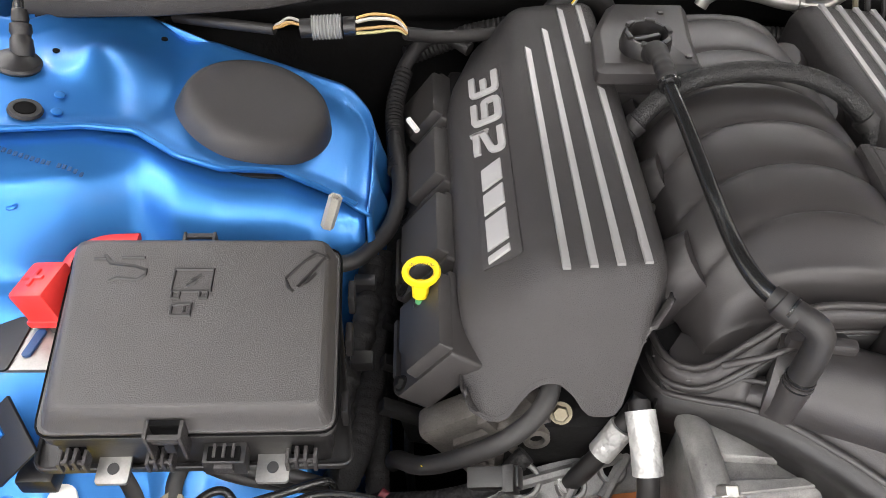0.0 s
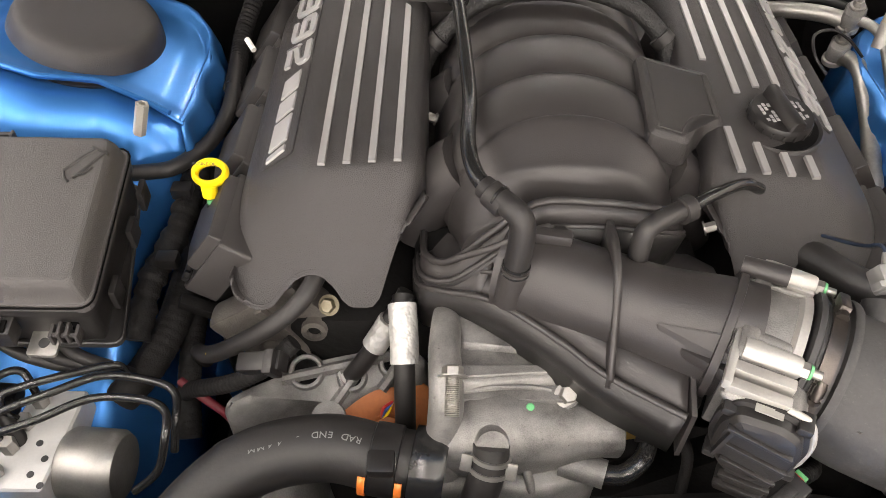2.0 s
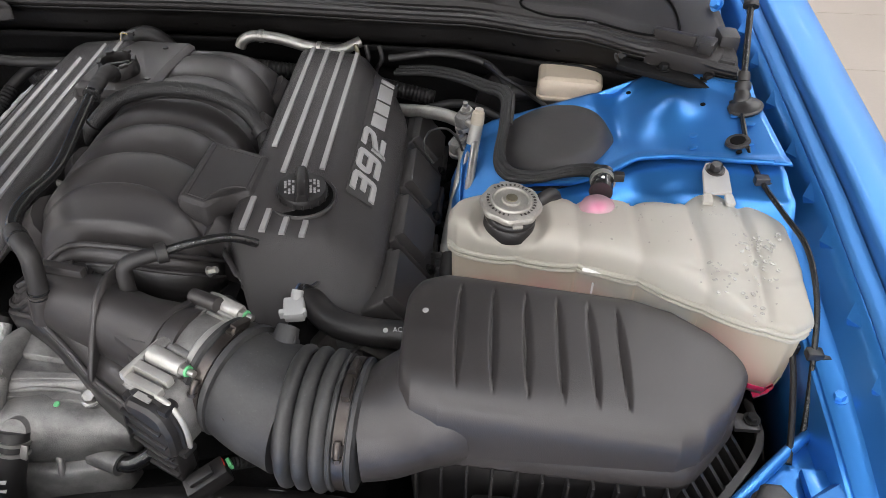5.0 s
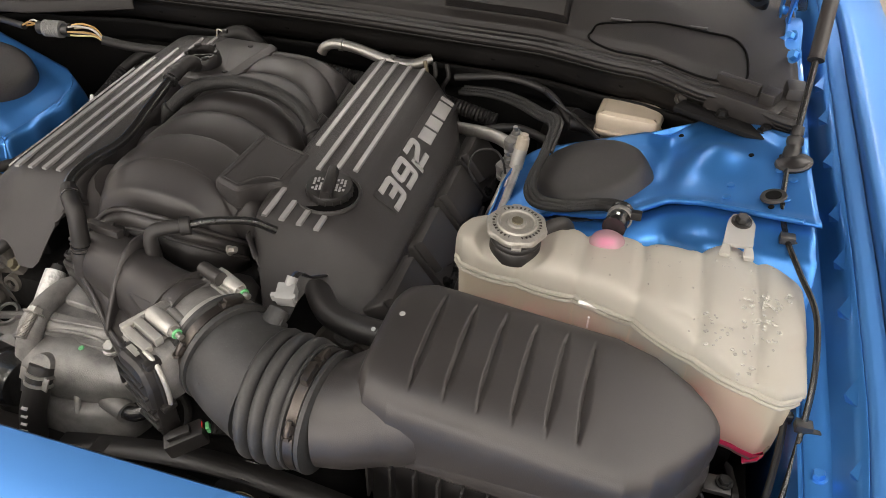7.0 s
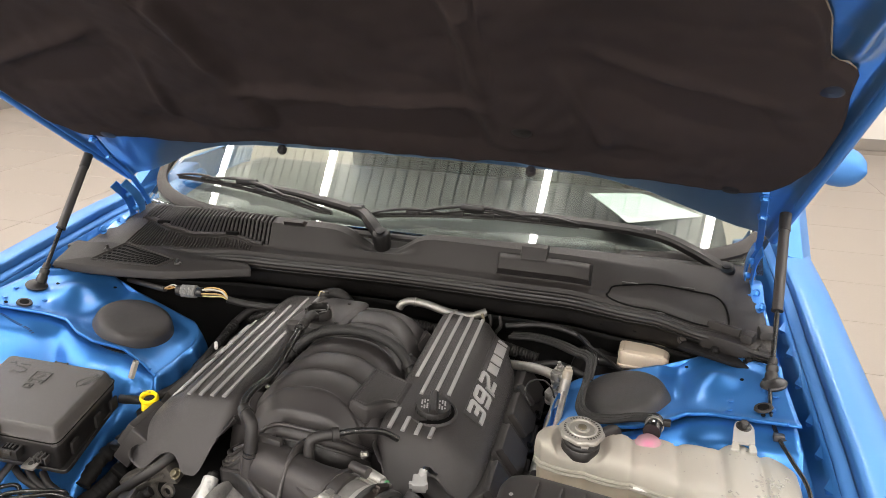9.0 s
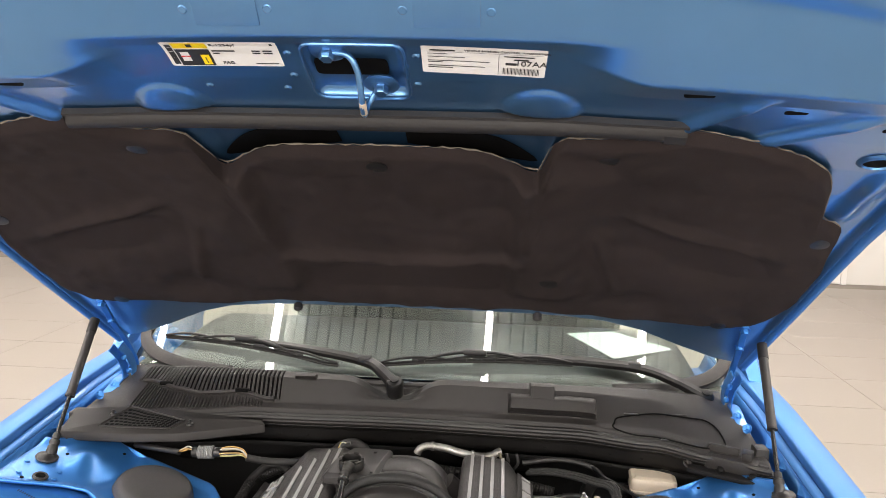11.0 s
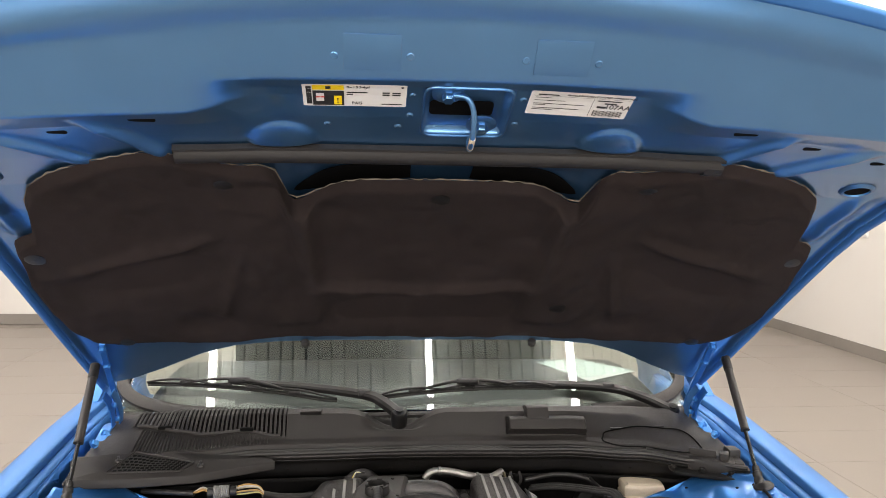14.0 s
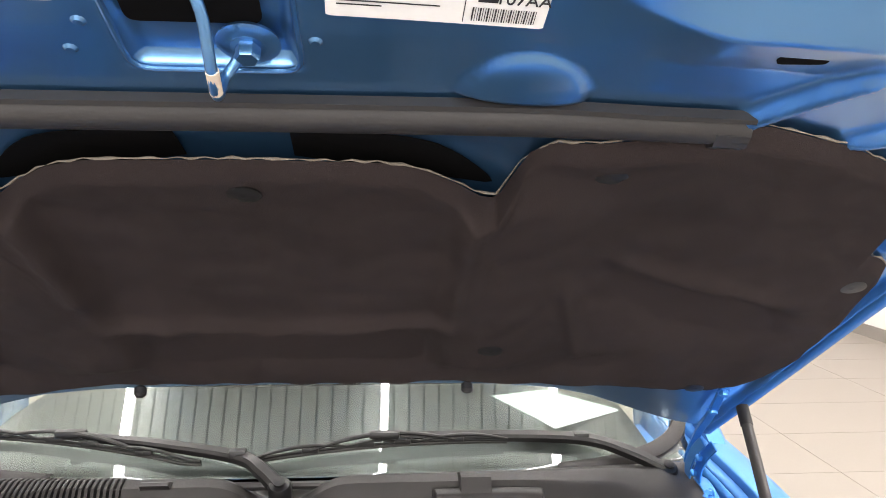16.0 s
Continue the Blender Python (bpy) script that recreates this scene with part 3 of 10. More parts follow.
def apron(s):
    t = thing("inner_wing", (s * 0.56, 0.5, 0.7), "blue painted inner wing with the strut tower top", "car panel", "inner wings")

    def drop(a, y):
        """Lower apron in front of the flange."""
        g = table(a, FLANGE) - y
        ledge = smooth(a, 0.58, 0.64)
        z0 = plate_z(a) - lerp(0.013, 0.008, ledge)
        fall = lerp(0.046 * smooth(g, 0.005, 0.055) + 0.04 * smooth(g, 0.035, 0.09), 0.012 * smooth(g, 0.0, 0.05) + 0.07 * smooth(g, 0.045, 0.10), ledge)
        bead = lerp(0.010, 0.004, ledge) * math.exp(-((g - lerp(0.035, 0.045, ledge)) / 0.014) ** 2)
        return z0 - fall + bead - 0.10 * smooth(g, 0.08, 0.30) - 0.06 * smooth(a, 0.60, 0.75) * smooth(g, 0.10, 0.2)

    def low(u, v):
        a = lerp(0.378, 0.742, u)
        y = lerp(0.16 if s < 0 else 0.40, table(a, FLANGE) + 0.012, v)
        z = drop(a, y)
        z -= 0.26 * smooth(0.432 - a, 0.0, 0.075) * smooth(0.545 - y, 0.0, 0.05)
        return (s * a, y, z)

    part("lower_panel", grid(blank(), 48, 60, low), PAINT_IN, t, thick=0.002, angle=70)

    def low_edge(y):
        """Height of the lower panel's inner edge."""
        return drop(0.380, y) - 0.26 * smooth(0.052, 0.0, 0.075) * smooth(0.545 - y, 0.0, 0.05)

    def top(u, v):
        a = lerp(0.372, 0.745, u)
        back = table(a, [(0.372, 0.665), (0.376, 0.69), (0.386, 0.715), (0.398, 0.729), (0.412, 0.738), (0.54, 0.752), (0.63, 0.772), (0.69, 0.745), (0.72, 0.70), (0.76, 0.69)])
        y = lerp(table(a, FLANGE) - 0.004, back, v)
        z = plate_z(a)
        z += 0.020 * math.exp(-(((a - 0.64) / 0.03) ** 2 + ((y - 0.665) / 0.035) ** 2))
        z -= 0.014 * math.exp(-(((a - 0.585) / 0.022) ** 2)) * smooth(y, 0.58, 0.66)
        z += 0.006 * smooth(y, back - 0.03, back) + 0.003 * smooth(table(a, FLANGE) + 0.02 - y, 0, 0.02)
        z -= 0.004 * smooth(0.40 - a, 0, 0.02)
        return (s * a, y, z)

    part("tower_plate", grid(blank(), 56, 44, top), PAINT_IN, t, thick=0.0035, angle=70)

    edge = spline([(0.379, 0.43, 0), (0.378, 0.49, 0), (0.375, 0.531, 0), (0.372, 0.56, 0), (0.372, 0.63, 0), (0.374, 0.68, 0), (0.386, 0.715, 0), (0.412, 0.738, 0), (0.47, 0.748, 0), (0.54, 0.752, 0), (0.63, 0.772, 0), (0.69, 0.745, 0), (0.74, 0.70, 0)], 6)
    loops = []
    for v in range(9):
        loop = []
        for i, p in enumerate(edge):
            f = v / 8
            bulge = 0.011 * math.sin(math.pi * min(1.0, 2.2 * f) / 2) + 0.007 * math.sin(p.y * 88) * smooth(f, 0.02, 0.3)
            loop.append((s * (p.x - bulge * smooth(0.44 - p.x, 0, 0.05)), p.y + 0.35 * bulge * smooth(p.y, 0.69, 0.74), lerp(low_edge(p.y), plate_z(p.x) + 0.0025, smooth(p.y, 0.520, 0.545)) - 0.25 * f ** 1.35))
        loops.append(loop)
    part("tower_wall", rings(blank(), loops, False, False), PAINT_IN, t, thick=0.002, angle=70)
    lip = [(s * a, table(a, FLANGE) - 0.003, plate_z(a) + 0.004) for a in [0.385 + 0.008 * k for k in range(44)]]
    part("flange_lip", tube(blank(), lip, 0.0028, 8, 1), PAINT_IN, t)
    rail = rings(blank(), [[(s * x, y, fender_top(y) + d) for x, d in ((0.7460, -0.0765), (0.7385, -0.080), (0.735, -0.14), (0.741, -0.30))] for y in [0.15 + 0.06 * i for i in range(17)]], False, False)
    part("side_rail", rail, PAINT_IN, t, thick=0.002)
    # grommet, holes and weld dimples; black discs stand for the holes' shade
    for a, y, r in ((0.703 if s > 0 else 0.677, 0.566, 0.0135),):
        part("grommet", lathe(blank(), [(r * 0.6, 0.0025), (r * 0.7, 0.004), (r * 1.0, 0.004), (r * 1.1, 0.001), (r * 0.6, 0.001)], at(s * a, y, plate_z(a) + 0.002, (-s * 0.3, 0, 1))), RUBBER, t, "black rubber grommet")
        part("grommet_hole", lathe(blank(), [(0, 0.0016), (r * 0.66, 0.0016), (r * 0.64, 0.0044), (0, 0.0044)], at(s * a, y, plate_z(a) + 0.002, (-s * 0.3, 0, 1))), VOID, t, "dark opening", soft=False)
        if s < 0:
            part("grommet_slot", box(blank(), s * a, y, plate_z(a) + 0.0045, 0.012, 0.004, 0.002, pose(0, 0, 0, 0, -17 * s, 0), 0.001), CREAM, t)
    for a, y in ((0.70, 0.545), (0.60, 0.735), (0.683, 0.665)):
        part("hole", lathe(blank(), [(0, 0.002), (0.0034, 0.002), (0.0034, 0.0033), (0, 0.0033)], at(s * a, y, plate_z(a) + 0.001, (-s * 0.3, 0, 1)), 12), VOID, t, "black round hole")
    for a, y in ((0.712, 0.625), (0.715, 0.560), (0.66, 0.60), (0.655, 0.575), (0.725, 0.60)):
        part("spot_weld", lathe(blank(), [(0, 0.0022), (0.0035, 0.0026), (0.0048, 0.0022), (0.005, 0.001), (0, 0.001)], at(s * a, y, plate_z(a) + 0.001, (-s * 0.3, 0, 1)), 14), PAINT_IN, t)
    for a, y in ((0.672, 0.482), (0.69, 0.462), (0.70, 0.44), (0.67, 0.30)):
        part("spot_weld", lathe(blank(), [(0, 0.0016), (0.0035, 0.002), (0.0048, 0.0016), (0.005, 0.0), (0, 0.0)], at(s * a, y, drop(a, y) - 0.0005), 14), PAINT_IN, t)
    if s < 0:
        for i in range(17):
            if i not in (5,):
                a = 0.626 + 0.0041 * i
                part("stamped_mark", box(blank(), s * a, 0.523, drop(a, 0.523) + 0.0004, 0.0027, 0.0055, 0.0008, pose(0, 0, 0, 0, 17, 0)), STAMP, t, soft=False)


apron(1)
apron(-1)


def strut_cap(s):
    t = thing("strut_tower_cap", (s * 0.50, 0.645, 0.88), "matt black plastic dome cap on the strut tower", "cap", "strut caps")
    m = at(s * 0.496, 0.646, 0.868, (-s * 0.28, 0.0, 1.0))
    prof = [(0.0, -0.002), (0.079, -0.002), (0.0815, 0.000), (0.0805, 0.006), (0.0775, 0.016), (0.0742, 0.025), (0.0712, 0.0305), (0.0668, 0.0342), (0.0605, 0.0365), (0.045, 0.0388), (0.025, 0.0402), (0, 0.0407)]
    part("dome", lathe(blank(), prof, m, 56), COVER, t)
    part("rim", lathe(blank(), [(0.076, -0.001), (0.0835, -0.001), (0.0840, 0.0015), (0.0815, 0.003), (0.077, 0.003)], m, 56), PLASTIC, t)


strut_cap(1)
strut_cap(-1)


# ---- bay interior: dark floor, bulkhead and front crossmember ----
# bay depths in near-black, with their shade painted in
def bulkhead():
    t = thing("bulkhead", (0, 0.95, 0.5), "dark sound-deadened bulkhead behind the engine", "car panel")

    def f(u, v):
        x = lerp(-0.74, 0.74, u)
        y = 0.93 - 0.17 * smooth(abs(x), 0.40, 0.72) + 0.012 * math.sin(x * 19) * (1 - v) + 0.03 * smooth(0.25 - abs(x), 0, 0.1)
        return (x, y, lerp(0.38, 0.93, v))

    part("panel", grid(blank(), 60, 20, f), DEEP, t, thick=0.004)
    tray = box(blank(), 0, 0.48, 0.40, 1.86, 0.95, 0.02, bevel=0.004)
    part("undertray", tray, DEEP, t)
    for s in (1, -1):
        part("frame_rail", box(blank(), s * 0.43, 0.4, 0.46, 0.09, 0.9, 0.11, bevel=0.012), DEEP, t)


bulkhead()


def radiator_support():
    t = thing("radiator_support", (0, 0.12, 0.5), "black plastic radiator support across the front of the bay", "car panel")
    part("beam", box(blank(), 0, 0.132, 0.655, 1.30, 0.04, 0.06, bevel=0.012), PLASTIC, t)
    part("shroud", box(blank(), -0.05, 0.185, 0.53, 0.95, 0.05, 0.30, bevel=0.02), PLASTIC, t)
    for s in (1, -1):
        part("bracket", box(blank(), s * 0.60, 0.155, 0.72, 0.10, 0.07, 0.03, bevel=0.008), PLASTIC, t)


radiator_support()


def bump_stop(s):
    t = thing("hood_bump_stop", (s * 0.674, 0.163, 0.797), "ribbed black rubber hood bump stop", "bump stop", "bump stops")
    m = at(s * 0.674, 0.163, 0.797)
    prof = [(0.0165, -0.03)]
    for k in range(4):
        prof += [(0.0165, 0.001 + 0.005 * k), (0.0182, 0.0025 + 0.005 * k), (0.0165, 0.004 + 0.005 * k)]
    part("stem", lathe(blank(), prof + [(0.013, 0.022), (0, 0.022)], m, 28), DUCT, t)
    part("head", lathe(blank(), [(0.010, 0.020), (0.0170, 0.022), (0.0175, 0.028), (0.0150, 0.034), (0.0115, 0.036), (0, 0.0355)], m, 6), DUCT, t, "hexagonal rubber head")


bump_stop(1)


def corner_gusset():
    t = thing("corner_gusset", (0.69, 0.18, 0.79), "blue painted triangular corner plate under the bump stop", "car panel")
    o = [(0.585, 0.095), (0.625, 0.150), (0.700, 0.222), (0.735, 0.252), (0.752, 0.262), (0.758, 0.20), (0.758, 0.095)]
    part("plate", stack(blank(), filleted(o, 0.010), [(0, 0.785), (0, 0.795), (0.004, 0.797)]), PAINT_IN, t)
    part("lip", tube(blank(), [(0.590, 0.100, 0.797), (0.625, 0.150, 0.799), (0.700, 0.222, 0.802), (0.738, 0.254, 0.804)], 0.006, 10, 5), PAINT_IN, t)
    part("step", box(blank(), 0.735, 0.16, 0.805, 0.04, 0.10, 0.012, bevel=0.004), PAINT_IN, t)


corner_gusset()


def release_cable():
    t = thing("release_cable", (0.73, 0.45, 0.93), "thin black cable clipped along the inner wing", "cable")
    pts = [(0.722, 0.640, 0.953), (0.716, 0.60, 0.952), (0.712, 0.55, 0.945), (0.716, 0.50, 0.938), (0.728, 0.45, 0.932), (0.741, 0.40, 0.925), (0.744, 0.35, 0.90), (0.742, 0.31, 0.86), (0.734, 0.26, 0.81), (0.722, 0.22, 0.77)]
    part("cable", tube(blank(), pts, 0.0032, 8, 6), GLOSSY, t)
    for k in (3, 7):
        p = pts[k]
        part("clip", box(blank(), p[0], p[1], p[2] + 0.001, 0.016, 0.012, 0.010, bevel=0.002), PLASTIC, t)
        part("clip_tab", box(blank(), p[0] + 0.008, p[1] - 0.003, p[2] - 0.002, 0.016, 0.006, 0.006, bevel=0.001), PLASTIC, t)


release_cable()


# added dark sheets stand in for the shaded wall beside the filter box
def bay_shade_sheet():
    t = thing("bay_shade_sheet", (0.70, 0.24, 0.6), "added near-black sheets for the shade beside the air filter box", "shield")
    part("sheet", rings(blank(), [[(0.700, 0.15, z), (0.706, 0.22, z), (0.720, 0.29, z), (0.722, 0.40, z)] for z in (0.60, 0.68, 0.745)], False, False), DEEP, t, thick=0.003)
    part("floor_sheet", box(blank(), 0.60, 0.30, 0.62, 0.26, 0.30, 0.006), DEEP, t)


bay_shade_sheet()


def headlamp(s):
    t = thing("headlamp", (s * 0.70, 0.16, 0.7), "black headlamp housing behind the bumper", "headlamp", "headlamps")
    part("housing", box(blank(), s * 0.755, 0.09, 0.72, 0.14, 0.12, 0.12, bevel=0.02), PLASTIC, t)
    part("bracket", box(blank(), s * 0.745, 0.115, 0.79, 0.06, 0.05, 0.02, bevel=0.005), DEEP, t)


headlamp(1)
headlamp(-1)


# ---- hood ----
HOOD = [(-0.075, 2.0), (-0.0152, 1.8817), (0.0029, 1.8469), (0.0188, 1.8182), (0.0373, 1.7868), (0.0596, 1.7519), (0.0842, 1.7172), (0.0974, 1.7), (0.115, 1.6945), (0.13, 1.687), (0.17, 1.663), (0.25, 1.624), (0.34, 1.592), (0.42, 1.555), (0.51, 1.500), (0.6, 1.438), (0.75, 1.330), (0.9, 1.224), (1.1, 1.085)]


HOOD_SIDE = [(0.0974, 1.7), (0.126, 1.6625), (0.140, 1.6600), (0.17, 1.6545), (0.20, 1.6440), (0.25, 1.624)]


def hood_z(x, y):
    z = table(y, HOOD)
    if 0.0974 < y < 0.25:
        z = lerp(z, table(y, HOOD_SIDE), smooth(abs(x), 0.236, 0.352))
    return z - 0.06 * x * x


def hood_way(x, y):
    """Downward normal of the hood's inner side."""
    e = 0.01
    dy = (hood_z(x, y + e) - hood_z(x, y - e)) / (2 * e)
    dx = (hood_z(x + e, y) - hood_z(x - e, y)) / (2 * e)
    return Vector((dx, dy, -1)).normalized()


def on_hood(x, y, d=0.0):
    return Vector((x, y, hood_z(x, y))) + d * hood_way(x, y)


def hood_front(x):
    return 0.009 + 0.07 * x * x + 0.4 * max(0.0, abs(x) - 0.55) ** 2


def hood_rear(x):
    return table(abs(x), [(0, 0.902), (0.33, 0.895), (0.42, 0.903), (0.50, 0.93), (0.61, 0.992), (0.69, 1.03), (0.78, 1.05)])


def hood():
    t = thing("hood", (0, 0.95, 1.15), "open blue metallic hood propped on two gas struts", "hood")
    W = 0.775

    def dents(x, y):
        """Pressed shapes of the inner panel; positive is towards the engine."""
        a, d, s = abs(x), 0.0, y - hood_front(x)
        d += 0.0075 * smooth(s, 0.006, 0.026) * smooth(0.046 - s, 0, 0.020)
        ridge = lambda ax, ay, bx, by, w: math.exp(-(((a - ax) * (by - ay) - (y - ay) * (bx - ax)) / math.hypot(bx - ax, by - ay) / w) ** 2) * smooth(y, ay - 0.01, ay + 0.02) * smooth(by + 0.02 - y, 0, 0.03)
        d += 0.013 * ridge(0.475, 0.150, 0.402, 0.245, 0.010)
        d += 0.012 * ridge(0.61, 0.180, 0.512, 0.262, 0.011)
        d += 0.011 * max(0.0, 1 - ((a - 0.232) / 0.050) ** 2 - ((y - 0.232) / 0.052) ** 2) ** 0.55 * smooth(0.2290 - y, 0.0, 0.004)
        d -= 0.014 * smooth(y, 0.255, 0.275) * smooth(0.47 - y, 0, 0.03) * smooth(0.26 - a, 0, 0.03)
        d -= 0.012 * smooth(0.056 - abs(x - 0.016), 0, 0.004) * smooth(y, 0.112, 0.117) * smooth(0.208 - y, 0, 0.004)
        d += 0.012 * math.exp(-((a - 0.705) / 0.014) ** 2) * smooth(y, 0.30, 0.38) * smooth(0.50 - y, 0, 0.05)
        d += 0.010 * smooth(a, 0.742, 0.755)
        return d

    def inner(u, v):
        x = lerp(-W, W, u)
        y = lerp(hood_front(x), hood_rear(x), v)
        return on_hood(x, y, dents(x, y))

    part("inner_panel", grid(blank(), 330, 330, inner), PAINT_HOOD, t, angle=80)

    def outer(u, v):
        x = lerp(-W - 0.004, W + 0.004, u)
        y = lerp(hood_front(x) + 0.002, hood_rear(x) + 0.006, v)
        edge = smooth(0.02 + min(u, 1 - u), 0.0, 0.10) * smooth(0.02 + min(v, 1 - v), 0.0, 0.10)
        scoop = 0.012 * smooth(0.20 - abs(abs(x) - 0.25), 0, 0.08) * smooth(y, 0.1, 0.3) * smooth(0.75 - y, 0, 0.2)
        return on_hood(x, y, -0.018 - 0.018 * edge - scoop)

    part("outer_skin", grid(blank(), 60, 60, outer), PAINT, t, thick=0.0015, angle=80)
    for s in (1, -1):
        loops = []
        for j in range(61):
            y = lerp(hood_front(W), hood_rear(W), j / 60)
            loops.append([on_hood(s * (W + dx), y, d) for dx, d in ((-0.02, 0.009), (-0.012, 0.016), (-0.004, 0.016), (0.0, 0.010), (0.001, 0.002), (0.006, -0.001), (0.006, -0.020))])
        part("side_hem", rings(blank(), loops, False, False), PAINT, t, thick=0.0015, angle=70)
    # front hem rolled along the nose
    loops = []
    for i in range(81):
        x = lerp(-W, W, i / 80)
        y = hood_front(x)
        loops.append([on_hood(x, y + dy, d) for dy, d in ((0.011, 0.0008), (0.0085, 0.0018), (0.002, 0.0068), (0.0, 0.0060), (-0.001, 0.0), (0.001, -0.019))])
    part("nose_hem", rings(blank(), loops, False, False), PAINT, t, thick=0.0015, angle=70)
    # oval slots and round holes, drawn as black sheets for the shade inside
    for s in (1, -1):
        for x, y, w, h in ((0.402, 0.146, 0.034, 0.010), (0.520, 0.182, 0.026, 0.009), (0.64, 0.208, 0.022, 0.009)):
            bm = stack(blank(), filleted([(-w / 2, -h / 2), (w / 2, -h / 2), (w / 2, h / 2), (-w / 2, h / 2)], h / 2), [(0, 0), (0, 0.0015)])
            bmesh.ops.transform(bm, matrix=axes(on_hood(s * x, y, dents(x, y) + 0.0004), (1, -0.1 * s, 0), (0, 1, -0.5)), verts=bm.verts)
            part("slot", bm, VOID, t, "black sheet for the shade in the slot", soft=False)
        m = at(*on_hood(s * 0.672, 0.300, 0.0005), hood_way(s * 0.672, 0.30))
        part("plug_hole", lathe(blank(), [(0.0, 0.0), (0.019, 0.0), (0.019, 0.001), (0.0, 0.001)], m, 24), VOID, t, "black round hole")
        part("hole_rim", lathe(blank(), [(0.019, 0.0), (0.020, 0.004), (0.024, 0.003), (0.027, 0.0)], m, 28), PAINT_HOOD, t)
    for x, y in ((-0.11, 0.075), (0.125, 0.075)):
        m = axes(on_hood(x, y, 0.0008), (1, 0, 0), on_hood(x, y + 0.01) - on_hood(x, y))
        part("stamped_pad", box(blank(), 0, 0, 0, 0.070, 0.046, 0.001, bevel=0.0004), PAINT_HOOD, t).data.transform(m)
        for d in (-0.046, 0.046):
            part("dimple", lathe(blank(), [(0, 0.001), (0.004, 0.001), (0.005, 0.0), (0, 0.0)], at(*on_hood(x + d, y + 0.003, 0.0), hood_way(x, y)), 14), PAINT_HOOD, t)
    rim = [on_hood(x, y, 0.0005) for x, y in filleted([(-0.042, 0.112), (0.074, 0.112), (0.074, 0.209), (-0.042, 0.209)], 0.016)]
    part("latch_plate_rim", tube(blank(), rim + rim[:1], 0.0022, 8, 1), PAINT_HOOD, t, "pressed rim round the latch plate")
    for x, y in ((-0.058, 0.13), (-0.060, 0.165), (-0.075, 0.19), (-0.17, 0.185), (0.088, 0.132), (0.085, 0.178)):
        part("dimple", lathe(blank(), [(0, 0.0022), (0.003, 0.002), (0.005, 0.0), (0, 0.0)], at(*on_hood(x, y, 0.0), hood_way(x, y)), 14), PAINT_HOOD, t)
    # latch opening and intake slots behind the seal: black sheets stand for their shade
    m = axes(on_hood(0.012, 0.158, -0.008), (1, 0, 0), on_hood(0.012, 0.17) - on_hood(0.012, 0.158))
    part("latch_opening", stack(blank(), filleted([(-0.046, -0.0145), (0.040, -0.0145), (0.040, 0.0145), (-0.046, 0.0145)], 0.008), [(0, 0), (0, 0.0015)]), VOID, t, "black latch opening", soft=False).data.transform(m @ pose(0, 0, 0, 180, 0, 0))
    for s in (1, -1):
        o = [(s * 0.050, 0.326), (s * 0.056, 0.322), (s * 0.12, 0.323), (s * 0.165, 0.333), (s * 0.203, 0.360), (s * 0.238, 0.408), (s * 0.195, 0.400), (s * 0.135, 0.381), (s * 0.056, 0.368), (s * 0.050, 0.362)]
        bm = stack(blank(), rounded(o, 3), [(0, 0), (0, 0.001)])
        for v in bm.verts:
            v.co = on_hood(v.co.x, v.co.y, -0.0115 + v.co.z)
        part("intake_slot", bm, VOID, t, "black sheet for the shade in the intake slot", soft=False)
    for x in (-0.262, 0.272):
        part("rubber_stop", lathe(blank(), [(0.004, -0.01), (0.006, 0.0), (0.010, 0.004), (0.010, 0.014), (0.006, 0.018), (0, 0.018)], at(*on_hood(x, 0.892), hood_way(x, 0.89)), 16), RUBBER, t)
    return t


HOOD_THING = hood()


def ins_front(x):
    return table(abs(x), [(0, 0.343), (0.13, 0.345), (0.165, 0.355), (0.20, 0.38), (0.225, 0.402), (0.238, 0.405), (0.246, 0.39), (0.254, 0.31), (0.27, 0.288), (0.31, 0.285), (0.37, 0.262), (0.40, 0.238), (0.43, 0.236), (0.51, 0.258), (0.58, 0.294), (0.625, 0.335), (0.652, 0.385), (0.668, 0.44), (0.68, 0.476), (0.70, 0.482), (0.722, 0.497), (0.728, 0.545), (0.742, 0.60), (0.748, 0.70)])


def ins_rear(x):
    return table(abs(x), [(0, 0.872), (0.3, 0.862), (0.42, 0.868), (0.55, 0.862), (0.66, 0.853), (0.70, 0.835), (0.725, 0.79), (0.748, 0.705)])


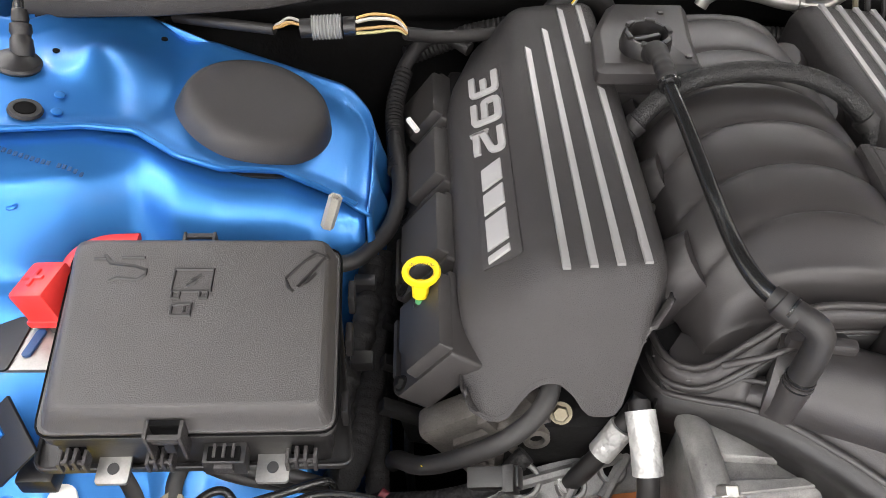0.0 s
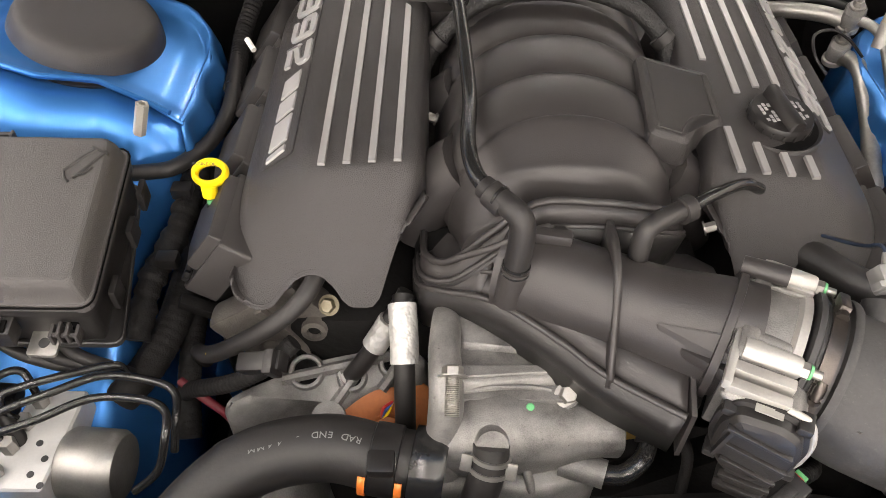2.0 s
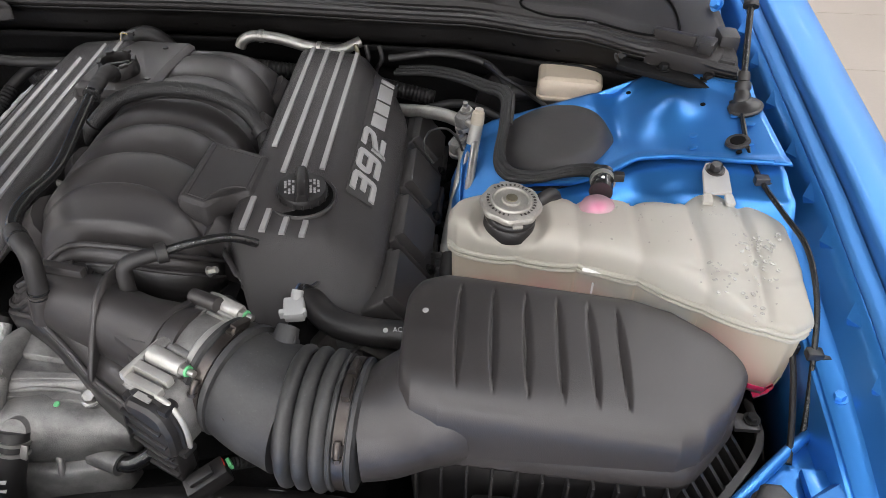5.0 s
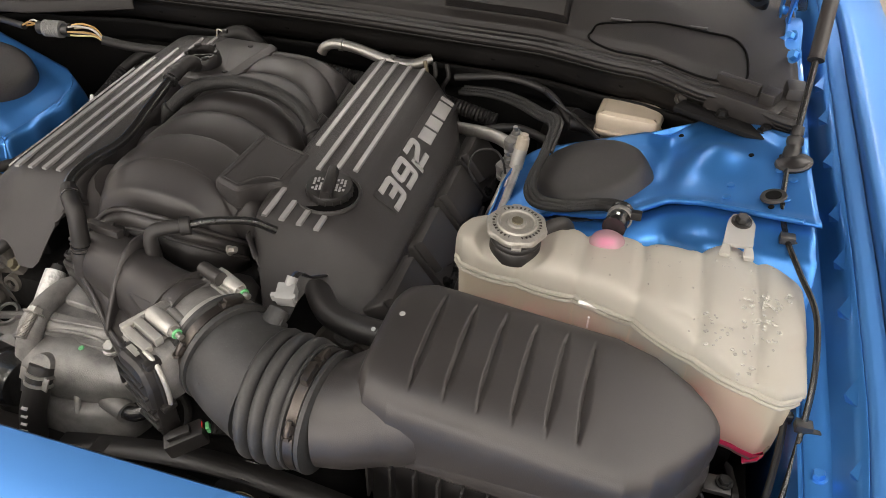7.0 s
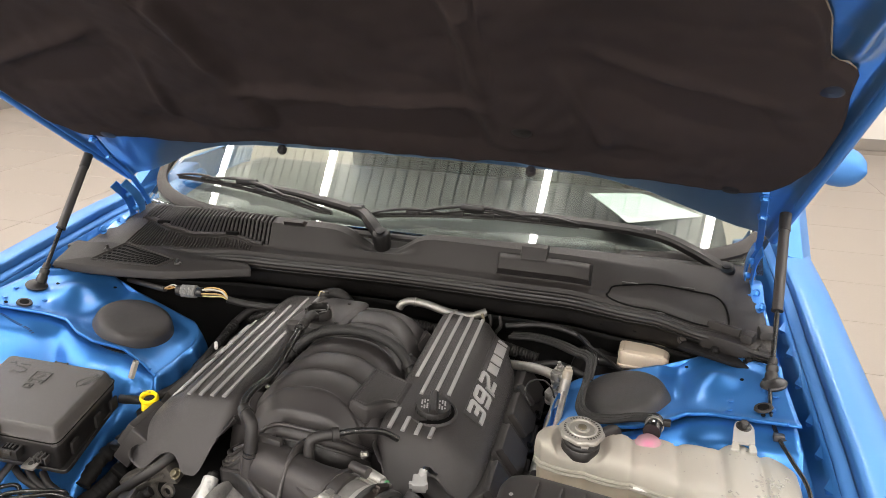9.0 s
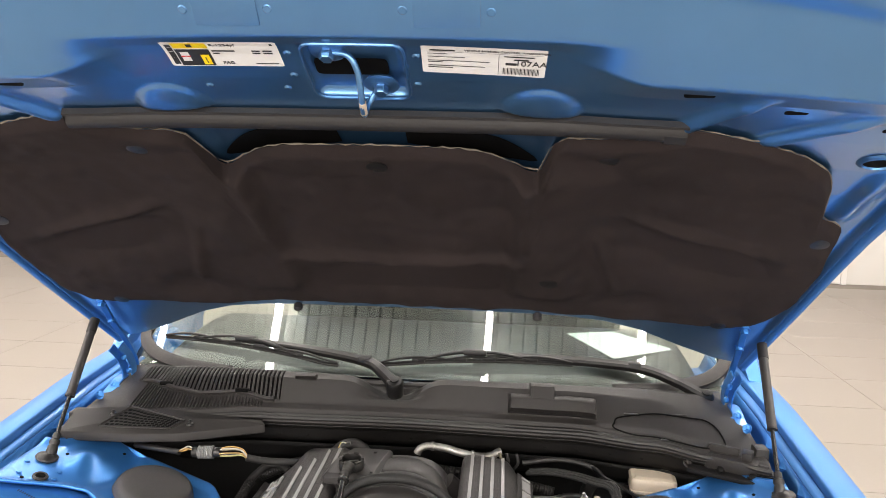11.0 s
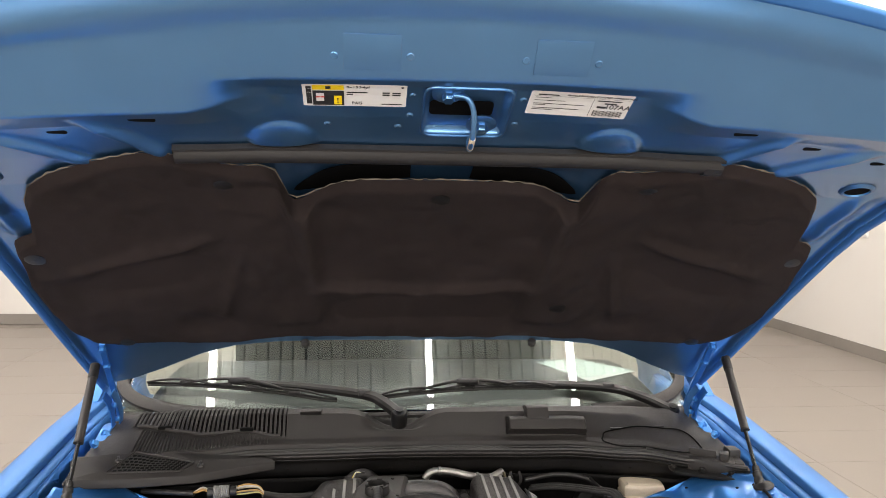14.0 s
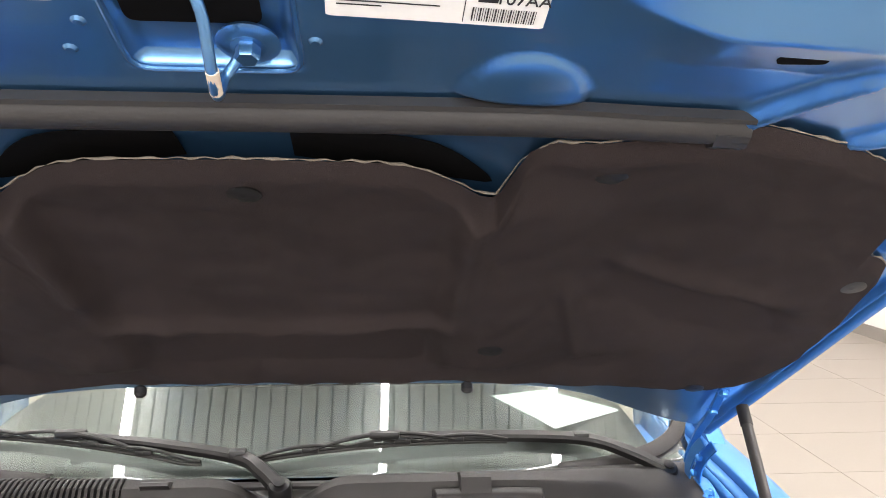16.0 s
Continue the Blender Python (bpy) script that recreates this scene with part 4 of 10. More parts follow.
def hood_liner():
    t = thing("hood_liner", (0, 0.55, 1.45), "black felt hood insulation pad with a pale frayed edge", "insulation")

    def puff(x, y):
        a = abs(x)
        d = 0.014
        d += 0.016 * smooth(a, 0.19, 0.225) * smooth(0.40 - a, 0, 0.14) * smooth(y, 0.33, 0.42) * smooth(0.80 - y, 0, 0.05)
        d += 0.010 * math.exp(-((a - 0.222) / 0.012) ** 2) * smooth(y, 0.36, 0.44) * smooth(0.62 - y, 0, 0.05)
        d -= 0.024 * math.exp(-((a / 0.20) ** 6 + ((y - 0.745) / 0.045) ** 2))
        d += 0.016 * math.exp(-((y - 0.672 + 0.10 * a) / 0.013) ** 2) * smooth(0.24 - a, 0, 0.05)
        d -= 0.022 * math.exp(-(((a - 0.54) / 0.13) ** 2 + ((y - 0.60 - 0.25 * (a - 0.5)) / 0.045) ** 2))
        d += 0.014 * math.exp(-((y - 0.52 - 0.3 * (a - 0.45)) / 0.014) ** 2) * smooth(a, 0.35, 0.45) * smooth(0.70 - a, 0, 0.1)
        d -= 0.016 * math.exp(-(((a - 0.45) / 0.05) ** 2 + ((y - 0.78) / 0.03) ** 2))
        d += 0.009 * math.exp(-((a - 0.33 - 0.35 * (y - 0.5)) / 0.011) ** 2) * smooth(y, 0.52, 0.6) * smooth(0.78 - y, 0, 0.05)
        d += 0.006 * noise.noise((x * 9, y * 9, 2.0)) + 0.0030 * noise.noise((x * 31, y * 31, 5.0))
        return max(0.004, d) * smooth(min(y - ins_front(x), ins_rear(x) - y), -0.004, 0.02) + 0.006

    xs = sorted({lerp(-0.748, 0.748, i / 170) for i in range(171)})

    def f(u, v):
        x = lerp(-0.748, 0.748, u)
        y = lerp(ins_front(x), ins_rear(x), v)
        return on_hood(x, y, puff(x, y))

    part("pad", grid(blank(), 240, 90, f), FELT, t, angle=80)
    rim = []
    for i in range(241):
        x = lerp(-0.66, 0.725, i / 240)
        rim.append(on_hood(x, ins_front(x) - 0.001, 0.006 + 0.001 * math.sin(i * 1.7)))
    part("cut_edge", tube(blank(), rim[::2], lambda f: 0.0010 + 0.0006 * math.sin(f * 331) + 0.0003 * math.sin(f * 97), 5, 1), FELT_EDGE, t, "pale frayed edge")
    for x, y in ((-0.70, 0.535), (0.70, 0.535), (-0.335, 0.33), (0.335, 0.33), (0.0, 0.385), (0.28, 0.70), (-0.64, 0.83), (0.64, 0.83)):
        m = at(*on_hood(x, y, puff(x, y) - 0.002), hood_way(x, y))
        part("retainer", lathe(blank(), [(0, 0.0), (0.017, 0.0), (0.0175, 0.002), (0.012, 0.0035), (0.006, 0.003), (0, 0.0045)], m, 18), PLASTIC, t, "plastic push retainer")


hood_liner()


def hood_seal():
    t = thing("hood_seal", (0, 0.22, 1.6), "black rubber weather seal strip across the hood", "seal")
    loops = []
    for i in range(41):
        x = lerp(-0.385, 0.412, i / 40)
        y = 0.236 + 0.006 * math.cos(x * 6)
        loops.append([on_hood(x, y + dy, d) for dy, d in ((-0.008, 0.002), (-0.008, 0.010), (-0.005, 0.012), (-0.001, 0.009), (0.003, 0.017), (0.010, 0.021), (0.018, 0.018), (0.022, 0.010), (0.021, 0.002))])
    part("strip", rings(blank(), loops), RUBBER, t, angle=50)
    part("joint", rings(blank(), [[on_hood(x, 0.236 + dy, d) for dy, d in ((-0.002, 0.003), (-0.001, 0.018), (0.009, 0.0225), (0.019, 0.019), (0.023, 0.003))] for x in (0.385, 0.412)]), RUBBER, t)


hood_seal()


def hood_striker():
    t = thing("hood_striker", (0.012, 0.15, 1.65), "blue painted hood striker loop with two bolts", "latch")
    for x, y in ((-0.012, 0.128), (0.040, 0.186)):
        p = on_hood(x, y, -0.006)
        w = hood_way(x, y)
        part("washer", lathe(blank(), [(0, 0), (0.020, 0), (0.0215, 0.003), (0.015, 0.006), (0, 0.006)], at(*p, w), 28), PAINT_HOOD, t)
        part("bolt", bolt(blank(), *(p + 0.005 * w), 0.0085, 0.011, tuple(w)), PAINT_HOOD, t, "painted hex bolt")
    a, b = on_hood(-0.010, 0.128, 0.0), on_hood(0.036, 0.190, 0.0)
    w = hood_way(0, 0.15)
    pts = [a, on_hood(0.012, 0.128, 0.004), on_hood(0.022, 0.140, 0.016), on_hood(0.0235, 0.165, 0.032), on_hood(0.0225, 0.188, 0.036), on_hood(0.024, 0.197, 0.016), b]
    part("loop", tube(blank(), pts, 0.0038), PAINT_HOOD, t)
    part("worn_sleeve", tube(blank(), [on_hood(0.0238, 0.168, 0.0335), on_hood(0.0228, 0.184, 0.0365)], 0.0044, 12, 2), CREAM, t, "worn bare metal patch")


hood_striker()


def label_plate(name, corners, label, fill):
    """A sticker on the hood: corners x0, x1, y0, y1 on the inner panel and a turn; fill draws on it in its own plane, 1 by 1."""
    x, y, w, h, turn = corners
    c, g = math.cos(math.radians(turn)), math.sin(math.radians(turn))
    run = 0.02 / (on_hood(x, y - 0.01) - on_hood(x, y + 0.01)).length

    def drape(ob):
        """Lays a part drawn flat on the sheet's own plane onto the curved panel."""
        for v in ob.data.vertices:
            u, w2, d = v.co
            v.co = on_hood(x + u * c - w2 * g, y - run * (u * g + w2 * c), 0.0012 + d)
        ob.data.update()

    t = thing(name, tuple(on_hood(x, y, 0.0012)), label, "label")
    sheet = rings(blank(), [[(u, (f - 0.5) * (h - 0.0022 * max(0.0, 1 - (w / 2 - abs(u)) / 0.003)), 0.0004) for f in [k / 24 for k in range(25)]] for u in [w * (k / 48 - 0.5) for k in range(49)]], False, False)
    drape(part("sheet", sheet, PAPER, t))

    def bar(u, v, bw, bh, material=INK, nm="print_bar"):
        n = max(1, int(bw * w / 0.004))
        rows = max(1, int(bh * h / 0.003))
        strip = [[((u - 0.5) * w + (k / n - 0.5) * bw * w, (0.5 - v) * h + (r / rows - 0.5) * bh * h, 0.0009 + 0.0003 * (nm != "warning_panel" and nm != "pictogram_panel")) for r in range(rows + 1)] for k in range(n + 1)]
        drape(part(nm, rings(blank(), strip, False, False), material, t, soft=False))

    def words(body, u, v, size):
        drape(lettering("print", body, size * h, pose((u - 0.5) * w, (0.5 - v) * h, 0.0011), INK, t, 0.0002))

    fill(bar, words)


def refrigerant(bar, words):
    bar(0.06, 0.5, 0.05, 0.8)
    for i in range(9):
        bar(0.06, 0.16 + 0.085 * i, 0.045, 0.02, PAPER)
    bar(0.245, 0.17, 0.30, 0.26, YELLOW, "warning_panel")
    bar(0.245, 0.65, 0.30, 0.62, INK, "pictogram_panel")
    bar(0.335, 0.74, 0.075, 0.36, YELLOW, "pictogram")
    bar(0.335, 0.76, 0.030, 0.20, INK, "pictogram_figure")
    bar(0.165, 0.62, 0.075, 0.34, PAPER, "pictogram")
    bar(0.165, 0.62, 0.085, 0.05, RED, "pictogram_stroke")
    bar(0.245, 0.17, 0.05, 0.16, INK, "pictogram")
    words("R-1234yf", 0.53, 0.15, 0.17)
    words("PAG", 0.52, 0.86, 0.15)
    for v, n in ((0.40, 0.2), (0.50, 0.06)):
        bar(0.42 + n / 2, v, n, 0.055)
        bar(0.80, v, 0.07, 0.055)
        bar(0.90, v, 0.08, 0.055)
    bar(0.86, 0.88, 0.2, 0.03)
    bar(0.955, 0.12, 0.025, 0.1)


def emission(bar, words):
    bar(0.17, 0.17, 0.20, 0.05)
    words("VEHICLE EMISSION CONTROL INFORMATION", 0.685, 0.15, 0.088)
    for v, n in ((0.30, 0.16), (0.42, 0.3), (0.55, 0.5), (0.60, 0.12), (0.72, 0.46), (0.78, 0.2)):
        bar(0.05 + n / 2, v, n, 0.022)
    bar(0.78, 0.31, 0.24, 0.04)
    bar(0.80, 0.42, 0.12, 0.05)
    bar(0.72, 0.57, 0.09, 0.08)
    words("107AA", 0.88, 0.55, 0.24)
    for i in range(26):
        bar(0.66 + 0.0115 * i, 0.81, 0.0035 + 0.004 * ((i * 7) % 3 == 0), 0.22)
    bar(0.5, 0.225, 0.94, 0.008)
    bar(0.62, 0.6, 0.004, 0.7)


label_plate("refrigerant_label", (-0.132, 0.1275, 0.132, 0.048, -0.6), "white and yellow refrigerant warning sticker on the hood", refrigerant)
label_plate("emission_label", (0.163, 0.1330, 0.138, 0.052, -1.6), "white emission control sticker with a barcode", emission)


def gas_strut(s):
    t = thing("gas_strut", (s * 0.712, 0.655, 0.94), "black gas strut holding the hood open", "strut", "hood struts")
    a, b = Vector((0.724, 0.648, 0.956) if s > 0 else (-0.702, 0.642, 0.954)), Vector((0.743, 0.864, 1.184) if s > 0 else (-0.7155, 0.846, 1.179))
    w = (b - a).normalized()
    part("rod", tube(blank(), [a, a.lerp(b, 0.42)], 0.0042, 10, 2), GLOSSY, t)
    part("cylinder", tube(blank(), [a.lerp(b, 0.40), a.lerp(b, 0.94)], 0.0092, 18, 2), SATIN, t)
    part("collar", tube(blank(), [a.lerp(b, 0.395), a.lerp(b, 0.405)], 0.0100, 18, 2), RUBBER, t)
    part("end_cap", tube(blank(), [a.lerp(b, 0.89), b], 0.0104, 14, 2), RUBBER, t)
    m = at(*a, tuple(w))
    part("boot", lathe(blank(), [(0.004, 0.040), (0.0070, 0.039), (0.0080, 0.030), (0.0068, 0.027), (0.0098, 0.025), (0.0102, 0.018), (0.0088, 0.0155), (0.0088, 0.013), (0.0102, 0.011), (0.0108, 0.000), (0.0090, -0.006), (0, -0.008)], m, 20), PLASTIC, t)
    g = at(a.x + s * 0.003, a.y - 0.010, plate_z(abs(a.x)) + 0.0035, (-s * 0.3, 0, 1))
    part("base_grommet", lathe(blank(), [(0.0, -0.002), (0.0205, -0.002), (0.0215, 0.001), (0.0195, 0.0035), (0.0145, 0.0045), (0.0105, 0.008), (0, 0.009)], g, 28), PLASTIC, t, "black rubber mounting pad")


gas_strut(1)
gas_strut(-1)


def hood_hinge(s):
    p0, p1 = on_hood(s * 0.70, 0.845, 0.006), on_hood(s * 0.735, 1.02, 0.02)
    pts = [p0, p0.lerp(p1, 0.5) + Vector((0, 0, -0.006)), p1, Vector((s * 0.742, 1.075, 1.01)), Vector((s * 0.742, 1.06, 0.96))]
    arm = rings(blank(), [[q + Vector((s * dx, 0, dz)) for dx, dz in ((-0.0065, 0.004), (0.0065, 0.0), (0.007, -0.009), (-0.0065, -0.005))] for q in spline(pts, 5)])
    t = part("hinge_arm", arm, PAINT_IN, HOOD_THING, "blue painted steel hinge arm", bevel=0.002)
    link = [Vector((s * 0.728, 0.93, 1.09)), Vector((s * 0.726, 0.965, 1.055)), Vector((s * 0.728, 0.99, 1.015)), Vector((s * 0.730, 0.985, 0.975))]
    for k, (dx, dy) in enumerate(((0.0, 0.0), (-0.011, 0.022))):
        plate = [v + Vector((s * dx, dy, 0.0)) for v in link]
        part("hinge_link", rings(blank(), [[q + Vector((s * ex, ey, 0.4 * ey)) for ex, ey in ((-0.0018, -0.012), (0.0018, -0.012), (0.0018, 0.012), (-0.0018, 0.012))] for q in spline(plate, 4)]), PAINT_IN, t, bevel=0.001)
    part("hinge_bracket", rings(blank(), [[Vector((s * (0.722 + ex), 0.965 + ey, z)) for ex, ey in ((-0.014, -0.022), (0.014, -0.026), (0.018, 0.026), (-0.010, 0.030))] for z in (0.955, 0.985, 0.990)]), PAINT_IN, t, bevel=0.002)
    lower = rings(blank(), [[Vector(q) + Vector((s * dx, 0, dz)) for dx, dz in ((-0.012, 0.0), (0.012, 0.0), (0.012, -0.006), (-0.012, -0.006))] for q in spline([(s * 0.73, 0.84, 0.965), (s * 0.735, 0.92, 0.985), (s * 0.738, 1.0, 1.0), (s * 0.735, 1.08, 0.97)], 5)])
    for k, v in enumerate(link[1:]):
        part("pivot", lathe(blank(), [(0, -0.004), (0.0065, -0.004), (0.0065, 0.003), (0.004, 0.005), (0, 0.005)], at(v.x - s * 0.010, v.y, v.z, (-s, -0.3, 0.2)), 16), PAINT_IN, t)
    part("hinge_foot", lower, PAINT_IN, t, bevel=0.002)
    for f in (0.04, 0.42):
        q = p0.lerp(p1, f)
        part("bolt", bolt(blank(), *(q + Vector((0, 0, -0.006))), 0.008, 0.010, tuple(hood_way(s * 0.7, 0.9))), PAINT_IN, t, "painted hex bolt")
    for y in (0.88, 0.95):
        part("bolt", bolt(blank(), s * 0.734, y, 0.99, 0.008, 0.009, (-s, -0.5, 0.6)), PAINT_IN, t, "painted hex bolt")


hood_hinge(1)
hood_hinge(-1)


# ---- cowl, windscreen and wipers ----
COWL_P = {
    0.00: [(0.915, 0.895), (0.878, 0.915), (0.872, 0.945), (0.862, 0.960), (0.866, 0.972), (0.874, 0.968), (0.876, 0.986), (0.888, 0.994), (0.908, 1.046), (0.928, 1.052), (0.985, 1.024)],
    0.35: [(0.905, 0.895), (0.872, 0.915), (0.866, 0.943), (0.856, 0.958), (0.860, 0.970), (0.868, 0.966), (0.871, 0.984), (0.884, 0.992), (0.910, 1.044), (0.936, 1.050), (1.005, 1.022)],
    0.52: [(0.86, 0.90), (0.838, 0.917), (0.832, 0.944), (0.822, 0.957), (0.826, 0.968), (0.835, 0.964), (0.842, 0.980), (0.862, 0.986), (0.925, 1.030), (0.962, 1.041), (1.045, 1.014)],
    0.64: [(0.80, 0.91), (0.782, 0.925), (0.776, 0.946), (0.768, 0.957), (0.774, 0.965), (0.785, 0.962), (0.796, 0.973), (0.83, 0.978), (0.93, 1.004), (1.0, 1.022), (1.09, 1.006)],
    0.74: [(0.74, 0.92), (0.73, 0.932), (0.724, 0.948), (0.718, 0.957), (0.726, 0.962), (0.738, 0.960), (0.752, 0.968), (0.80, 0.972), (0.93, 0.985), (1.03, 1.0), (1.15, 1.005)],
}


def cowl_at(x, k):
    """Point of the cowl's section at x; k runs along the section's corners."""
    keys = sorted(COWL_P)
    a = min(abs(x), 0.74)
    i = max(j for j in range(len(keys)) if keys[j] <= a)
    j = min(i + 1, len(keys) - 1)
    f = 0 if i == j else (a - keys[i]) / (keys[j] - keys[i])
    f = f * f * (3 - 2 * f)
    n = int(min(k, 9.999))
    g = k - n
    y0, z0 = [lerp(COWL_P[keys[i]][n][c], COWL_P[keys[j]][n][c], f) for c in (0, 1)]
    y1, z1 = [lerp(COWL_P[keys[i]][n + 1][c], COWL_P[keys[j]][n + 1][c], f) for c in (0, 1)]
    return Vector((x, lerp(y0, y1, g), lerp(z0, z1, g)))


def wiper_dip(x, k):
    """The trough round the driver-side wiper spindle."""
    return 0.05 * math.exp(-abs((x + 0.045) / 0.068) ** 2.6) * smooth(k, 7.2, 8.0) * smooth(10.3 - k, 0, 0.8)


def cowl():
    t = thing("cowl", (0, 0.9, 0.95), "grey-black plastic cowl panel below the windscreen", "cowl")

    def f(u, v):
        x = lerp(-0.74, 0.74, u)
        k = lerp(2.6, 10, v)
        p = cowl_at(x, k)
        d = wiper_dip(x, k)
        return p + Vector((0, 0.3 * d, -d))

    part("panel", grid(blank(), 120, 60, f), COWL, t, thick=0.003, angle=35)
    # dark steel beam under the panel, with holes and bolts
    beam = surface("black sealed steel beam", (0.0052, 0.0046, 0.0042), 0.5, 0.0, 300.0, 0.3, 9.0, 0.4, 0.12, 0.0008, spec=0.3)
    part("front_beam", grid(blank(), 90, 12, lambda u, v: cowl_at(lerp(-0.74, 0.74, u), lerp(0.0, 2.7, v)) + Vector((0, 0.004, -0.002))), beam, t, "black steel front beam", thick=0.003, angle=35)
    for x in (-0.30, -0.235, -0.06, 0.0, 0.30, 0.372, 0.44, 0.505):
        p = cowl_at(x, 1.5)
        part("beam_hole", lathe(blank(), [(0, 0), (0.0042, 0), (0.0042, 0.0016), (0, 0.0016)], at(p.x, p.y + 0.003, p.z - 0.002, (0, -1, 0.25)), 12), VOID, t, "dark round hole", soft=False)
    for x in (0.592, 0.630, 0.672):
        p = cowl_at(x, 1.8)
        part("beam_bolt", bolt(blank(), p.x, p.y - 0.001, p.z, 0.0075, 0.008, (0, -0.7, 0.7)), DARK_STEEL, t, "dark hex bolt")
    def lip(u, v):
        x = lerp(-0.74, 0.74, u)
        p = cowl_at(x, 0.6)
        return p + Vector((0, 0.03 * v - 0.008, -0.004 - 0.05 * v))
    part("lip_beam", grid(blank(), 60, 4, lip), DEEP, t, thick=0.003)
    def sill(x):
        return table(x, [(-0.69, 8.3), (-0.628, 8.15), (-0.56, 7.62), (-0.50, 7.38), (-0.40, 7.38), (-0.34, 7.12), (-0.30, 7.1)])
    # black sheet gives the inlet its shade under the louvres
    part("louvre_well", grid(blank(), 30, 10, lambda u, v: cowl_at(lerp(-0.672, -0.305, u), lerp(sill(lerp(-0.672, -0.305, u)), 9.2, v)) + Vector((0, 0, 0.0012))), VOID, t, "black sheet for the shade in the air inlet", soft=False)
    # louvre blades over the air inlet, and the finer ribs below it
    for i in range(36):
        x = -0.668 + 0.0102 * i
        ks = [lerp(sill(x), 9.2, j / 5) for j in range(6)]
        bm = rings(blank(), [[cowl_at(x, k) + Vector((dx, 0, dz)) for dx, dz in ((-0.0026, 0.0), (-0.0024, 0.004), (0.0024, 0.004), (0.0026, 0.0))] for k in ks])
        part("louvre", bm, COWL, t, soft=False)
    for i in range(40):
        x = -0.640 + 0.0075 * i
        k1 = sill(x) - 0.15
        bm = rings(blank(), [[cowl_at(x, k) + Vector((dx, -0.001, dz)) for dx, dz in ((-0.0014, 0.0), (-0.0010, 0.0034), (0.0010, 0.0034), (0.0014, 0.0))] for k in (max(6.1, k1 - 0.9), k1 - 0.4, k1)])
        part("rib", bm, COWL, t, soft=False)
    rail = [cowl_at(x, sill(x)) + Vector((0, -0.002, 0.003)) for x in [-0.655 + 0.0105 * j for j in range(33)]]
    part("louvre_rail", tube(blank(), rail, 0.0048, 8, 1), COWL, t)
    for x in (-0.585, -0.395):
        p = cowl_at(x, sill(x) + 0.02)
        part("rail_clip", box(blank(), p.x, p.y - 0.004, p.z + 0.006, 0.030, 0.010, 0.008, bevel=0.002), VOID, t, "dark clip slot")
    for k in (3.5, 5.05):
        part("bulb_seal", tube(blank(), [cowl_at(lerp(-0.735, 0.735, j / 60), k) + Vector((0, 0, 0.003)) for j in range(61)], 0.0055, 8, 1), RUBBER, t, "black rubber bulb seal")
    # raised blocks, clips, flap lines
    def pad(name, x0, x1, k0, k1, h, material=COWL):
        def g(u, v):
            p = cowl_at(lerp(x0, x1, u), lerp(k0, k1, v))
            e = smooth(min(u, 1 - u), 0.0, 0.025) * smooth(v, 0.0, 0.10) * smooth(1 - v, -0.3, 0.4)
            return p + Vector((0, -0.8 * h * e, 0.6 * h * e + 0.0005))
        part(name, grid(blank(), 60, 30, g), material, t, thick=0.002, angle=30)
    pad("drain_box", 0.215, 0.41, 7.05, 7.75, 0.026)
    pad("clip", 0.262, 0.318, 7.4, 8.9, 0.024)
    pad("clip", -0.275, -0.225, 7.95, 8.6, 0.014)
    ring = rounded([(0.458, 7.25), (0.50, 7.42), (0.555, 7.56), (0.608, 7.70), (0.642, 7.72), (0.664, 7.55), (0.672, 7.2), (0.670, 6.7), (0.664, 6.2), (0.62, 6.0), (0.564, 5.78), (0.51, 5.74), (0.478, 5.80), (0.452, 6.1), (0.444, 6.6), (0.448, 7.05)], 4)
    ring = [cowl_at(x, k) + Vector((0, -0.001, 0.001)) for x, k in ring + ring[:1]]
    part("flap_joint", tube(blank(), ring, 0.0017, 6, 1), VOID, t, "dark joint line of an access flap")
    for x, k in ((0.486, 7.42), (0.596, 7.72), (0.556, 5.70)):
        p = cowl_at(x, k)
        part("flap_tab", box(blank(), p.x, p.y, p.z + 0.001, 0.03, 0.005, 0.003, bevel=0.001), PLASTIC, t)


cowl()


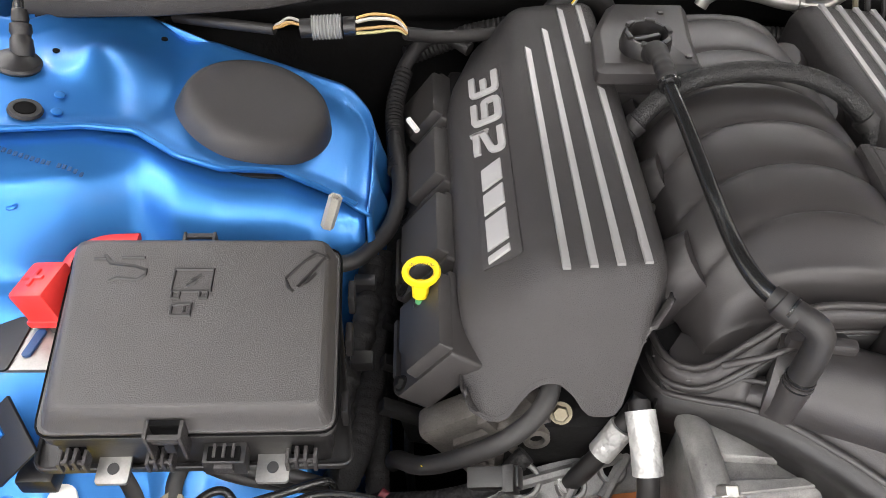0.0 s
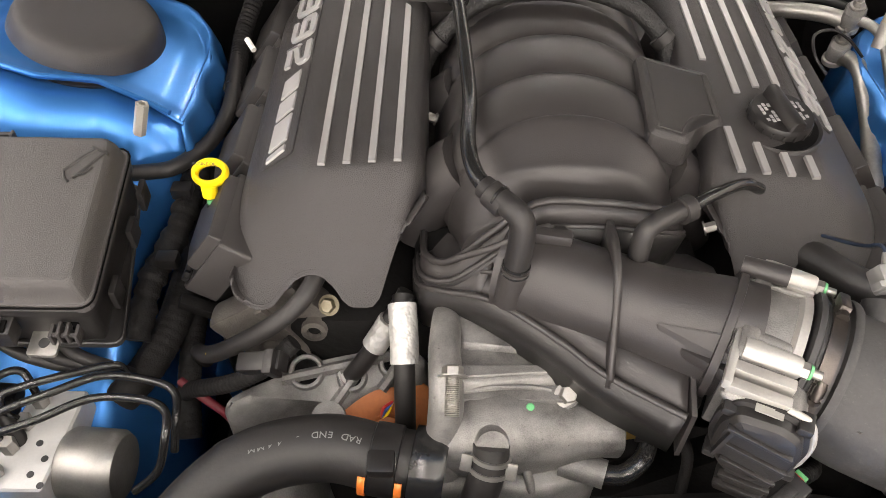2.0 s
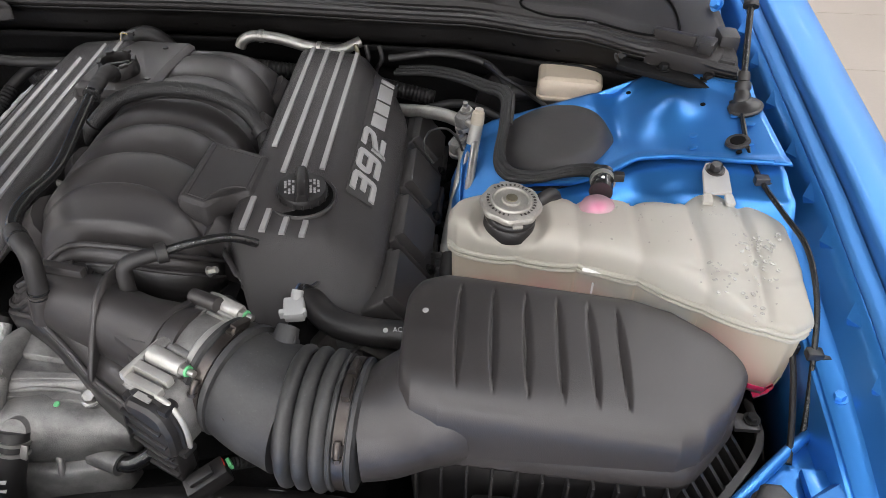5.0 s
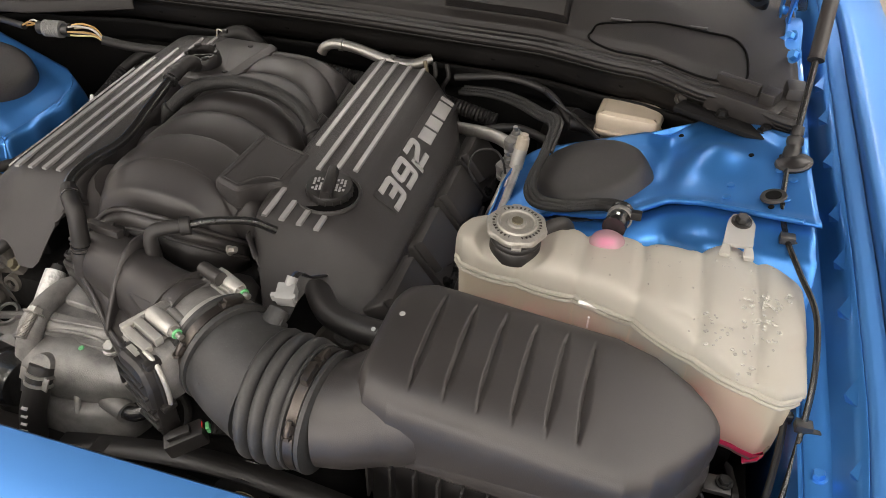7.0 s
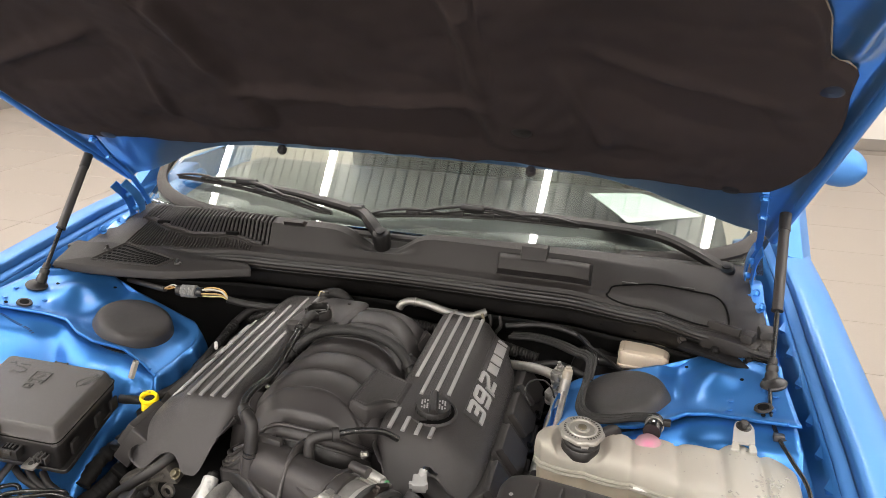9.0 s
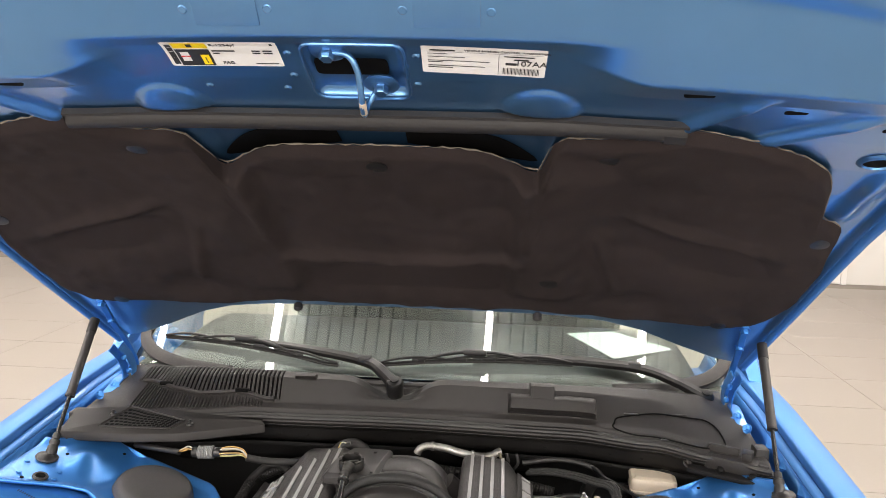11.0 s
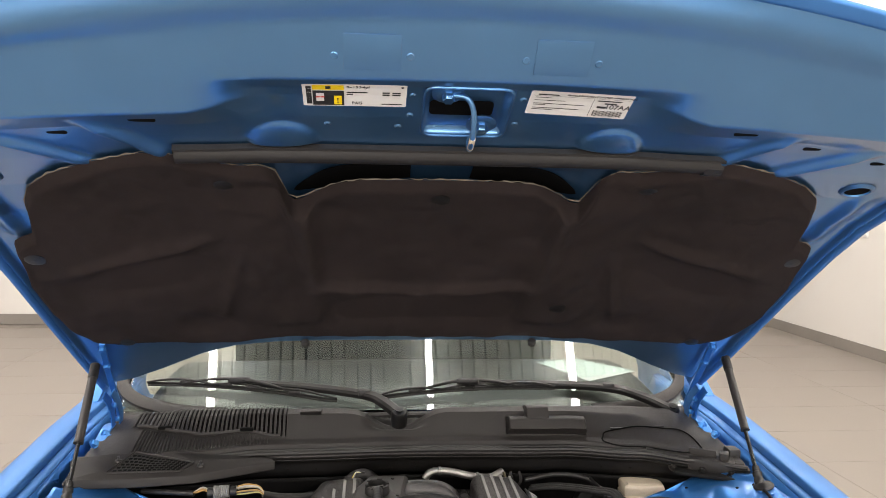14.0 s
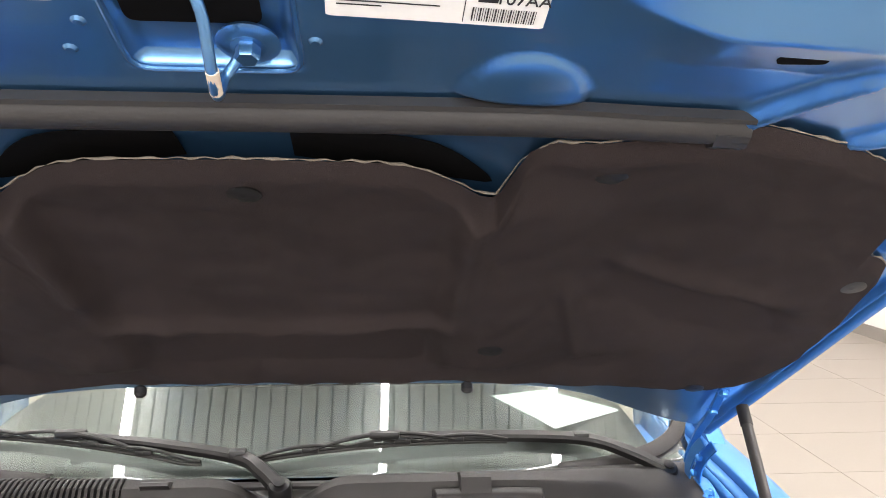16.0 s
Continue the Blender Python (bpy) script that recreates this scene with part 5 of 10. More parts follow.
def cowl_tray():
    """The stepped plastic tray at the passenger end, that holds the mesh inlet."""
    t = thing("cowl_end_tray", (-0.58, 0.80, 0.95), "black plastic cowl end tray with a mesh inlet", "cowl")
    o = [(-0.735, 0.715), (-0.697, 0.722), (-0.60, 0.738), (-0.49, 0.764), (-0.322, 0.833), (-0.335, 0.846), (-0.468, 0.821), (-0.512, 0.820), (-0.539, 0.836), (-0.60, 0.826), (-0.671, 0.813), (-0.735, 0.79)]

    def plane(x, y):
        return 0.974 + 0.3 * (y - 0.762) - 0.105 * (x + 0.668)

    part("tray", stack(blank(), filleted(o, 0.005), [(0.004, -0.022), (0.0, -0.018), (0.0, -0.002), (0.002, 0.0)], plane), COWL, t)
    rim = filleted([(-0.664, 0.748), (-0.517, 0.773), (-0.494, 0.806), (-0.625, 0.824)], 0.006)
    part("inlet_rim", tube(blank(), [(x, y, plane(x, y) + 0.001) for x, y in rim + rim[:1]], 0.0022, 6, 1), COWL, t)
    hole = [(-0.0034, -0.0030), (0.0034, -0.0016), (0.0034, 0.0036), (-0.0034, 0.0022)]
    for i in range(14):
        for j in range(6):
            u, v = (i + 0.5) / 14, (j + 0.4 + 0.12 * math.sin(i * 0.9)) / 6
            x = lerp(lerp(-0.655, -0.519, u), lerp(-0.624, -0.502, u), v)
            y = lerp(lerp(0.752, 0.778, u), lerp(0.818, 0.805, u), v)
            part("mesh_hole", rings(blank(), [[(x + dx, y + dy * (1.0 - 0.4 * u), plane(x + dx, y + dy) + h) for dx, dy in hole] for h in (0.0, 0.0006)]), VOID, t, soft=False)
    for x, y in ((-0.650, 0.788), (-0.479, 0.795)):
        part("pin", lathe(blank(), [(0.0, 0), (0.008, 0), (0.007, 0.004), (0.003, 0.005), (0.003, 0.012), (0, 0.012)], at(x, y, plane(x, y)), 14), PLASTIC, t)
    t2 = thing("cowl_end_bracket", (0.69, 0.76, 0.95), "black plastic cowl end bracket with two bolts", "cowl")
    part("block", box(blank(), 0.675, 0.775, 0.955, 0.10, 0.05, 0.03, pose(0, 0, 0, 0, 0, -25), 0.004), COWL, t2)
    part("rib", box(blank(), 0.66, 0.79, 0.975, 0.06, 0.012, 0.02, pose(0, 0, 0, 0, 0, -25), 0.002), COWL, t2)
    part("rib", box(blank(), 0.70, 0.765, 0.975, 0.02, 0.03, 0.02, pose(0, 0, 0, 0, 0, -25), 0.002), COWL, t2)
    for x, y in ((0.645, 0.755), (0.70, 0.728)):
        part("bolt", bolt(blank(), x, y, 0.945, 0.007, 0.008), DEEP, t2)
    part("strap", box(blank(), 0.66, 0.742, 0.94, 0.16, 0.03, 0.008, pose(0, 0, 0, 0, 0, -26), 0.002), DEEP, t2)
    for s in (1, -1):
        t3 = thing("cowl_corner_block", (s * 0.735, 0.80, 0.96), "black rubber corner block at the cowl's end", "seal", "corner blocks")
        part("block", box(blank(), s * 0.734, 0.795, 0.968, 0.028, 0.036, 0.036, bevel=0.006), RUBBER, t3)


cowl_tray()


def glass_at(x, f):
    """The windscreen, f up along it from 0 to 1."""
    y0, z0 = 0.985 + 0.23 * x * x, 1.052 - 0.06 * x * x
    return Vector((x, y0 + 0.75 * f - 0.03 * f * f, z0 + 0.40 * f + 0.03 * f * (1 - f)))


def windscreen():
    t = thing("windscreen", (0, 1.0, 1.05), "sloped greenish windscreen reflecting the ceiling tubes", "windscreen")
    pane = part("pane", grid(blank(), 60, 30, lambda u, v: glass_at(lerp(-0.765, 0.765, u), lerp(-0.06, 1.0, v))), GLASS, t, thick=0.005, angle=80)
    pane.visible_shadow = False
    part("lower_seal", tube(blank(), [glass_at(lerp(-0.70, 0.70, i / 30), -0.055) + Vector((0, -0.002, 0.003)) for i in range(31)], 0.007, 8, 2), RUBBER, t)
    for s in (1, -1):
        curve = spline([(s * x, f, 0) for x, f in ((0.46, -0.030), (0.56, -0.020), (0.635, -0.002), (0.700, 0.026), (0.742, 0.066), (0.762, 0.12), (0.772, 0.20), (0.775, 0.40), (0.775, 0.70), (0.77, 1.0))], 6)
        band = []
        for i, p in enumerate(curve):
            d = (curve[min(i + 1, len(curve) - 1)] - curve[max(i - 1, 0)]).normalized()
            w = Vector((d.y, -d.x, 0)) * s
            band.append([glass_at(p.x + w.x * k, p.y + 1.3 * w.y * k) + Vector((0, -0.4 * h, h)) for k, h in ((-0.004, 0.003), (0.0, 0.008), (0.012, 0.010), (0.030, 0.006), (0.034, -0.02))])
        part("corner_trim", rings(blank(), band, False, False), COWL, t, "grey-black plastic trim round the glass corner", thick=0.002, angle=50)
        part("pillar", rings(blank(), [[glass_at(s * 0.79, f) + Vector((s * dx, 0, dz)) for dx, dz in ((0.022, 0.008), (0.06, 0.0), (0.09, -0.05), (0.03, -0.05))] for f in [i / 12 for i in range(13)]]), PAINT, t, "blue painted windscreen pillar")


windscreen()


def dashboard():
    t = thing("dashboard", (0, 1.4, 0.9), "dark dashboard top behind the windscreen", "dashboard")

    def f(u, v):
        x = lerp(-0.70, 0.70, u)
        p = glass_at(x, 0.0)
        return (x, p.y + 0.035 + 0.62 * v, p.z - 0.03 + 0.03 * math.sin(v * 3.1) - 0.25 * smooth(v, 0.85, 1.0))

    part("top", grid(blank(), 30, 16, f), PLASTIC, t, thick=0.02)
    # near-black panel paints in the cabin's shade
    part("cabin_back", box(blank(), 0, 2.45, 1.0, 1.4, 0.03, 0.9), DEEP, t, "near-black panel for the shaded cabin interior")
    # unseen roof, added to keep the room's lamps off the dashboard
    roof = thing("car_roof", (0, 2.1, 1.45), "added blue metallic roof panel, out of view, shading the cabin", "car roof")
    part("skin", grid(blank(), 24, 12, lambda u, v: (lerp(-0.62, 0.62, u), lerp(1.69, 2.47, v), 1.462 + 0.03 * math.sin(math.pi * u) + 0.02 * math.sin(math.pi * v))), PAINT, roof, thick=0.02)
    part("header", box(blank(), 0, 1.71, 1.445, 1.24, 0.05, 0.03, bevel=0.008), PLASTIC, roof)
    for sd in (1, -1):
        part("rear_pillar", box(blank(), sd * 0.64, 2.42, 1.24, 0.06, 0.12, 0.46, bevel=0.01), PAINT, roof)
    t2 = thing("paper_sheet", (0.49, 1.17, 1.08), "pale green-white paper sheet lying on the dashboard", "paper")
    q = [(0.372, 1.275), (0.50, 1.315), (0.63, 1.17), (0.47, 1.07)]
    part("sheet", rings(blank(), [[(x, y, 1.078 + 0.02 * (y - 1.1) + d) for x, y in q] for d in (0, 0.0008)]), surface("pale green paper", (0.27, 0.315, 0.29), 0.6), t2, soft=False)


dashboard()


def wiper(piv, elbow, tip, mid, name_label):
    t = thing("wiper", piv, name_label, "wiper", "wipers")
    p, e, m_, q = (Vector(v) for v in (piv, elbow, mid, tip))
    part("spindle_cap", lathe(blank(), [(0, -0.03), (0.019, -0.03), (0.020, 0.004), (0.017, 0.010), (0.010, 0.012), (0.010, 0.016), (0, 0.017)], at(*p, (0, -0.45, 1)), 20), WIPER, t)
    arm = []
    for i, c in enumerate(spline([p, p.lerp(e, 0.45) + Vector((0, 0, 0.008)), e, e.lerp(m_, 0.5) + Vector((0, 0, 0.004)), m_], 5)):
        f = i / 20
        w, h = lerp(0.017, 0.009, f), lerp(0.013, 0.007, f)
        d = (m_ - p).normalized()
        sd = d.cross(Vector((0, -0.45, 1))).normalized()
        n = Vector((0, -0.4, 0.9))
        arm.append([c + sd * a * w + n * b * h for a, b in ((-1, -0.6), (-0.9, 0.4), (-0.5, 0.9), (0.5, 0.9), (0.9, 0.4), (1, -0.6))])
    part("arm", rings(blank(), arm), WIPER, t, angle=30)
    part("hinge", box(blank(), *(e + Vector((0, 0, 0.004))), 0.03, 0.02, 0.016, bevel=0.003), WIPER, t)
    # blade with its bow
    s0 = q + (m_ - q) * 1.0 + (m_ - q).normalized() * 0.24
    base = [q.lerp(s0, i / 14) for i in range(15)]
    # keep it on the glass
    fit_pts = []
    for c in base:
        f = max(0.0, min(1.0, (c.y - 0.985 - 0.23 * c.x * c.x) / 0.75))
        g = glass_at(c.x, f)
        fit_pts.append(g + Vector((0, -0.012, 0.012)))
    part("blade_rubber", tube(blank(), [c + Vector((0, 0.004, -0.007)) for c in fit_pts], 0.0034, 6, 2), RUBBER, t)
    part("blade_rail", tube(blank(), [c + Vector((0, 0.001, -0.001)) for c in fit_pts], 0.0028, 6, 2), WIPER, t)
    for nm, i0, i1, h, w in (("blade_bow", 3, 11, 0.018, 0.0054), ("blade_yoke", 0, 5, 0.009, 0.0040), ("blade_yoke", 9, 14, 0.009, 0.0040), ("blade_yoke", 5, 9, 0.006, 0.0036)):
        arch = [fit_pts[i] + Vector((0, -0.004, 0.002 + h * math.sin(math.pi * (i - i0) / (i1 - i0)))) for i in range(i0, i1 + 1)]
        part(nm, tube(blank(), arch, lambda f, w=w: w * (0.75 + 0.4 * math.sin(math.pi * f)), 8, 3, flat=0.7), WIPER, t)
    part("blade_clip", box(blank(), *(fit_pts[7] + Vector((0, -0.005, 0.018))), 0.055, 0.016, 0.014, bevel=0.004), WIPER, t)
    for i in (3, 6, 8, 11):
        c = fit_pts[i]
        part("claw", box(blank(), c.x, c.y, c.z + 0.002, 0.03, 0.012, 0.010, bevel=0.002), WIPER, t)


wiper((-0.042, 0.895, 1.046), (-0.125, 0.971, 1.074), (-0.69, 1.150, 1.076), (-0.42, 1.062, 1.083), "black windscreen wiper with its arm, passenger side")
wiper((0.678, 1.015, 1.012), (0.517, 1.056, 1.064), (-0.10, 0.991, 1.074), (0.13, 1.018, 1.088), "black windscreen wiper with its arm, driver side")


# ---- engine ----
SECT = [(0.293, 0.810), (0.2925, 0.830), (0.2895, 0.846), (0.281, 0.8565), (0.254, 0.8775), (0.234, 0.8925), (0.223, 0.9005), (0.208, 0.9065), (0.180, 0.9095), (0.150, 0.9125), (0.135, 0.913), (0.126, 0.909), (0.1205, 0.899), (0.119, 0.88), (0.119, 0.855)]


def resample(pts, n, even=1.0):
    """n points along a polyline, evenly by length or, with even under 1, partly by the given points' own count."""
    run = [0.0]
    for p, q in zip(pts, pts[1:]):
        run.append(run[-1] + math.hypot(q[0] - p[0], q[1] - p[1]))
    at_ = [even * r / run[-1] + (1 - even) * i / (len(pts) - 1) for i, r in enumerate(run)]
    return [(float(np.interp(k / (n - 1), at_, [p[0] for p in pts])), float(np.interp(k / (n - 1), at_, [p[1] for p in pts]))) for k in range(n)]


def cover_top(a, y):
    return table(a, sorted((x, z) for x, z in SECT[2:13])) + 0.045 * (y - 0.40)


def engine_cover(s):
    t = thing("engine_cover", (s * 0.2, 0.55, 0.8), "grained black engine cover with four silver stripes and raised lettering" if s < 0 else "grained black engine cover with silver stripes and an oil filler opening", "engine cover", "engine covers")
    def sunk(a, z, y, drop):
        x = a - 0.030 * smooth(y, 0.70, 0.82) * smooth(a, 0.2, 0.29)
        return (s * x, y, z + 0.045 * (y - 0.40) - drop)

    sect = resample(SECT, 56)
    loops = [[sunk(a, z, y, drop) for a, z in sect] for y, drop in [(0.818, 0.03), (0.816, 0.012), (0.806, 0.004), (0.79, 0.0)] + [(0.79 - 0.03 * i, 0.0) for i in range(1, 12)] + [(0.436, 0.0)]]
    # front face, falling to a scalloped lower edge with an arch for the hose
    tall = 1.0 if s < 0 else 2.0
    edge = resample([(0.288, 0.822), (0.284, 0.812), (0.278, 0.806), (0.269, 0.8015), (0.260, 0.801), (0.251, 0.804)] + [(a, 0.804 + (z - 0.804) * tall) for a, z in ((0.242, 0.814), (0.233, 0.822), (0.224, 0.826), (0.215, 0.827), (0.208, 0.825), (0.198, 0.818), (0.191, 0.809))] + [(0.184, 0.804), (0.165, 0.804), (0.158, 0.811), (0.155, 0.819), (0.148, 0.838), (0.141, 0.855), (0.136, 0.861), (0.121, 0.880), (0.119, 0.884)], 56, 0.35)
    top = [Vector(sunk(a, z, 0.436, 0)) for a, z in sect]
    fold = [Vector(sunk(a, z, 0.408, 0)) for a, z in sect]
    foot = [Vector((s * a, 0.403 - 0.757 * (0.90 - z), z)) for a, z in edge]
    for f in (0.25, 0.5, 0.75, 1.0):
        loops.append([(1 - f) ** 2 * p + 2 * f * (1 - f) * q + f * f * q.lerp(r, 0.22) for p, q, r in zip(top, fold, foot)])
    for f in (0.35, 0.5, 0.65, 0.8, 0.92, 1.0):
        loops.append([q.lerp(r, f) for q, r in zip(fold, foot)])
    loops.append([r + Vector((0, 0.004, 0.001)) for r in foot])
    part("shell", rings(blank(), loops, False, False), COVER, t, thick=0.003, angle=75)
    # stripes
    def stripe(a, y0, y1, cut=0.0):
        w = 0.0034
        n = max(2, int((y1 - y0) / 0.03))
        bm = rings(blank(), [[(s * (a + dx), y + (cut * dx / w if i == n else 0), cover_top(a, y) + d) for dx, d in ((-w, -0.001), (-w * 0.85, 0.0022), (w * 0.85, 0.0022), (w, -0.001))] for i, y in enumerate(lerp(y0, y1, j / n) for j in range(n + 1))])
        part("stripe", bm, STRIPE, t, "silver stripe", angle=30)

    if s < 0:
        for a, y1 in ((0.2075, 0.712), (0.186, 0.745), (0.1645, 0.785)):
            stripe(a, 0.401, y1, 0.004)
        stripe(0.143, 0.401, 0.632, 0.004)
        stripe(0.143, 0.715, 0.790)
    else:
        for a, y0, y1 in ((0.143, 0.548, 0.80), (0.1645, 0.500, 0.80), (0.186, 0.512, 0.80), (0.2075, 0.516, 0.80), (0.143, 0.395, 0.450), (0.1645, 0.395, 0.432), (0.186, 0.395, 0.422), (0.2075, 0.395, 0.421)):
            stripe(a, y0, y1)
        m = at(0.192, 0.465, 0.9075, (0.05, -0.03, 1))
        part("oil_opening", lathe(blank(), [(0.036, 0.0005), (0.0385, 0.0035), (0.0405, 0.0045), (0.0425, 0.002), (0.0425, 0.0), (0.036, 0.0)], m, 36), COVER, t)
        # black disc drawn as the shade round the filler cap
        part("oil_well", lathe(blank(), [(0, 0.001), (0.0375, 0.001), (0.0375, 0.0032), (0, 0.0032)], m, 30), VOID, t, "black disc for the shade in the oil recess")
    # lettering panel on the outer slope
    n = Vector((s * 0.61, 0, 0.79)).normalized()
    cy = 0.640 if s > 0 else 0.570
    o = Vector((s * 0.2535, cy, cover_top(0.2535, cy))) + n * 0.0008
    along = Vector((0, s * 1.0, s * 0.045))
    m = axes(o, along, (-s, 0, 0.77))
    fr = filleted([(-0.142, -0.020), (0.136, -0.020), (0.136, 0.020), (-0.142, 0.020)], 0.004)
    part("letter_panel", stack(blank(), fr, [(0, -0.002), (0, 0.0004), (0.0008, 0.0006)]), COVER, t).data.transform(m)
    shear = Matrix(((1, 0.22, 0, 0), (0, 1, 0, 0), (0, 0, 1, 0), (0, 0, 0, 1)))
    hw, hh, sw = 0.0160, 0.0142, 0.0080
    digits = {
        "3": ([(-hw, hh), (hw, hh), (hw, -hh), (-hw, -hh)], [(-0.45 * hw, 0.0), (hw - sw / 2, 0.0)]),
        "9": ([(-hw, -hh), (hw, -hh), (hw, hh), (-hw, hh), (-hw, -0.1 * hh), (hw - sw / 2, -0.1 * hh)],),
        "2": ([(-hw, hh), (hw, hh), (hw, 0.22 * hh), (-hw, -0.45 * hh), (-hw, -hh), (hw, -hh)],),
    }
    for k, ch in enumerate("392"):
        bm = blank()
        for path in digits[ch]:
            stroke(bm, bent(path, 0.0042), sw, 0.0030)
        part("numeral", bm, LETTER, t, "pale raised numeral", angle=30).data.transform(m @ pose(-0.118 + 0.0475 * k, -0.0005, 0.0004) @ shear)
    x = 0.012
    for w in (0.028, 0.026, 0.037, 0.008):
        part("letter_block", stack(blank(), [(x + 0.0025, -0.0125), (x + w + 0.0025, -0.0125), (x + w - 0.0025, 0.0095), (x - 0.0025, 0.0095)], [(0, 0.0), (0, 0.0020), (0.0008, 0.0026)]), LETTER, t, "plain raised pale block", soft=False).data.transform(m)
        x += w + 0.0065


engine_cover(-1)
engine_cover(1)


def oil_cap():
    t = thing("oil_filler_cap", (0.192, 0.465, 0.905), "black oil filler cap with white print", "cap")
    m = at(0.194, 0.467, 0.902, (0.05, -0.06, 1), 62)
    part("body", lathe(blank(), [(0, 0.0), (0.0275, 0.0), (0.0282, 0.004), (0.0286, 0.016), (0.0272, 0.0195), (0.0, 0.0200)], m, 40), PLASTIC, t)
    for k in range(18):
        a = 2 * math.pi * k / 18
        part("grip_rib", box(blank(), 0, 0, 0, 0.0016, 0.0024, 0.013, bevel=0.0005), PLASTIC, t).data.transform(m @ pose(0.0287 * math.cos(a), 0.0287 * math.sin(a), 0.0085, 0, 0, math.degrees(a)))
    bar = rings(blank(), [[(x, y * w, z) for y, z in ((-0.0075, 0.019), (-0.0055, 0.0275), (-0.0035, 0.029), (0.0035, 0.029), (0.0055, 0.0275), (0.0075, 0.019))] for x, w in ((-0.0270, 0.8), (-0.0255, 1.0), (0.0255, 1.0), (0.0270, 0.8))])
    part("grip_bar", bar, PLASTIC, t).data.transform(m)
    for side in (-1, 1):
        for i, w in enumerate((0.024, 0.026, 0.022)):
            for j in range(5):
                if (i + j) % 4 != 3:
                    part("print_bar", box(blank(), (j - 2) * w / 5, side * (0.0098 + 0.0044 * i), 0.0202, w / 6.5, 0.0026, 0.0006), LETTER, t, soft=False).data.transform(m)


oil_cap()


COIL = surface("dull black coil plastic", (0.030, 0.0275, 0.0265), 0.5, 0.0, 700.0, 0.4, 12.0, 0.35, 0.1, 0.0005, spec=0.35)


def valve_cover(s):
    t = thing("valve_cover", (s * 0.30, 0.57, 0.6), "black valve cover with four coil housings", "valve cover", "valve covers")
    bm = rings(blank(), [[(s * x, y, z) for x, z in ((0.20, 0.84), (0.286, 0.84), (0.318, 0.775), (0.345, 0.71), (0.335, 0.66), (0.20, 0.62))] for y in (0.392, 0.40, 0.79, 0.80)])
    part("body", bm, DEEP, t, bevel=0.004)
    for i in range(4):
        y = 0.412 + 0.110 * i
        q = Matrix.Translation((s * 0.309, y, 0.797)) @ pose(0, 0, 0, 0, s * 54, 0)
        plate = filleted([(-0.046, -0.048), (0.030, -0.048), (0.040, -0.038), (0.040, 0.032), (0.022, 0.047), (-0.046, 0.047)], 0.004)
        part("coil_housing", stack(blank(), [(s * x, yy) for x, yy in plate], [(0, -0.012), (0, 0.017), (0.0015, 0.019)]), COIL, t).data.transform(q)
        rise = filleted([(-0.046, -0.043), (0.006, -0.043), (0.008, -0.020), (0.018, -0.014), (0.018, 0.040), (-0.046, 0.040)], 0.003)
        part("coil_lid", stack(blank(), [(s * x, yy) for x, yy in rise], [(0, 0.018), (0.001, 0.0275), (0.003, 0.030)]), COIL, t).data.transform(q)
        part("coil_rib", box(blank(), s * 0.031, 0.004, 0.020, 0.006, 0.064, 0.008, bevel=0.002), COIL, t).data.transform(q)
        part("bolt", bolt(blank(), s * 0.026, -0.036, 0.019, 0.0055, 0.006), DEEP, t).data.transform(q)
    for i in range(9):
        part("rail_rib", box(blank(), s * 0.338, 0.38 + 0.05 * i, 0.735, 0.012, 0.014, 0.05, pose(0, 0, 0, 0, s * 60, 0), 0.003), DEEP, t)


valve_cover(1)
valve_cover(-1)


HEAD = surface("grimy cast head", (0.115, 0.105, 0.095), 0.55, 0.4, 500.0, 0.5, 40.0, 0.5, 0.12, 0.001, speckle=0.06, speckle_colour=(0.03, 0.028, 0.026))


def engine_block():
    t = thing("engine_block", (0, 0.55, 0.3), "dark engine block under the covers", "engine")
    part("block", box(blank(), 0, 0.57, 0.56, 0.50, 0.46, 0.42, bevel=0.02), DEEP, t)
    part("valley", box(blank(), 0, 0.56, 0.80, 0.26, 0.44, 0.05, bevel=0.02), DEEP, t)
    for s in (1, -1):
        part("head_front", box(blank(), s * 0.245, 0.362, 0.725, 0.11, 0.03, 0.13, pose(0, 0, 0, 0, s * 35, 0), 0.008), HEAD, t, "grimy cast cylinder head end")
        for x, z in ((0.222, 0.755), (0.268, 0.715), (0.238, 0.690)):
            part("head_boss", lathe(blank(), [(0, 0), (0.013, 0), (0.012, 0.012), (0.007, 0.013), (0.006, 0.006), (0, 0.006)], at(s * x, 0.349, z, (0, -1, 0.15)), 18), HEAD, t)
        part("head_rib", box(blank(), s * 0.240, 0.346, 0.735, 0.010, 0.012, 0.11, pose(0, 0, 0, 0, s * 35, 0), 0.002), HEAD, t)
        part("head_rib", box(blank(), s * 0.262, 0.346, 0.760, 0.075, 0.012, 0.008, pose(0, 0, 0, 0, s * 35, 0), 0.002), HEAD, t)


engine_block()


def even(pts, n):
    """n points evenly spaced along a smooth curve through pts."""
    c = spline([Vector(p) for p in pts], 8)
    run = [0.0]
    for p, q in zip(c, c[1:]):
        run.append(run[-1] + (Vector(q) - Vector(p)).length)
    return [Vector([float(np.interp(run[-1] * k / (n - 1), run, [v[a] for v in c])) for a in range(3)]) for k in range(n)]


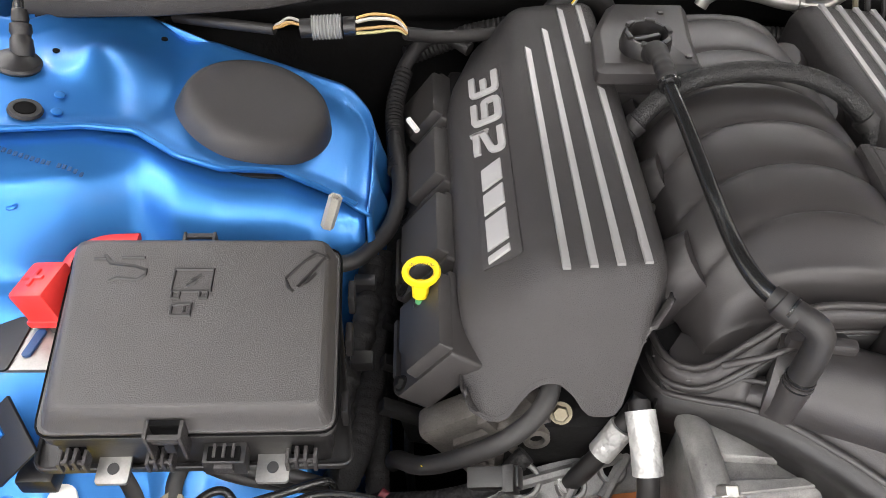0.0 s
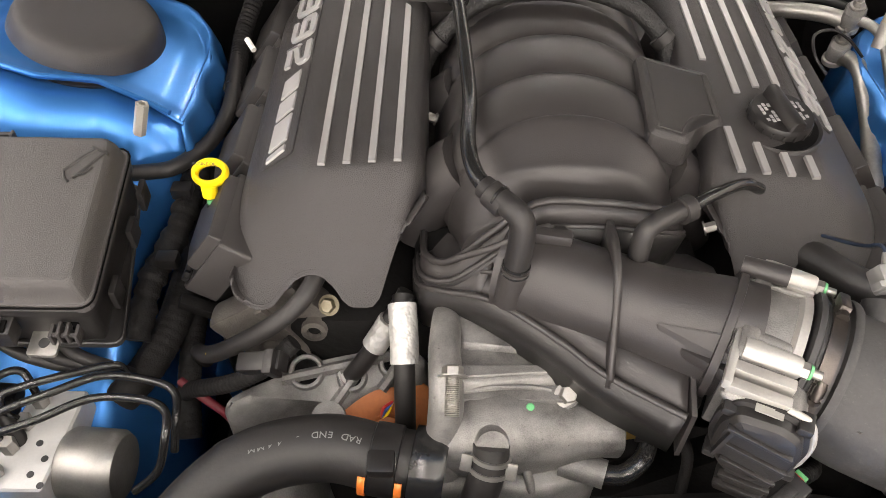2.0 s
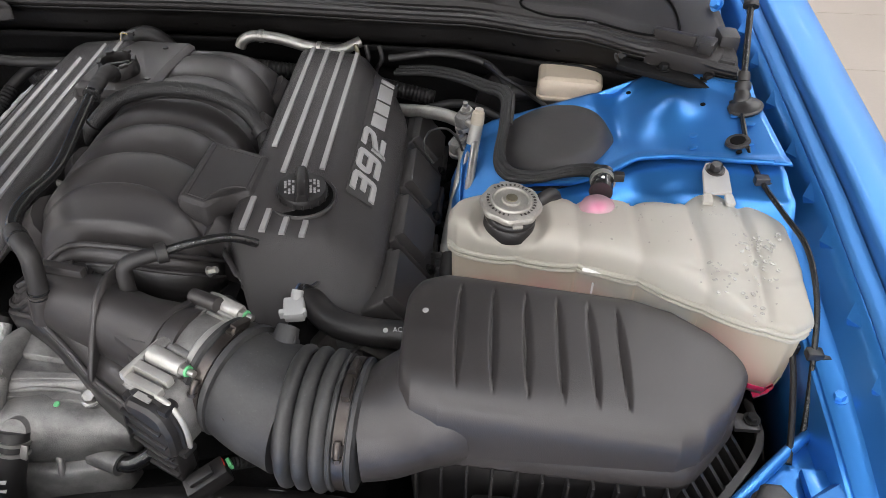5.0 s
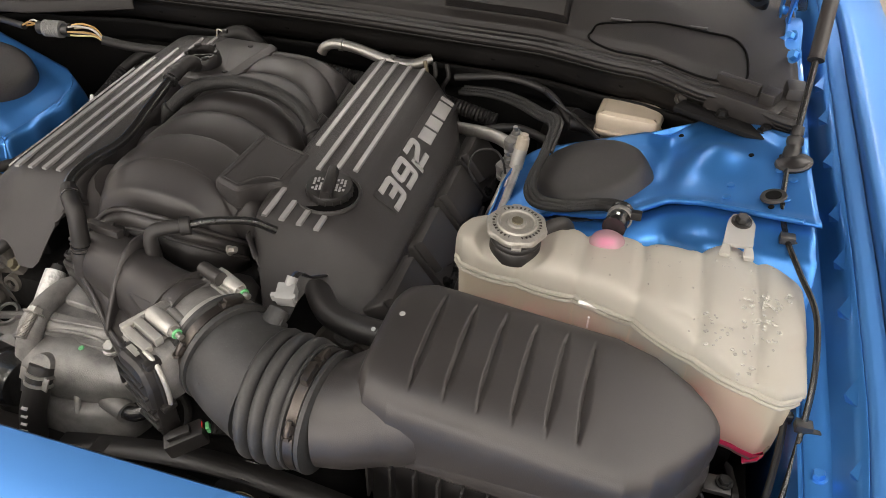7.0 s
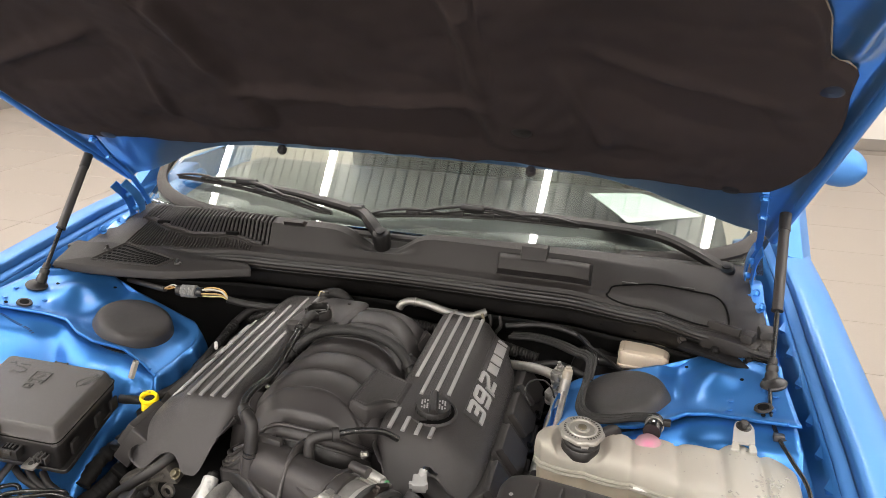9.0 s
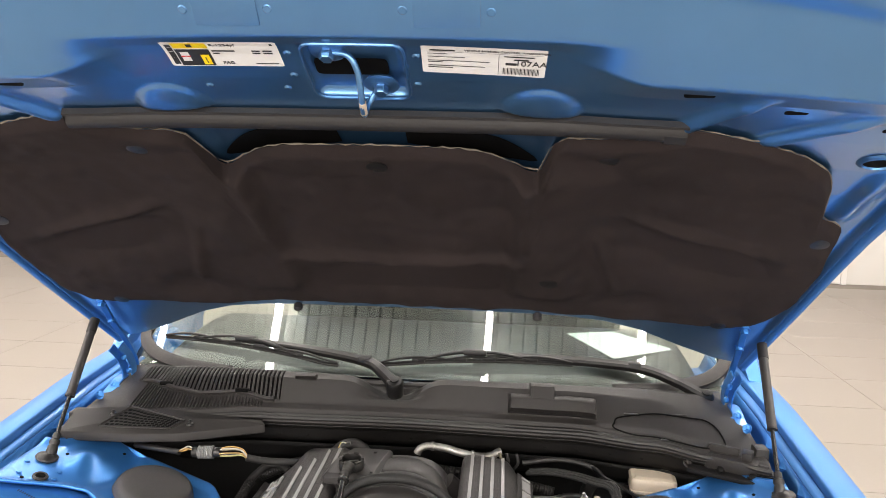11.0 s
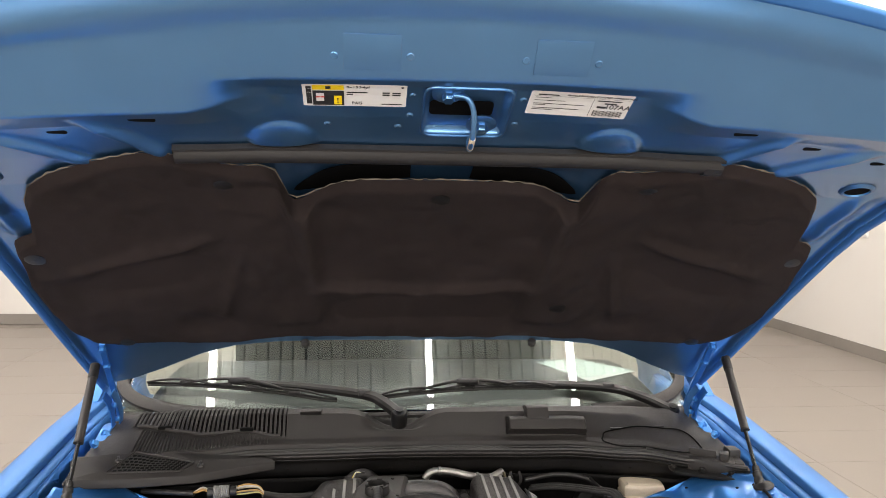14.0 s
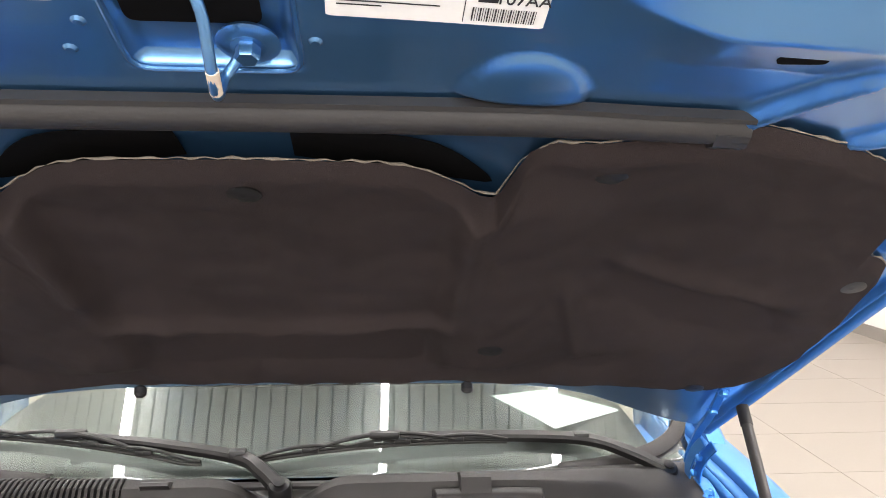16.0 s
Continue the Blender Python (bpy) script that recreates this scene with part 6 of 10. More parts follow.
def intake_manifold():
    t = thing("intake_manifold", (0, 0.55, 0.82), "satin black ribbed plastic intake manifold", "intake manifold")
    loops, n = [], 44
    ys = [0.370 + 0.0018 * i for i in range(244)]
    for y in ys:
        loop = []
        for k in range(n + 1):
            a = math.pi * k / n
            c, d = math.cos(a), math.sin(a)
            w = 0.108 - 0.018 * smooth(0.43 - y, 0, 0.06) + 0.006 * math.sin((y - 0.4) * 12)
            x = w * math.copysign(abs(c) ** 0.8, c)
            h = 0.098 - 0.010 * smooth(0.44 - y, 0, 0.06) - 0.03 * smooth(y, 0.76, 0.805)
            bend = 0.040 * (x / 0.108) ** 2
            on = smooth(y + bend, 0.425, 0.445) * smooth(0.80 - y, 0, 0.03)
            ph = ((y + bend - 0.4375) / 0.0635) % 1.0
            pillow = abs(math.sin(math.pi * ph)) ** 0.24
            groove = (1 - pillow) * on
            end = 1.0 - 0.42 * smooth(0.392 - y, 0, 0.022) ** 2 - 0.2 * smooth(y, 0.79, 0.806)
            z = 0.838 + (h + 0.004) * (d ** 0.78) * (1 - 0.10 * groove - 0.022 * on * (1 - ph)) * end
            loop.append((x * (1 - 0.03 * groove), y, z - 0.012 * smooth(0.44 - y, 0, 0.08)))
        loops.append(loop)
    part("runner_shell", rings(blank(), loops, True, True), SATIN, t, angle=80)
    # lower runners splaying to the heads
    for s in (1, -1):
        for i in range(4):
            y = 0.43 + 0.105 * i
            part("runner", tube(blank(), [(s * 0.085, y, 0.885), (s * 0.112, y + 0.004, 0.855), (s * 0.125, y + 0.004, 0.80)], 0.030, 14, 4), SATIN, t)
    # front flange: stepped ridges sweeping from the runners' front edge to the throttle
    n = 30
    r1 = even([(-0.122, 0.41, 0.822), (-0.119, 0.366, 0.836), (-0.098, 0.347, 0.848), (-0.064, 0.348, 0.884), (-0.030, 0.356, 0.910), (0.02, 0.360, 0.908), (0.062, 0.357, 0.906), (0.092, 0.372, 0.888), (0.112, 0.405, 0.855)], n)
    r2 = even([(-0.125, 0.40, 0.810), (-0.123, 0.354, 0.824), (-0.098, 0.334, 0.838), (-0.062, 0.336, 0.870), (-0.030, 0.344, 0.892), (0.02, 0.348, 0.892), (0.062, 0.346, 0.890), (0.094, 0.362, 0.872), (0.112, 0.395, 0.84)], n)
    l2 = even([(-0.128, 0.392, 0.800), (-0.124, 0.350, 0.814), (-0.100, 0.330, 0.828), (-0.061, 0.306, 0.846), (-0.012, 0.270, 0.844), (0.023, 0.242, 0.838), (0.077, 0.208, 0.837)], n)
    l3 = even([(-0.108, 0.345, 0.834), (-0.085, 0.338, 0.846), (-0.052, 0.320, 0.862), (-0.004, 0.286, 0.862), (0.036, 0.262, 0.858), (0.080, 0.238, 0.856)], n)
    low = [p + Vector((0, 0.004, -0.055)) for p in l2]
    wall = [Vector((p.x * 0.97, p.y + 0.006, 0.825)) for p in r2]
    # front walls take a darker plastic: their shade is put into the colour
    dull = {"seam_wall": PLASTIC, "front_wall": PLASTIC}
    for name, a, b in (("runner_flange", r1, r2), ("front_wall", r2, wall), ("seam_plate", l3, l2), ("seam_wall", l2, low), ("inner_step", l3, [p + Vector((0.01, 0.03, -0.02)) for p in l3])):
        part(name, rings(blank(), [[tuple(p), tuple(q)] for p, q in zip(a, b)], False, False), dull.get(name, SATIN), t, thick=0.004, angle=60)
    part("corner_web", rings(blank(), [[tuple(p), tuple(p.lerp(q, 0.5) + Vector((0, 0, -0.003))), tuple(q)] for p, q in zip(r2[:12], l2[:12])], False, False), SATIN, t, thick=0.004, angle=60)
    for name, c, r in (("flange_ridge", r1, 0.0032), ("flange_ridge", r2, 0.0026), ("seam_flange", l2, 0.0032), ("seam_flange", l3, 0.0024)):
        part(name, tube(blank(), c, r, 10, 1), SATIN, t)
    part("inner_ridge", tube(blank(), [(-0.090, 0.336, 0.866), (-0.062, 0.330, 0.886), (-0.040, 0.332, 0.900), (-0.02, 0.338, 0.902)], 0.003, 10, 5), SATIN, t)
    part("end_plate", rings(blank(), [[(0.079, 0.204, 0.786), (0.079, 0.206, 0.842), (0.081, 0.242, 0.858), (0.085, 0.26, 0.80)], [(0.083, 0.204, 0.786), (0.083, 0.206, 0.842), (0.085, 0.242, 0.858), (0.089, 0.26, 0.80)]]), SATIN, t, soft=False)
    o = [(-0.112, 0.385), (-0.092, 0.352), (-0.045, 0.312), (0.02, 0.256), (0.082, 0.222), (0.105, 0.245), (0.135, 0.30), (0.118, 0.385)]
    part("lower_plenum", stack(blank(), rounded(o, 4), [(0.02, 0.775), (0.004, 0.785), (0.0, 0.80), (0.0, 0.822), (0.012, 0.830), (0.03, 0.835)]), SATIN, t)
    part("snout", tube(blank(), [(-0.050, 0.338, 0.850), (0.01, 0.309, 0.855), (0.065, 0.283, 0.858), (0.095, 0.271, 0.859), (0.128, 0.259, 0.859)], lambda f: 0.037 + 0.007 * smooth(f, 0.55, 1.0), 28, 6, flat=1.18), SATIN, t)
    for f in (0.86,):
        c = Vector((0, 0.325, 0.860)).lerp(Vector((0.128, 0.259, 0.860)), f)
        part("snout_band", lathe(blank(), [(0.047, -0.004), (0.0515, -0.003), (0.0515, 0.003), (0.047, 0.004)], at(*c, (0.9, -0.44, 0)), 28), SATIN, t)
    part("wedge", rings(blank(), [[(0.050, 0.262, 0.876), (0.052, 0.256, 0.888), (0.054, 0.250, 0.874)], [(0.108, 0.246, 0.885), (0.111, 0.233, 0.902), (0.113, 0.216, 0.882)]]), SATIN, t, bevel=0.0015, soft=False)
    part("peg", tube(blank(), [(0.098, 0.236, 0.893), (0.122, 0.224, 0.891)], 0.008, 10, 2), SATIN, t)
    part("peg", tube(blank(), [(0.120, 0.298, 0.905), (0.150, 0.284, 0.908)], 0.008, 10, 2), SATIN, t)
    def rib(u, v):
        p = Vector((lerp(0.028, 0.024, v), lerp(0.345, 0.236, v), 0.0))
        up = table(v, [(0.0, 0.903), (0.3, 0.912), (0.55, 0.905), (0.75, 0.880), (0.9, 0.858), (1.0, 0.842)])
        return (p.x, p.y, lerp(0.830, up, u))
    part("support_rib", grid(blank(), 6, 12, rib), SATIN, t, thick=0.005, offset=0.0)
    part("tab", box(blank(), -0.028, 0.330, 0.900, 0.05, 0.010, 0.012, pose(0, 0, 0, 0, 0, -10), 0.003), SATIN, t)
    part("tab", box(blank(), 0.095, 0.235, 0.872, 0.05, 0.022, 0.012, pose(0, 0, 0, 0, 0, -35), 0.003), SATIN, t)
    part("bolt", bolt(blank(), -0.012, 0.333, 0.892, 0.008, 0.010), PLASTIC, t)
    for x, y in ((-0.112, 0.50), (0.112, 0.36)):
        part("bolt", bolt(blank(), x, y, 0.880, 0.0045, 0.010, (-1 if x < 0 else 1, 0, 0.4)), STEEL, t, "plated bolt")


intake_manifold()


def map_box():
    t = thing("vapour_separator", (-0.10, 0.70, 0.90), "black plastic separator box with a twist cap", "engine part")
    o = filleted([(-0.148, 0.640), (-0.040, 0.640), (-0.036, 0.700), (-0.024, 0.778), (-0.112, 0.780), (-0.140, 0.715)], 0.010)
    part("lid", stack(blank(), o, [(0.003, 0.922), (0.0, 0.924), (0.0, 0.936), (0.0015, 0.9380), (0.0040, 0.9400), (0.0060, 0.9425), (0.0080, 0.9435)]), SATIN, t, angle=30)
    part("body", stack(blank(), o, [(0.016, 0.87), (0.008, 0.90), (0.006, 0.923)]), SATIN, t)
    part("body_rib", box(blank(), -0.092, 0.646, 0.900, 0.070, 0.006, 0.020, bevel=0.002), SATIN, t)
    m = at(-0.0945, 0.676, 0.9435, (0.0, -0.1, 1))
    part("cap_ring", lathe(blank(), [(0.0160, 0.0), (0.0255, 0.0), (0.0262, 0.004), (0.0250, 0.015), (0.0225, 0.019), (0.0200, 0.019), (0.0185, 0.013), (0.0185, 0.004)], m, 36), PLASTIC, t)
    part("cap_floor", lathe(blank(), [(0, 0.0035), (0.0182, 0.0035), (0.0182, 0.0050), (0, 0.0055)], m, 30), RUBBER, t)
    part("cap_grip", box(blank(), 0, 0, 0.010, 0.030, 0.0055, 0.010, bevel=0.0015), PLASTIC, t).data.transform(m @ pose(0, 0, 0, 0, 0, 20))
    for k in range(6):
        a = k * 1.0472 + 0.25
        q = m @ pose(0.0218 * math.cos(a), 0.0218 * math.sin(a), 0.0195, 0, 0, math.degrees(a) + 90)
        part("cap_lug", box(blank(), 0, 0, 0, 0.011, 0.0055, 0.004, bevel=0.001), PLASTIC, t).data.transform(q)
    for x, y in ((-0.060, 0.752), (-0.052, 0.66)):
        part("lid_screw", lathe(blank(), [(0, 0), (0.004, 0), (0.0036, 0.0022), (0, 0.0026)], at(x, y, 0.9434), 12), PLASTIC, t)


map_box()


def elbow_hose_left():
    t = thing("breather_pipe", (-0.08, 0.45, 0.9), "glossy black breather pipe from the separator to the intake", "hose")
    part("pipe", tube(blank(), [(-0.093, 0.585, 0.957), (-0.088, 0.53, 0.948), (-0.083, 0.46, 0.936), (-0.0855, 0.395, 0.940), (-0.080, 0.356, 0.940), (-0.064, 0.332, 0.936)], 0.0066, 16, 8), GLOSSY, t)
    part("boot", tube(blank(), [(-0.0935, 0.653, 0.952), (-0.0935, 0.640, 0.960), (-0.0933, 0.620, 0.9615), (-0.093, 0.590, 0.9575)], lambda f: 0.0112 - 0.0022 * smooth(f, 0.25, 0.5) + 0.0008 * math.sin(f * 40) * smooth(f, 0.45, 0.6), 18, 8), RUBBER, t)
    part("rubber_ring", lathe(blank(), [(0.008, -0.0028), (0.0105, -0.002), (0.0105, 0.002), (0.008, 0.0028)], at(-0.0928, 0.588, 0.9572, (0, -1, -0.15)), 18), GLOSSY, t)
    part("boot_stub", tube(blank(), [(-0.0935, 0.660, 0.940), (-0.0935, 0.651, 0.954)], 0.0095, 16, 2), SATIN, t)
    knee = [(-0.0745, 0.3435, 0.9385), (-0.0600, 0.3290, 0.9370), (-0.0515, 0.3205, 0.9355), (-0.0468, 0.3160, 0.9315), (-0.0450, 0.3135, 0.9240), (-0.0452, 0.3110, 0.9100), (-0.0468, 0.3090, 0.890), (-0.0475, 0.3080, 0.880)]
    part("elbow", tube(blank(), knee, lambda f: 0.0092 + 0.0012 * f, 22, 7), RUBBER, t)
    for f, r in ((0.12, 0.0105), (0.88, 0.0112)):
        p = spline(knee, 20)
        i = int(f * (len(p) - 2))
        part("elbow_band", lathe(blank(), [(r - 0.002, -0.0016), (r, -0.001), (r, 0.001), (r - 0.002, 0.0016)], at(*p[i], tuple(p[i + 1] - p[i])), 22), GLOSSY, t)
    part("nipple", tube(blank(), [(-0.0472, 0.3082, 0.886), (-0.049, 0.307, 0.868), (-0.0505, 0.3062, 0.850)], lambda f: 0.0112 + 0.002 * f, 20, 2), SATIN, t)
    part("neck_fin", rings(blank(), [[(-0.0022, 0.350, 0.850), (0.0002, 0.350, 0.850), (0.0002, 0.350, 0.879), (-0.0022, 0.350, 0.879)], [(-0.0012, 0.320, 0.850), (0.0012, 0.320, 0.850), (0.0012, 0.320, 0.876), (-0.0012, 0.320, 0.876)]]), SATIN, t)
    part("joint_ring", lathe(blank(), [(0.010, -0.0012), (0.0117, -0.0008), (0.0117, 0.0008), (0.010, 0.0012)], at(-0.0474, 0.3081, 0.883, (-0.06, -0.04, -1)), 24), GLOSSY, t)
    part("collar", lathe(blank(), [(0.0085, -0.010), (0.0110, -0.008), (0.0110, 0.008), (0.0085, 0.010)], at(-0.064, 0.333, 0.9355, (0.7, -0.7, -0.2)), 18), RUBBER, t)
    t2 = thing("vacuum_pipe", (0.08, 0.35, 0.88), "black vacuum pipe with a grey-black rubber elbow", "hose")
    part("elbow", tube(blank(), [(0.047, 0.312, 0.878), (0.046, 0.314, 0.908), (0.050, 0.318, 0.923), (0.068, 0.328, 0.927), (0.084, 0.337, 0.926)], 0.0080, 16, 6), RUBBER, t2)
    part("pipe", tube(blank(), [(0.078, 0.334, 0.926), (0.105, 0.350, 0.928), (0.137, 0.374, 0.918), (0.16, 0.388, 0.90)], 0.005, 10, 6), GLOSSY, t2)
    part("rib", lathe(blank(), [(0.008, -0.006), (0.0108, -0.005), (0.0108, 0.005), (0.008, 0.006)], at(0.080, 0.335, 0.926, (0.87, 0.5, 0.0)), 16), RUBBER, t2)
    t3 = thing("crossover_hose", (0, 0.6, 0.93), "woven black crossover hose over the intake", "hose")
    part("hose", tube(blank(), [(-0.128, 0.585, 0.88), (-0.112, 0.598, 0.905), (-0.075, 0.614, 0.937), (-0.02, 0.620, 0.952), (0.04, 0.618, 0.951), (0.088, 0.608, 0.936), (0.116, 0.590, 0.912), (0.124, 0.572, 0.89)], 0.0095, 14, 6), WOVEN, t3, "woven black sleeve")
    for p, w in (((-0.113, 0.597, 0.904), (0.03, 0.012, 0.03)), ((0.114, 0.592, 0.914), (0.028, -0.018, -0.024))):
        part("end_cuff", lathe(blank(), [(0.0085, -0.006), (0.0118, -0.005), (0.0118, 0.005), (0.0085, 0.006)], at(*p, w), 18), RUBBER, t3)


elbow_hose_left()


def side_box():
    t = thing("intake_side_cover", (0.10, 0.47, 0.90), "black plastic rectangular cover on the intake", "engine part")
    o = filleted([(0.066, 0.420), (0.100, 0.414), (0.112, 0.437), (0.122, 0.448), (0.142, 0.450), (0.145, 0.528), (0.072, 0.534)], 0.008)
    tilt = lambda x, y: 0.002 + 0.035 * (y - 0.44) - 0.22 * (x - 0.066)
    part("body", stack(blank(), o, [(0.004, 0.880), (0.002, 0.905)], tilt), SATIN, t)
    part("lid", stack(blank(), o, [(0.001, 0.905), (-0.001, 0.907), (-0.001, 0.922), (0.001, 0.929), (0.005, 0.9325), (0.0065, 0.933)], tilt), COVER, t, angle=18)
    edge = inset(ccw(o), 0.010)
    part("lid_line", tube(blank(), [(x, y, 0.9330 + tilt(x, y)) for x, y in edge + edge[:1]], 0.0010, 6, 1), COVER, t)
    for x, y in ((0.078, 0.424), (0.138, 0.456), (0.139, 0.522), (0.078, 0.528)):
        part("lid_clip", box(blank(), x, y, 0.918 + tilt(x, y), 0.010, 0.010, 0.010, bevel=0.002), SATIN, t)


side_box()


def throttle_body():
    t = thing("throttle_body", (0.16, 0.24, 0.82), "cast aluminium throttle body with a black motor cover", "throttle")
    d = Vector((0.9, -0.42, 0)).normalized()
    m = axes((0.135, 0.256, 0.858), (-0.42 * -1, 0.9, 0), (0, 0, 1))   # x across the flange, y up, z along the duct
    if (m.to_3x3() @ Vector((0, 0, 1))).dot(d) < 0:
        m = m @ pose(0, 0, 0, 0, 180, 0)
    part("bore", lathe(blank(), [(0.034, -0.016), (0.046, -0.016), (0.048, -0.010), (0.044, -0.004), (0.044, 0.010), (0.050, 0.016), (0.050, 0.022), (0.034, 0.022)], m, 36), MACHINED, t)
    part("flange", stack(blank(), filleted([(-0.05, -0.05), (0.05, -0.05), (0.05, 0.046), (-0.05, 0.046)], 0.014), [(0.001, -0.020), (0, -0.018), (0, -0.010), (0.001, -0.008)]), ALLOY, t).data.transform(m)
    for u in (-0.040, 0.040):
        for v in (-0.041, 0.041):
            part("bolt_tower", lathe(blank(), [(0.0, -0.016), (0.0085, -0.016), (0.0092, -0.010), (0.0082, 0.020), (0.0072, 0.022), (0.0, 0.022)], m @ pose(u, v, 0), 18), MACHINED, t)
            part("bolt", lathe(blank(), [(0, 0.022), (0.0062, 0.022), (0.0062, 0.027), (0.0045, 0.028), (0, 0.028)], m @ pose(u, v, 0), 6), STEEL, t)
            if v > 0:
                part("paint_ring", lathe(blank(), [(0.0, 0.0275), (0.0058, 0.0275), (0.0052, 0.0295), (0, 0.0295)], m @ pose(u, v, 0), 14), GREEN, t, "green paint mark")
    # cast saddle between the bolt towers, with ribs that run along the bore
    def saddle(u, v):
        x = lerp(-0.074, 0.050, u)
        return (x, 0.0385 - 0.006 * smooth(abs(x), 0.03, 0.07) - 0.020 * smooth(v, 0.72, 1.0) - 0.004 * smooth(0.1 - v, 0, 0.1), lerp(-0.022, 0.026, v))
    part("saddle", grid(blank(), 40, 16, saddle), ALLOY, t, thick=0.012).data.transform(m)
    part("flange_rim", box(blank(), -0.012, 0.0385, -0.0205, 0.122, 0.010, 0.006, bevel=0.002), MACHINED, t).data.transform(m)
    for u, w, h in ((0.0300, 0.0038, 0.0425), (0.0250, 0.003, 0.041), (0.0090, 0.0034, 0.0425), (-0.0560, 0.009, 0.0410), (-0.0685, 0.009, 0.0375)):
        part("cast_rib", box(blank(), u, h - 0.003, 0.001, w, 0.010, 0.042, bevel=0.0016), MACHINED, t).data.transform(m)
    for u, r in ((-0.0130, 0.0072), (-0.0250, 0.0060)):
        part("cast_web", tube(blank(), [(u, 0.0375, -0.019), (u, 0.0375, 0.004), (u, 0.0345, 0.021)], r, 16, 4), ALLOY, t).data.transform(m)
    for u in (-0.040, 0.040):
        part("tower_foot", box(blank(), u, 0.030, -0.002, 0.020, 0.022, 0.034, bevel=0.004), ALLOY, t).data.transform(m)
        part("stud_tip", lathe(blank(), [(0, 0.027), (0.0034, 0.027), (0.0034, 0.036), (0, 0.037)], m @ pose(u, 0.041, 0), 10), STEEL, t)
    part("barrel", lathe(blank(), [(0.030, -0.018), (0.047, -0.018), (0.047, 0.018), (0.030, 0.018)], m, 36), ALLOY, t)
    # gear case at the shaft's front end: cast housing, black cover, plug tower and connector
    q = m @ Matrix(((0, 0, -1, -0.070), (0, 1, 0, 0), (1, 0, 0, 0), (0, 0, 0, 1)))
    o = ccw(filleted([(-0.016, 0.012), (-0.008, 0.031), (0.022, 0.034), (0.036, 0.027), (0.043, 0.004), (0.041, -0.028), (0.020, -0.044), (-0.006, -0.036), (-0.016, -0.014)], 0.006))
    part("gear_case", stack(blank(), o, [(0.006, -0.030), (0.002, -0.024), (0.001, 0.0), (0.003, 0.002)]), ALLOY, t, angle=30).data.transform(q)
    lid = part("motor_cover", stack(blank(), o, [(-0.001, 0.000), (-0.002, 0.001), (-0.002, 0.006), (0.0015, 0.007), (0.002, 0.014), (0.005, 0.018), (0.010, 0.0195)]), PLASTIC, t, "black plastic gear cover", angle=25)
    lid.data.transform(q)
    for x, y, lx, ly, turn in ((0.012, 0.014, 0.046, 0.0032, -12), (0.014, -0.004, 0.046, 0.0032, -12), (0.014, -0.022, 0.040, 0.0032, -12), (-0.008, 0.0, 0.0032, 0.034, -8)):
        part("cover_rib", box(blank(), 0, 0, 0, lx, ly, 0.005, bevel=0.001), PLASTIC, lid).data.transform(q @ pose(x, y, 0.0200, 0, 0, turn))
    for x, y in ((-0.012, 0.022), (0.034, 0.030), (0.041, -0.026), (-0.010, -0.034)):
        part("cover_clip", box(blank(), 0, 0, 0, 0.010, 0.008, 0.016, bevel=0.002), PLASTIC, lid).data.transform(q @ pose(x, y, 0.004))
    part("label_sticker", box(blank(), 0, 0, 0, 0.018, 0.006, 0.0012), MACHINED, lid, "pale metal tag", soft=False).data.transform(q @ pose(0.010, 0.0345, 0.008, -90, 0, 0))
    part("edge_band", tube(blank(), [q @ Vector(v) for v in ((0.020, 0.036, 0.002), (0.036, 0.031, 0.002), (0.045, 0.010, 0.002), (0.045, -0.016, 0.002), (0.040, -0.032, 0.002))], 0.0026, 10, 6), MACHINED, t, "bare metal clamp edge")
    tail = part("plug_tower", stack(blank(), filleted([(-0.002, 0.000), (0.030, 0.000), (0.032, 0.022), (-0.002, 0.022)], 0.003), [(0.002, -0.072), (0.0, -0.068), (0.0, -0.020), (0.004, -0.012)]), PLASTIC, t)
    tail.data.transform(q @ Matrix(((1, 0, 0, 0.004), (0, 0, 1, 0), (0, 1, 0, -0.006), (0, 0, 0, 1))))
    for k in range(3):
        part("tower_rib", box(blank(), 0, 0, 0, 0.036, 0.004, 0.005, bevel=0.001), PLASTIC, tail).data.transform(q @ pose(0.018, -0.030 - 0.013 * k, 0.0170))
    part("connector", box(blank(), 0.152, 0.170, 0.785, 0.042, 0.022, 0.020, pose(0, 0, 0, 0, -15, 35), 0.003), PLASTIC, t)
    part("connector_latch", box(blank(), 0.148, 0.166, 0.797, 0.024, 0.010, 0.005, pose(0, 0, 0, 0, -15, 35), 0.001), PLASTIC, t)
    part("connector_lock", box(blank(), 0.1635, 0.1810, 0.7965, 0.006, 0.010, 0.004, pose(0, 0, 0, 0, -15, 35), 0.001), RED, t, "red connector lock")
    part("connector_tip", box(blank(), 0.170, 0.185, 0.792, 0.004, 0.010, 0.008, pose(0, 0, 0, 0, -15, 35), 0.001), GREEN, t, "green connector seal")
    part("connector_lead", tube(blank(), [(0.172, 0.186, 0.790), (0.186, 0.196, 0.782), (0.196, 0.214, 0.762), (0.196, 0.24, 0.73)], 0.0065, 12, 6, 0.0004, 0.004), DARK_TAPE, t)


throttle_body()


def clamp_band(t, m, r, w=0.012):
    part("clamp_band", lathe(blank(), [(r, -w / 2), (r + 0.0015, -w / 2), (r + 0.0015, w / 2), (r, w / 2)], m, 40), DARK_STEEL, t, "dark steel hose clamp")
    part("clamp_screw", box(blank(), 0, 0, 0, 0.010, 0.022, 0.008, bevel=0.002), DARK_STEEL, t).data.transform(m @ pose(r + 0.004, 0, 0))


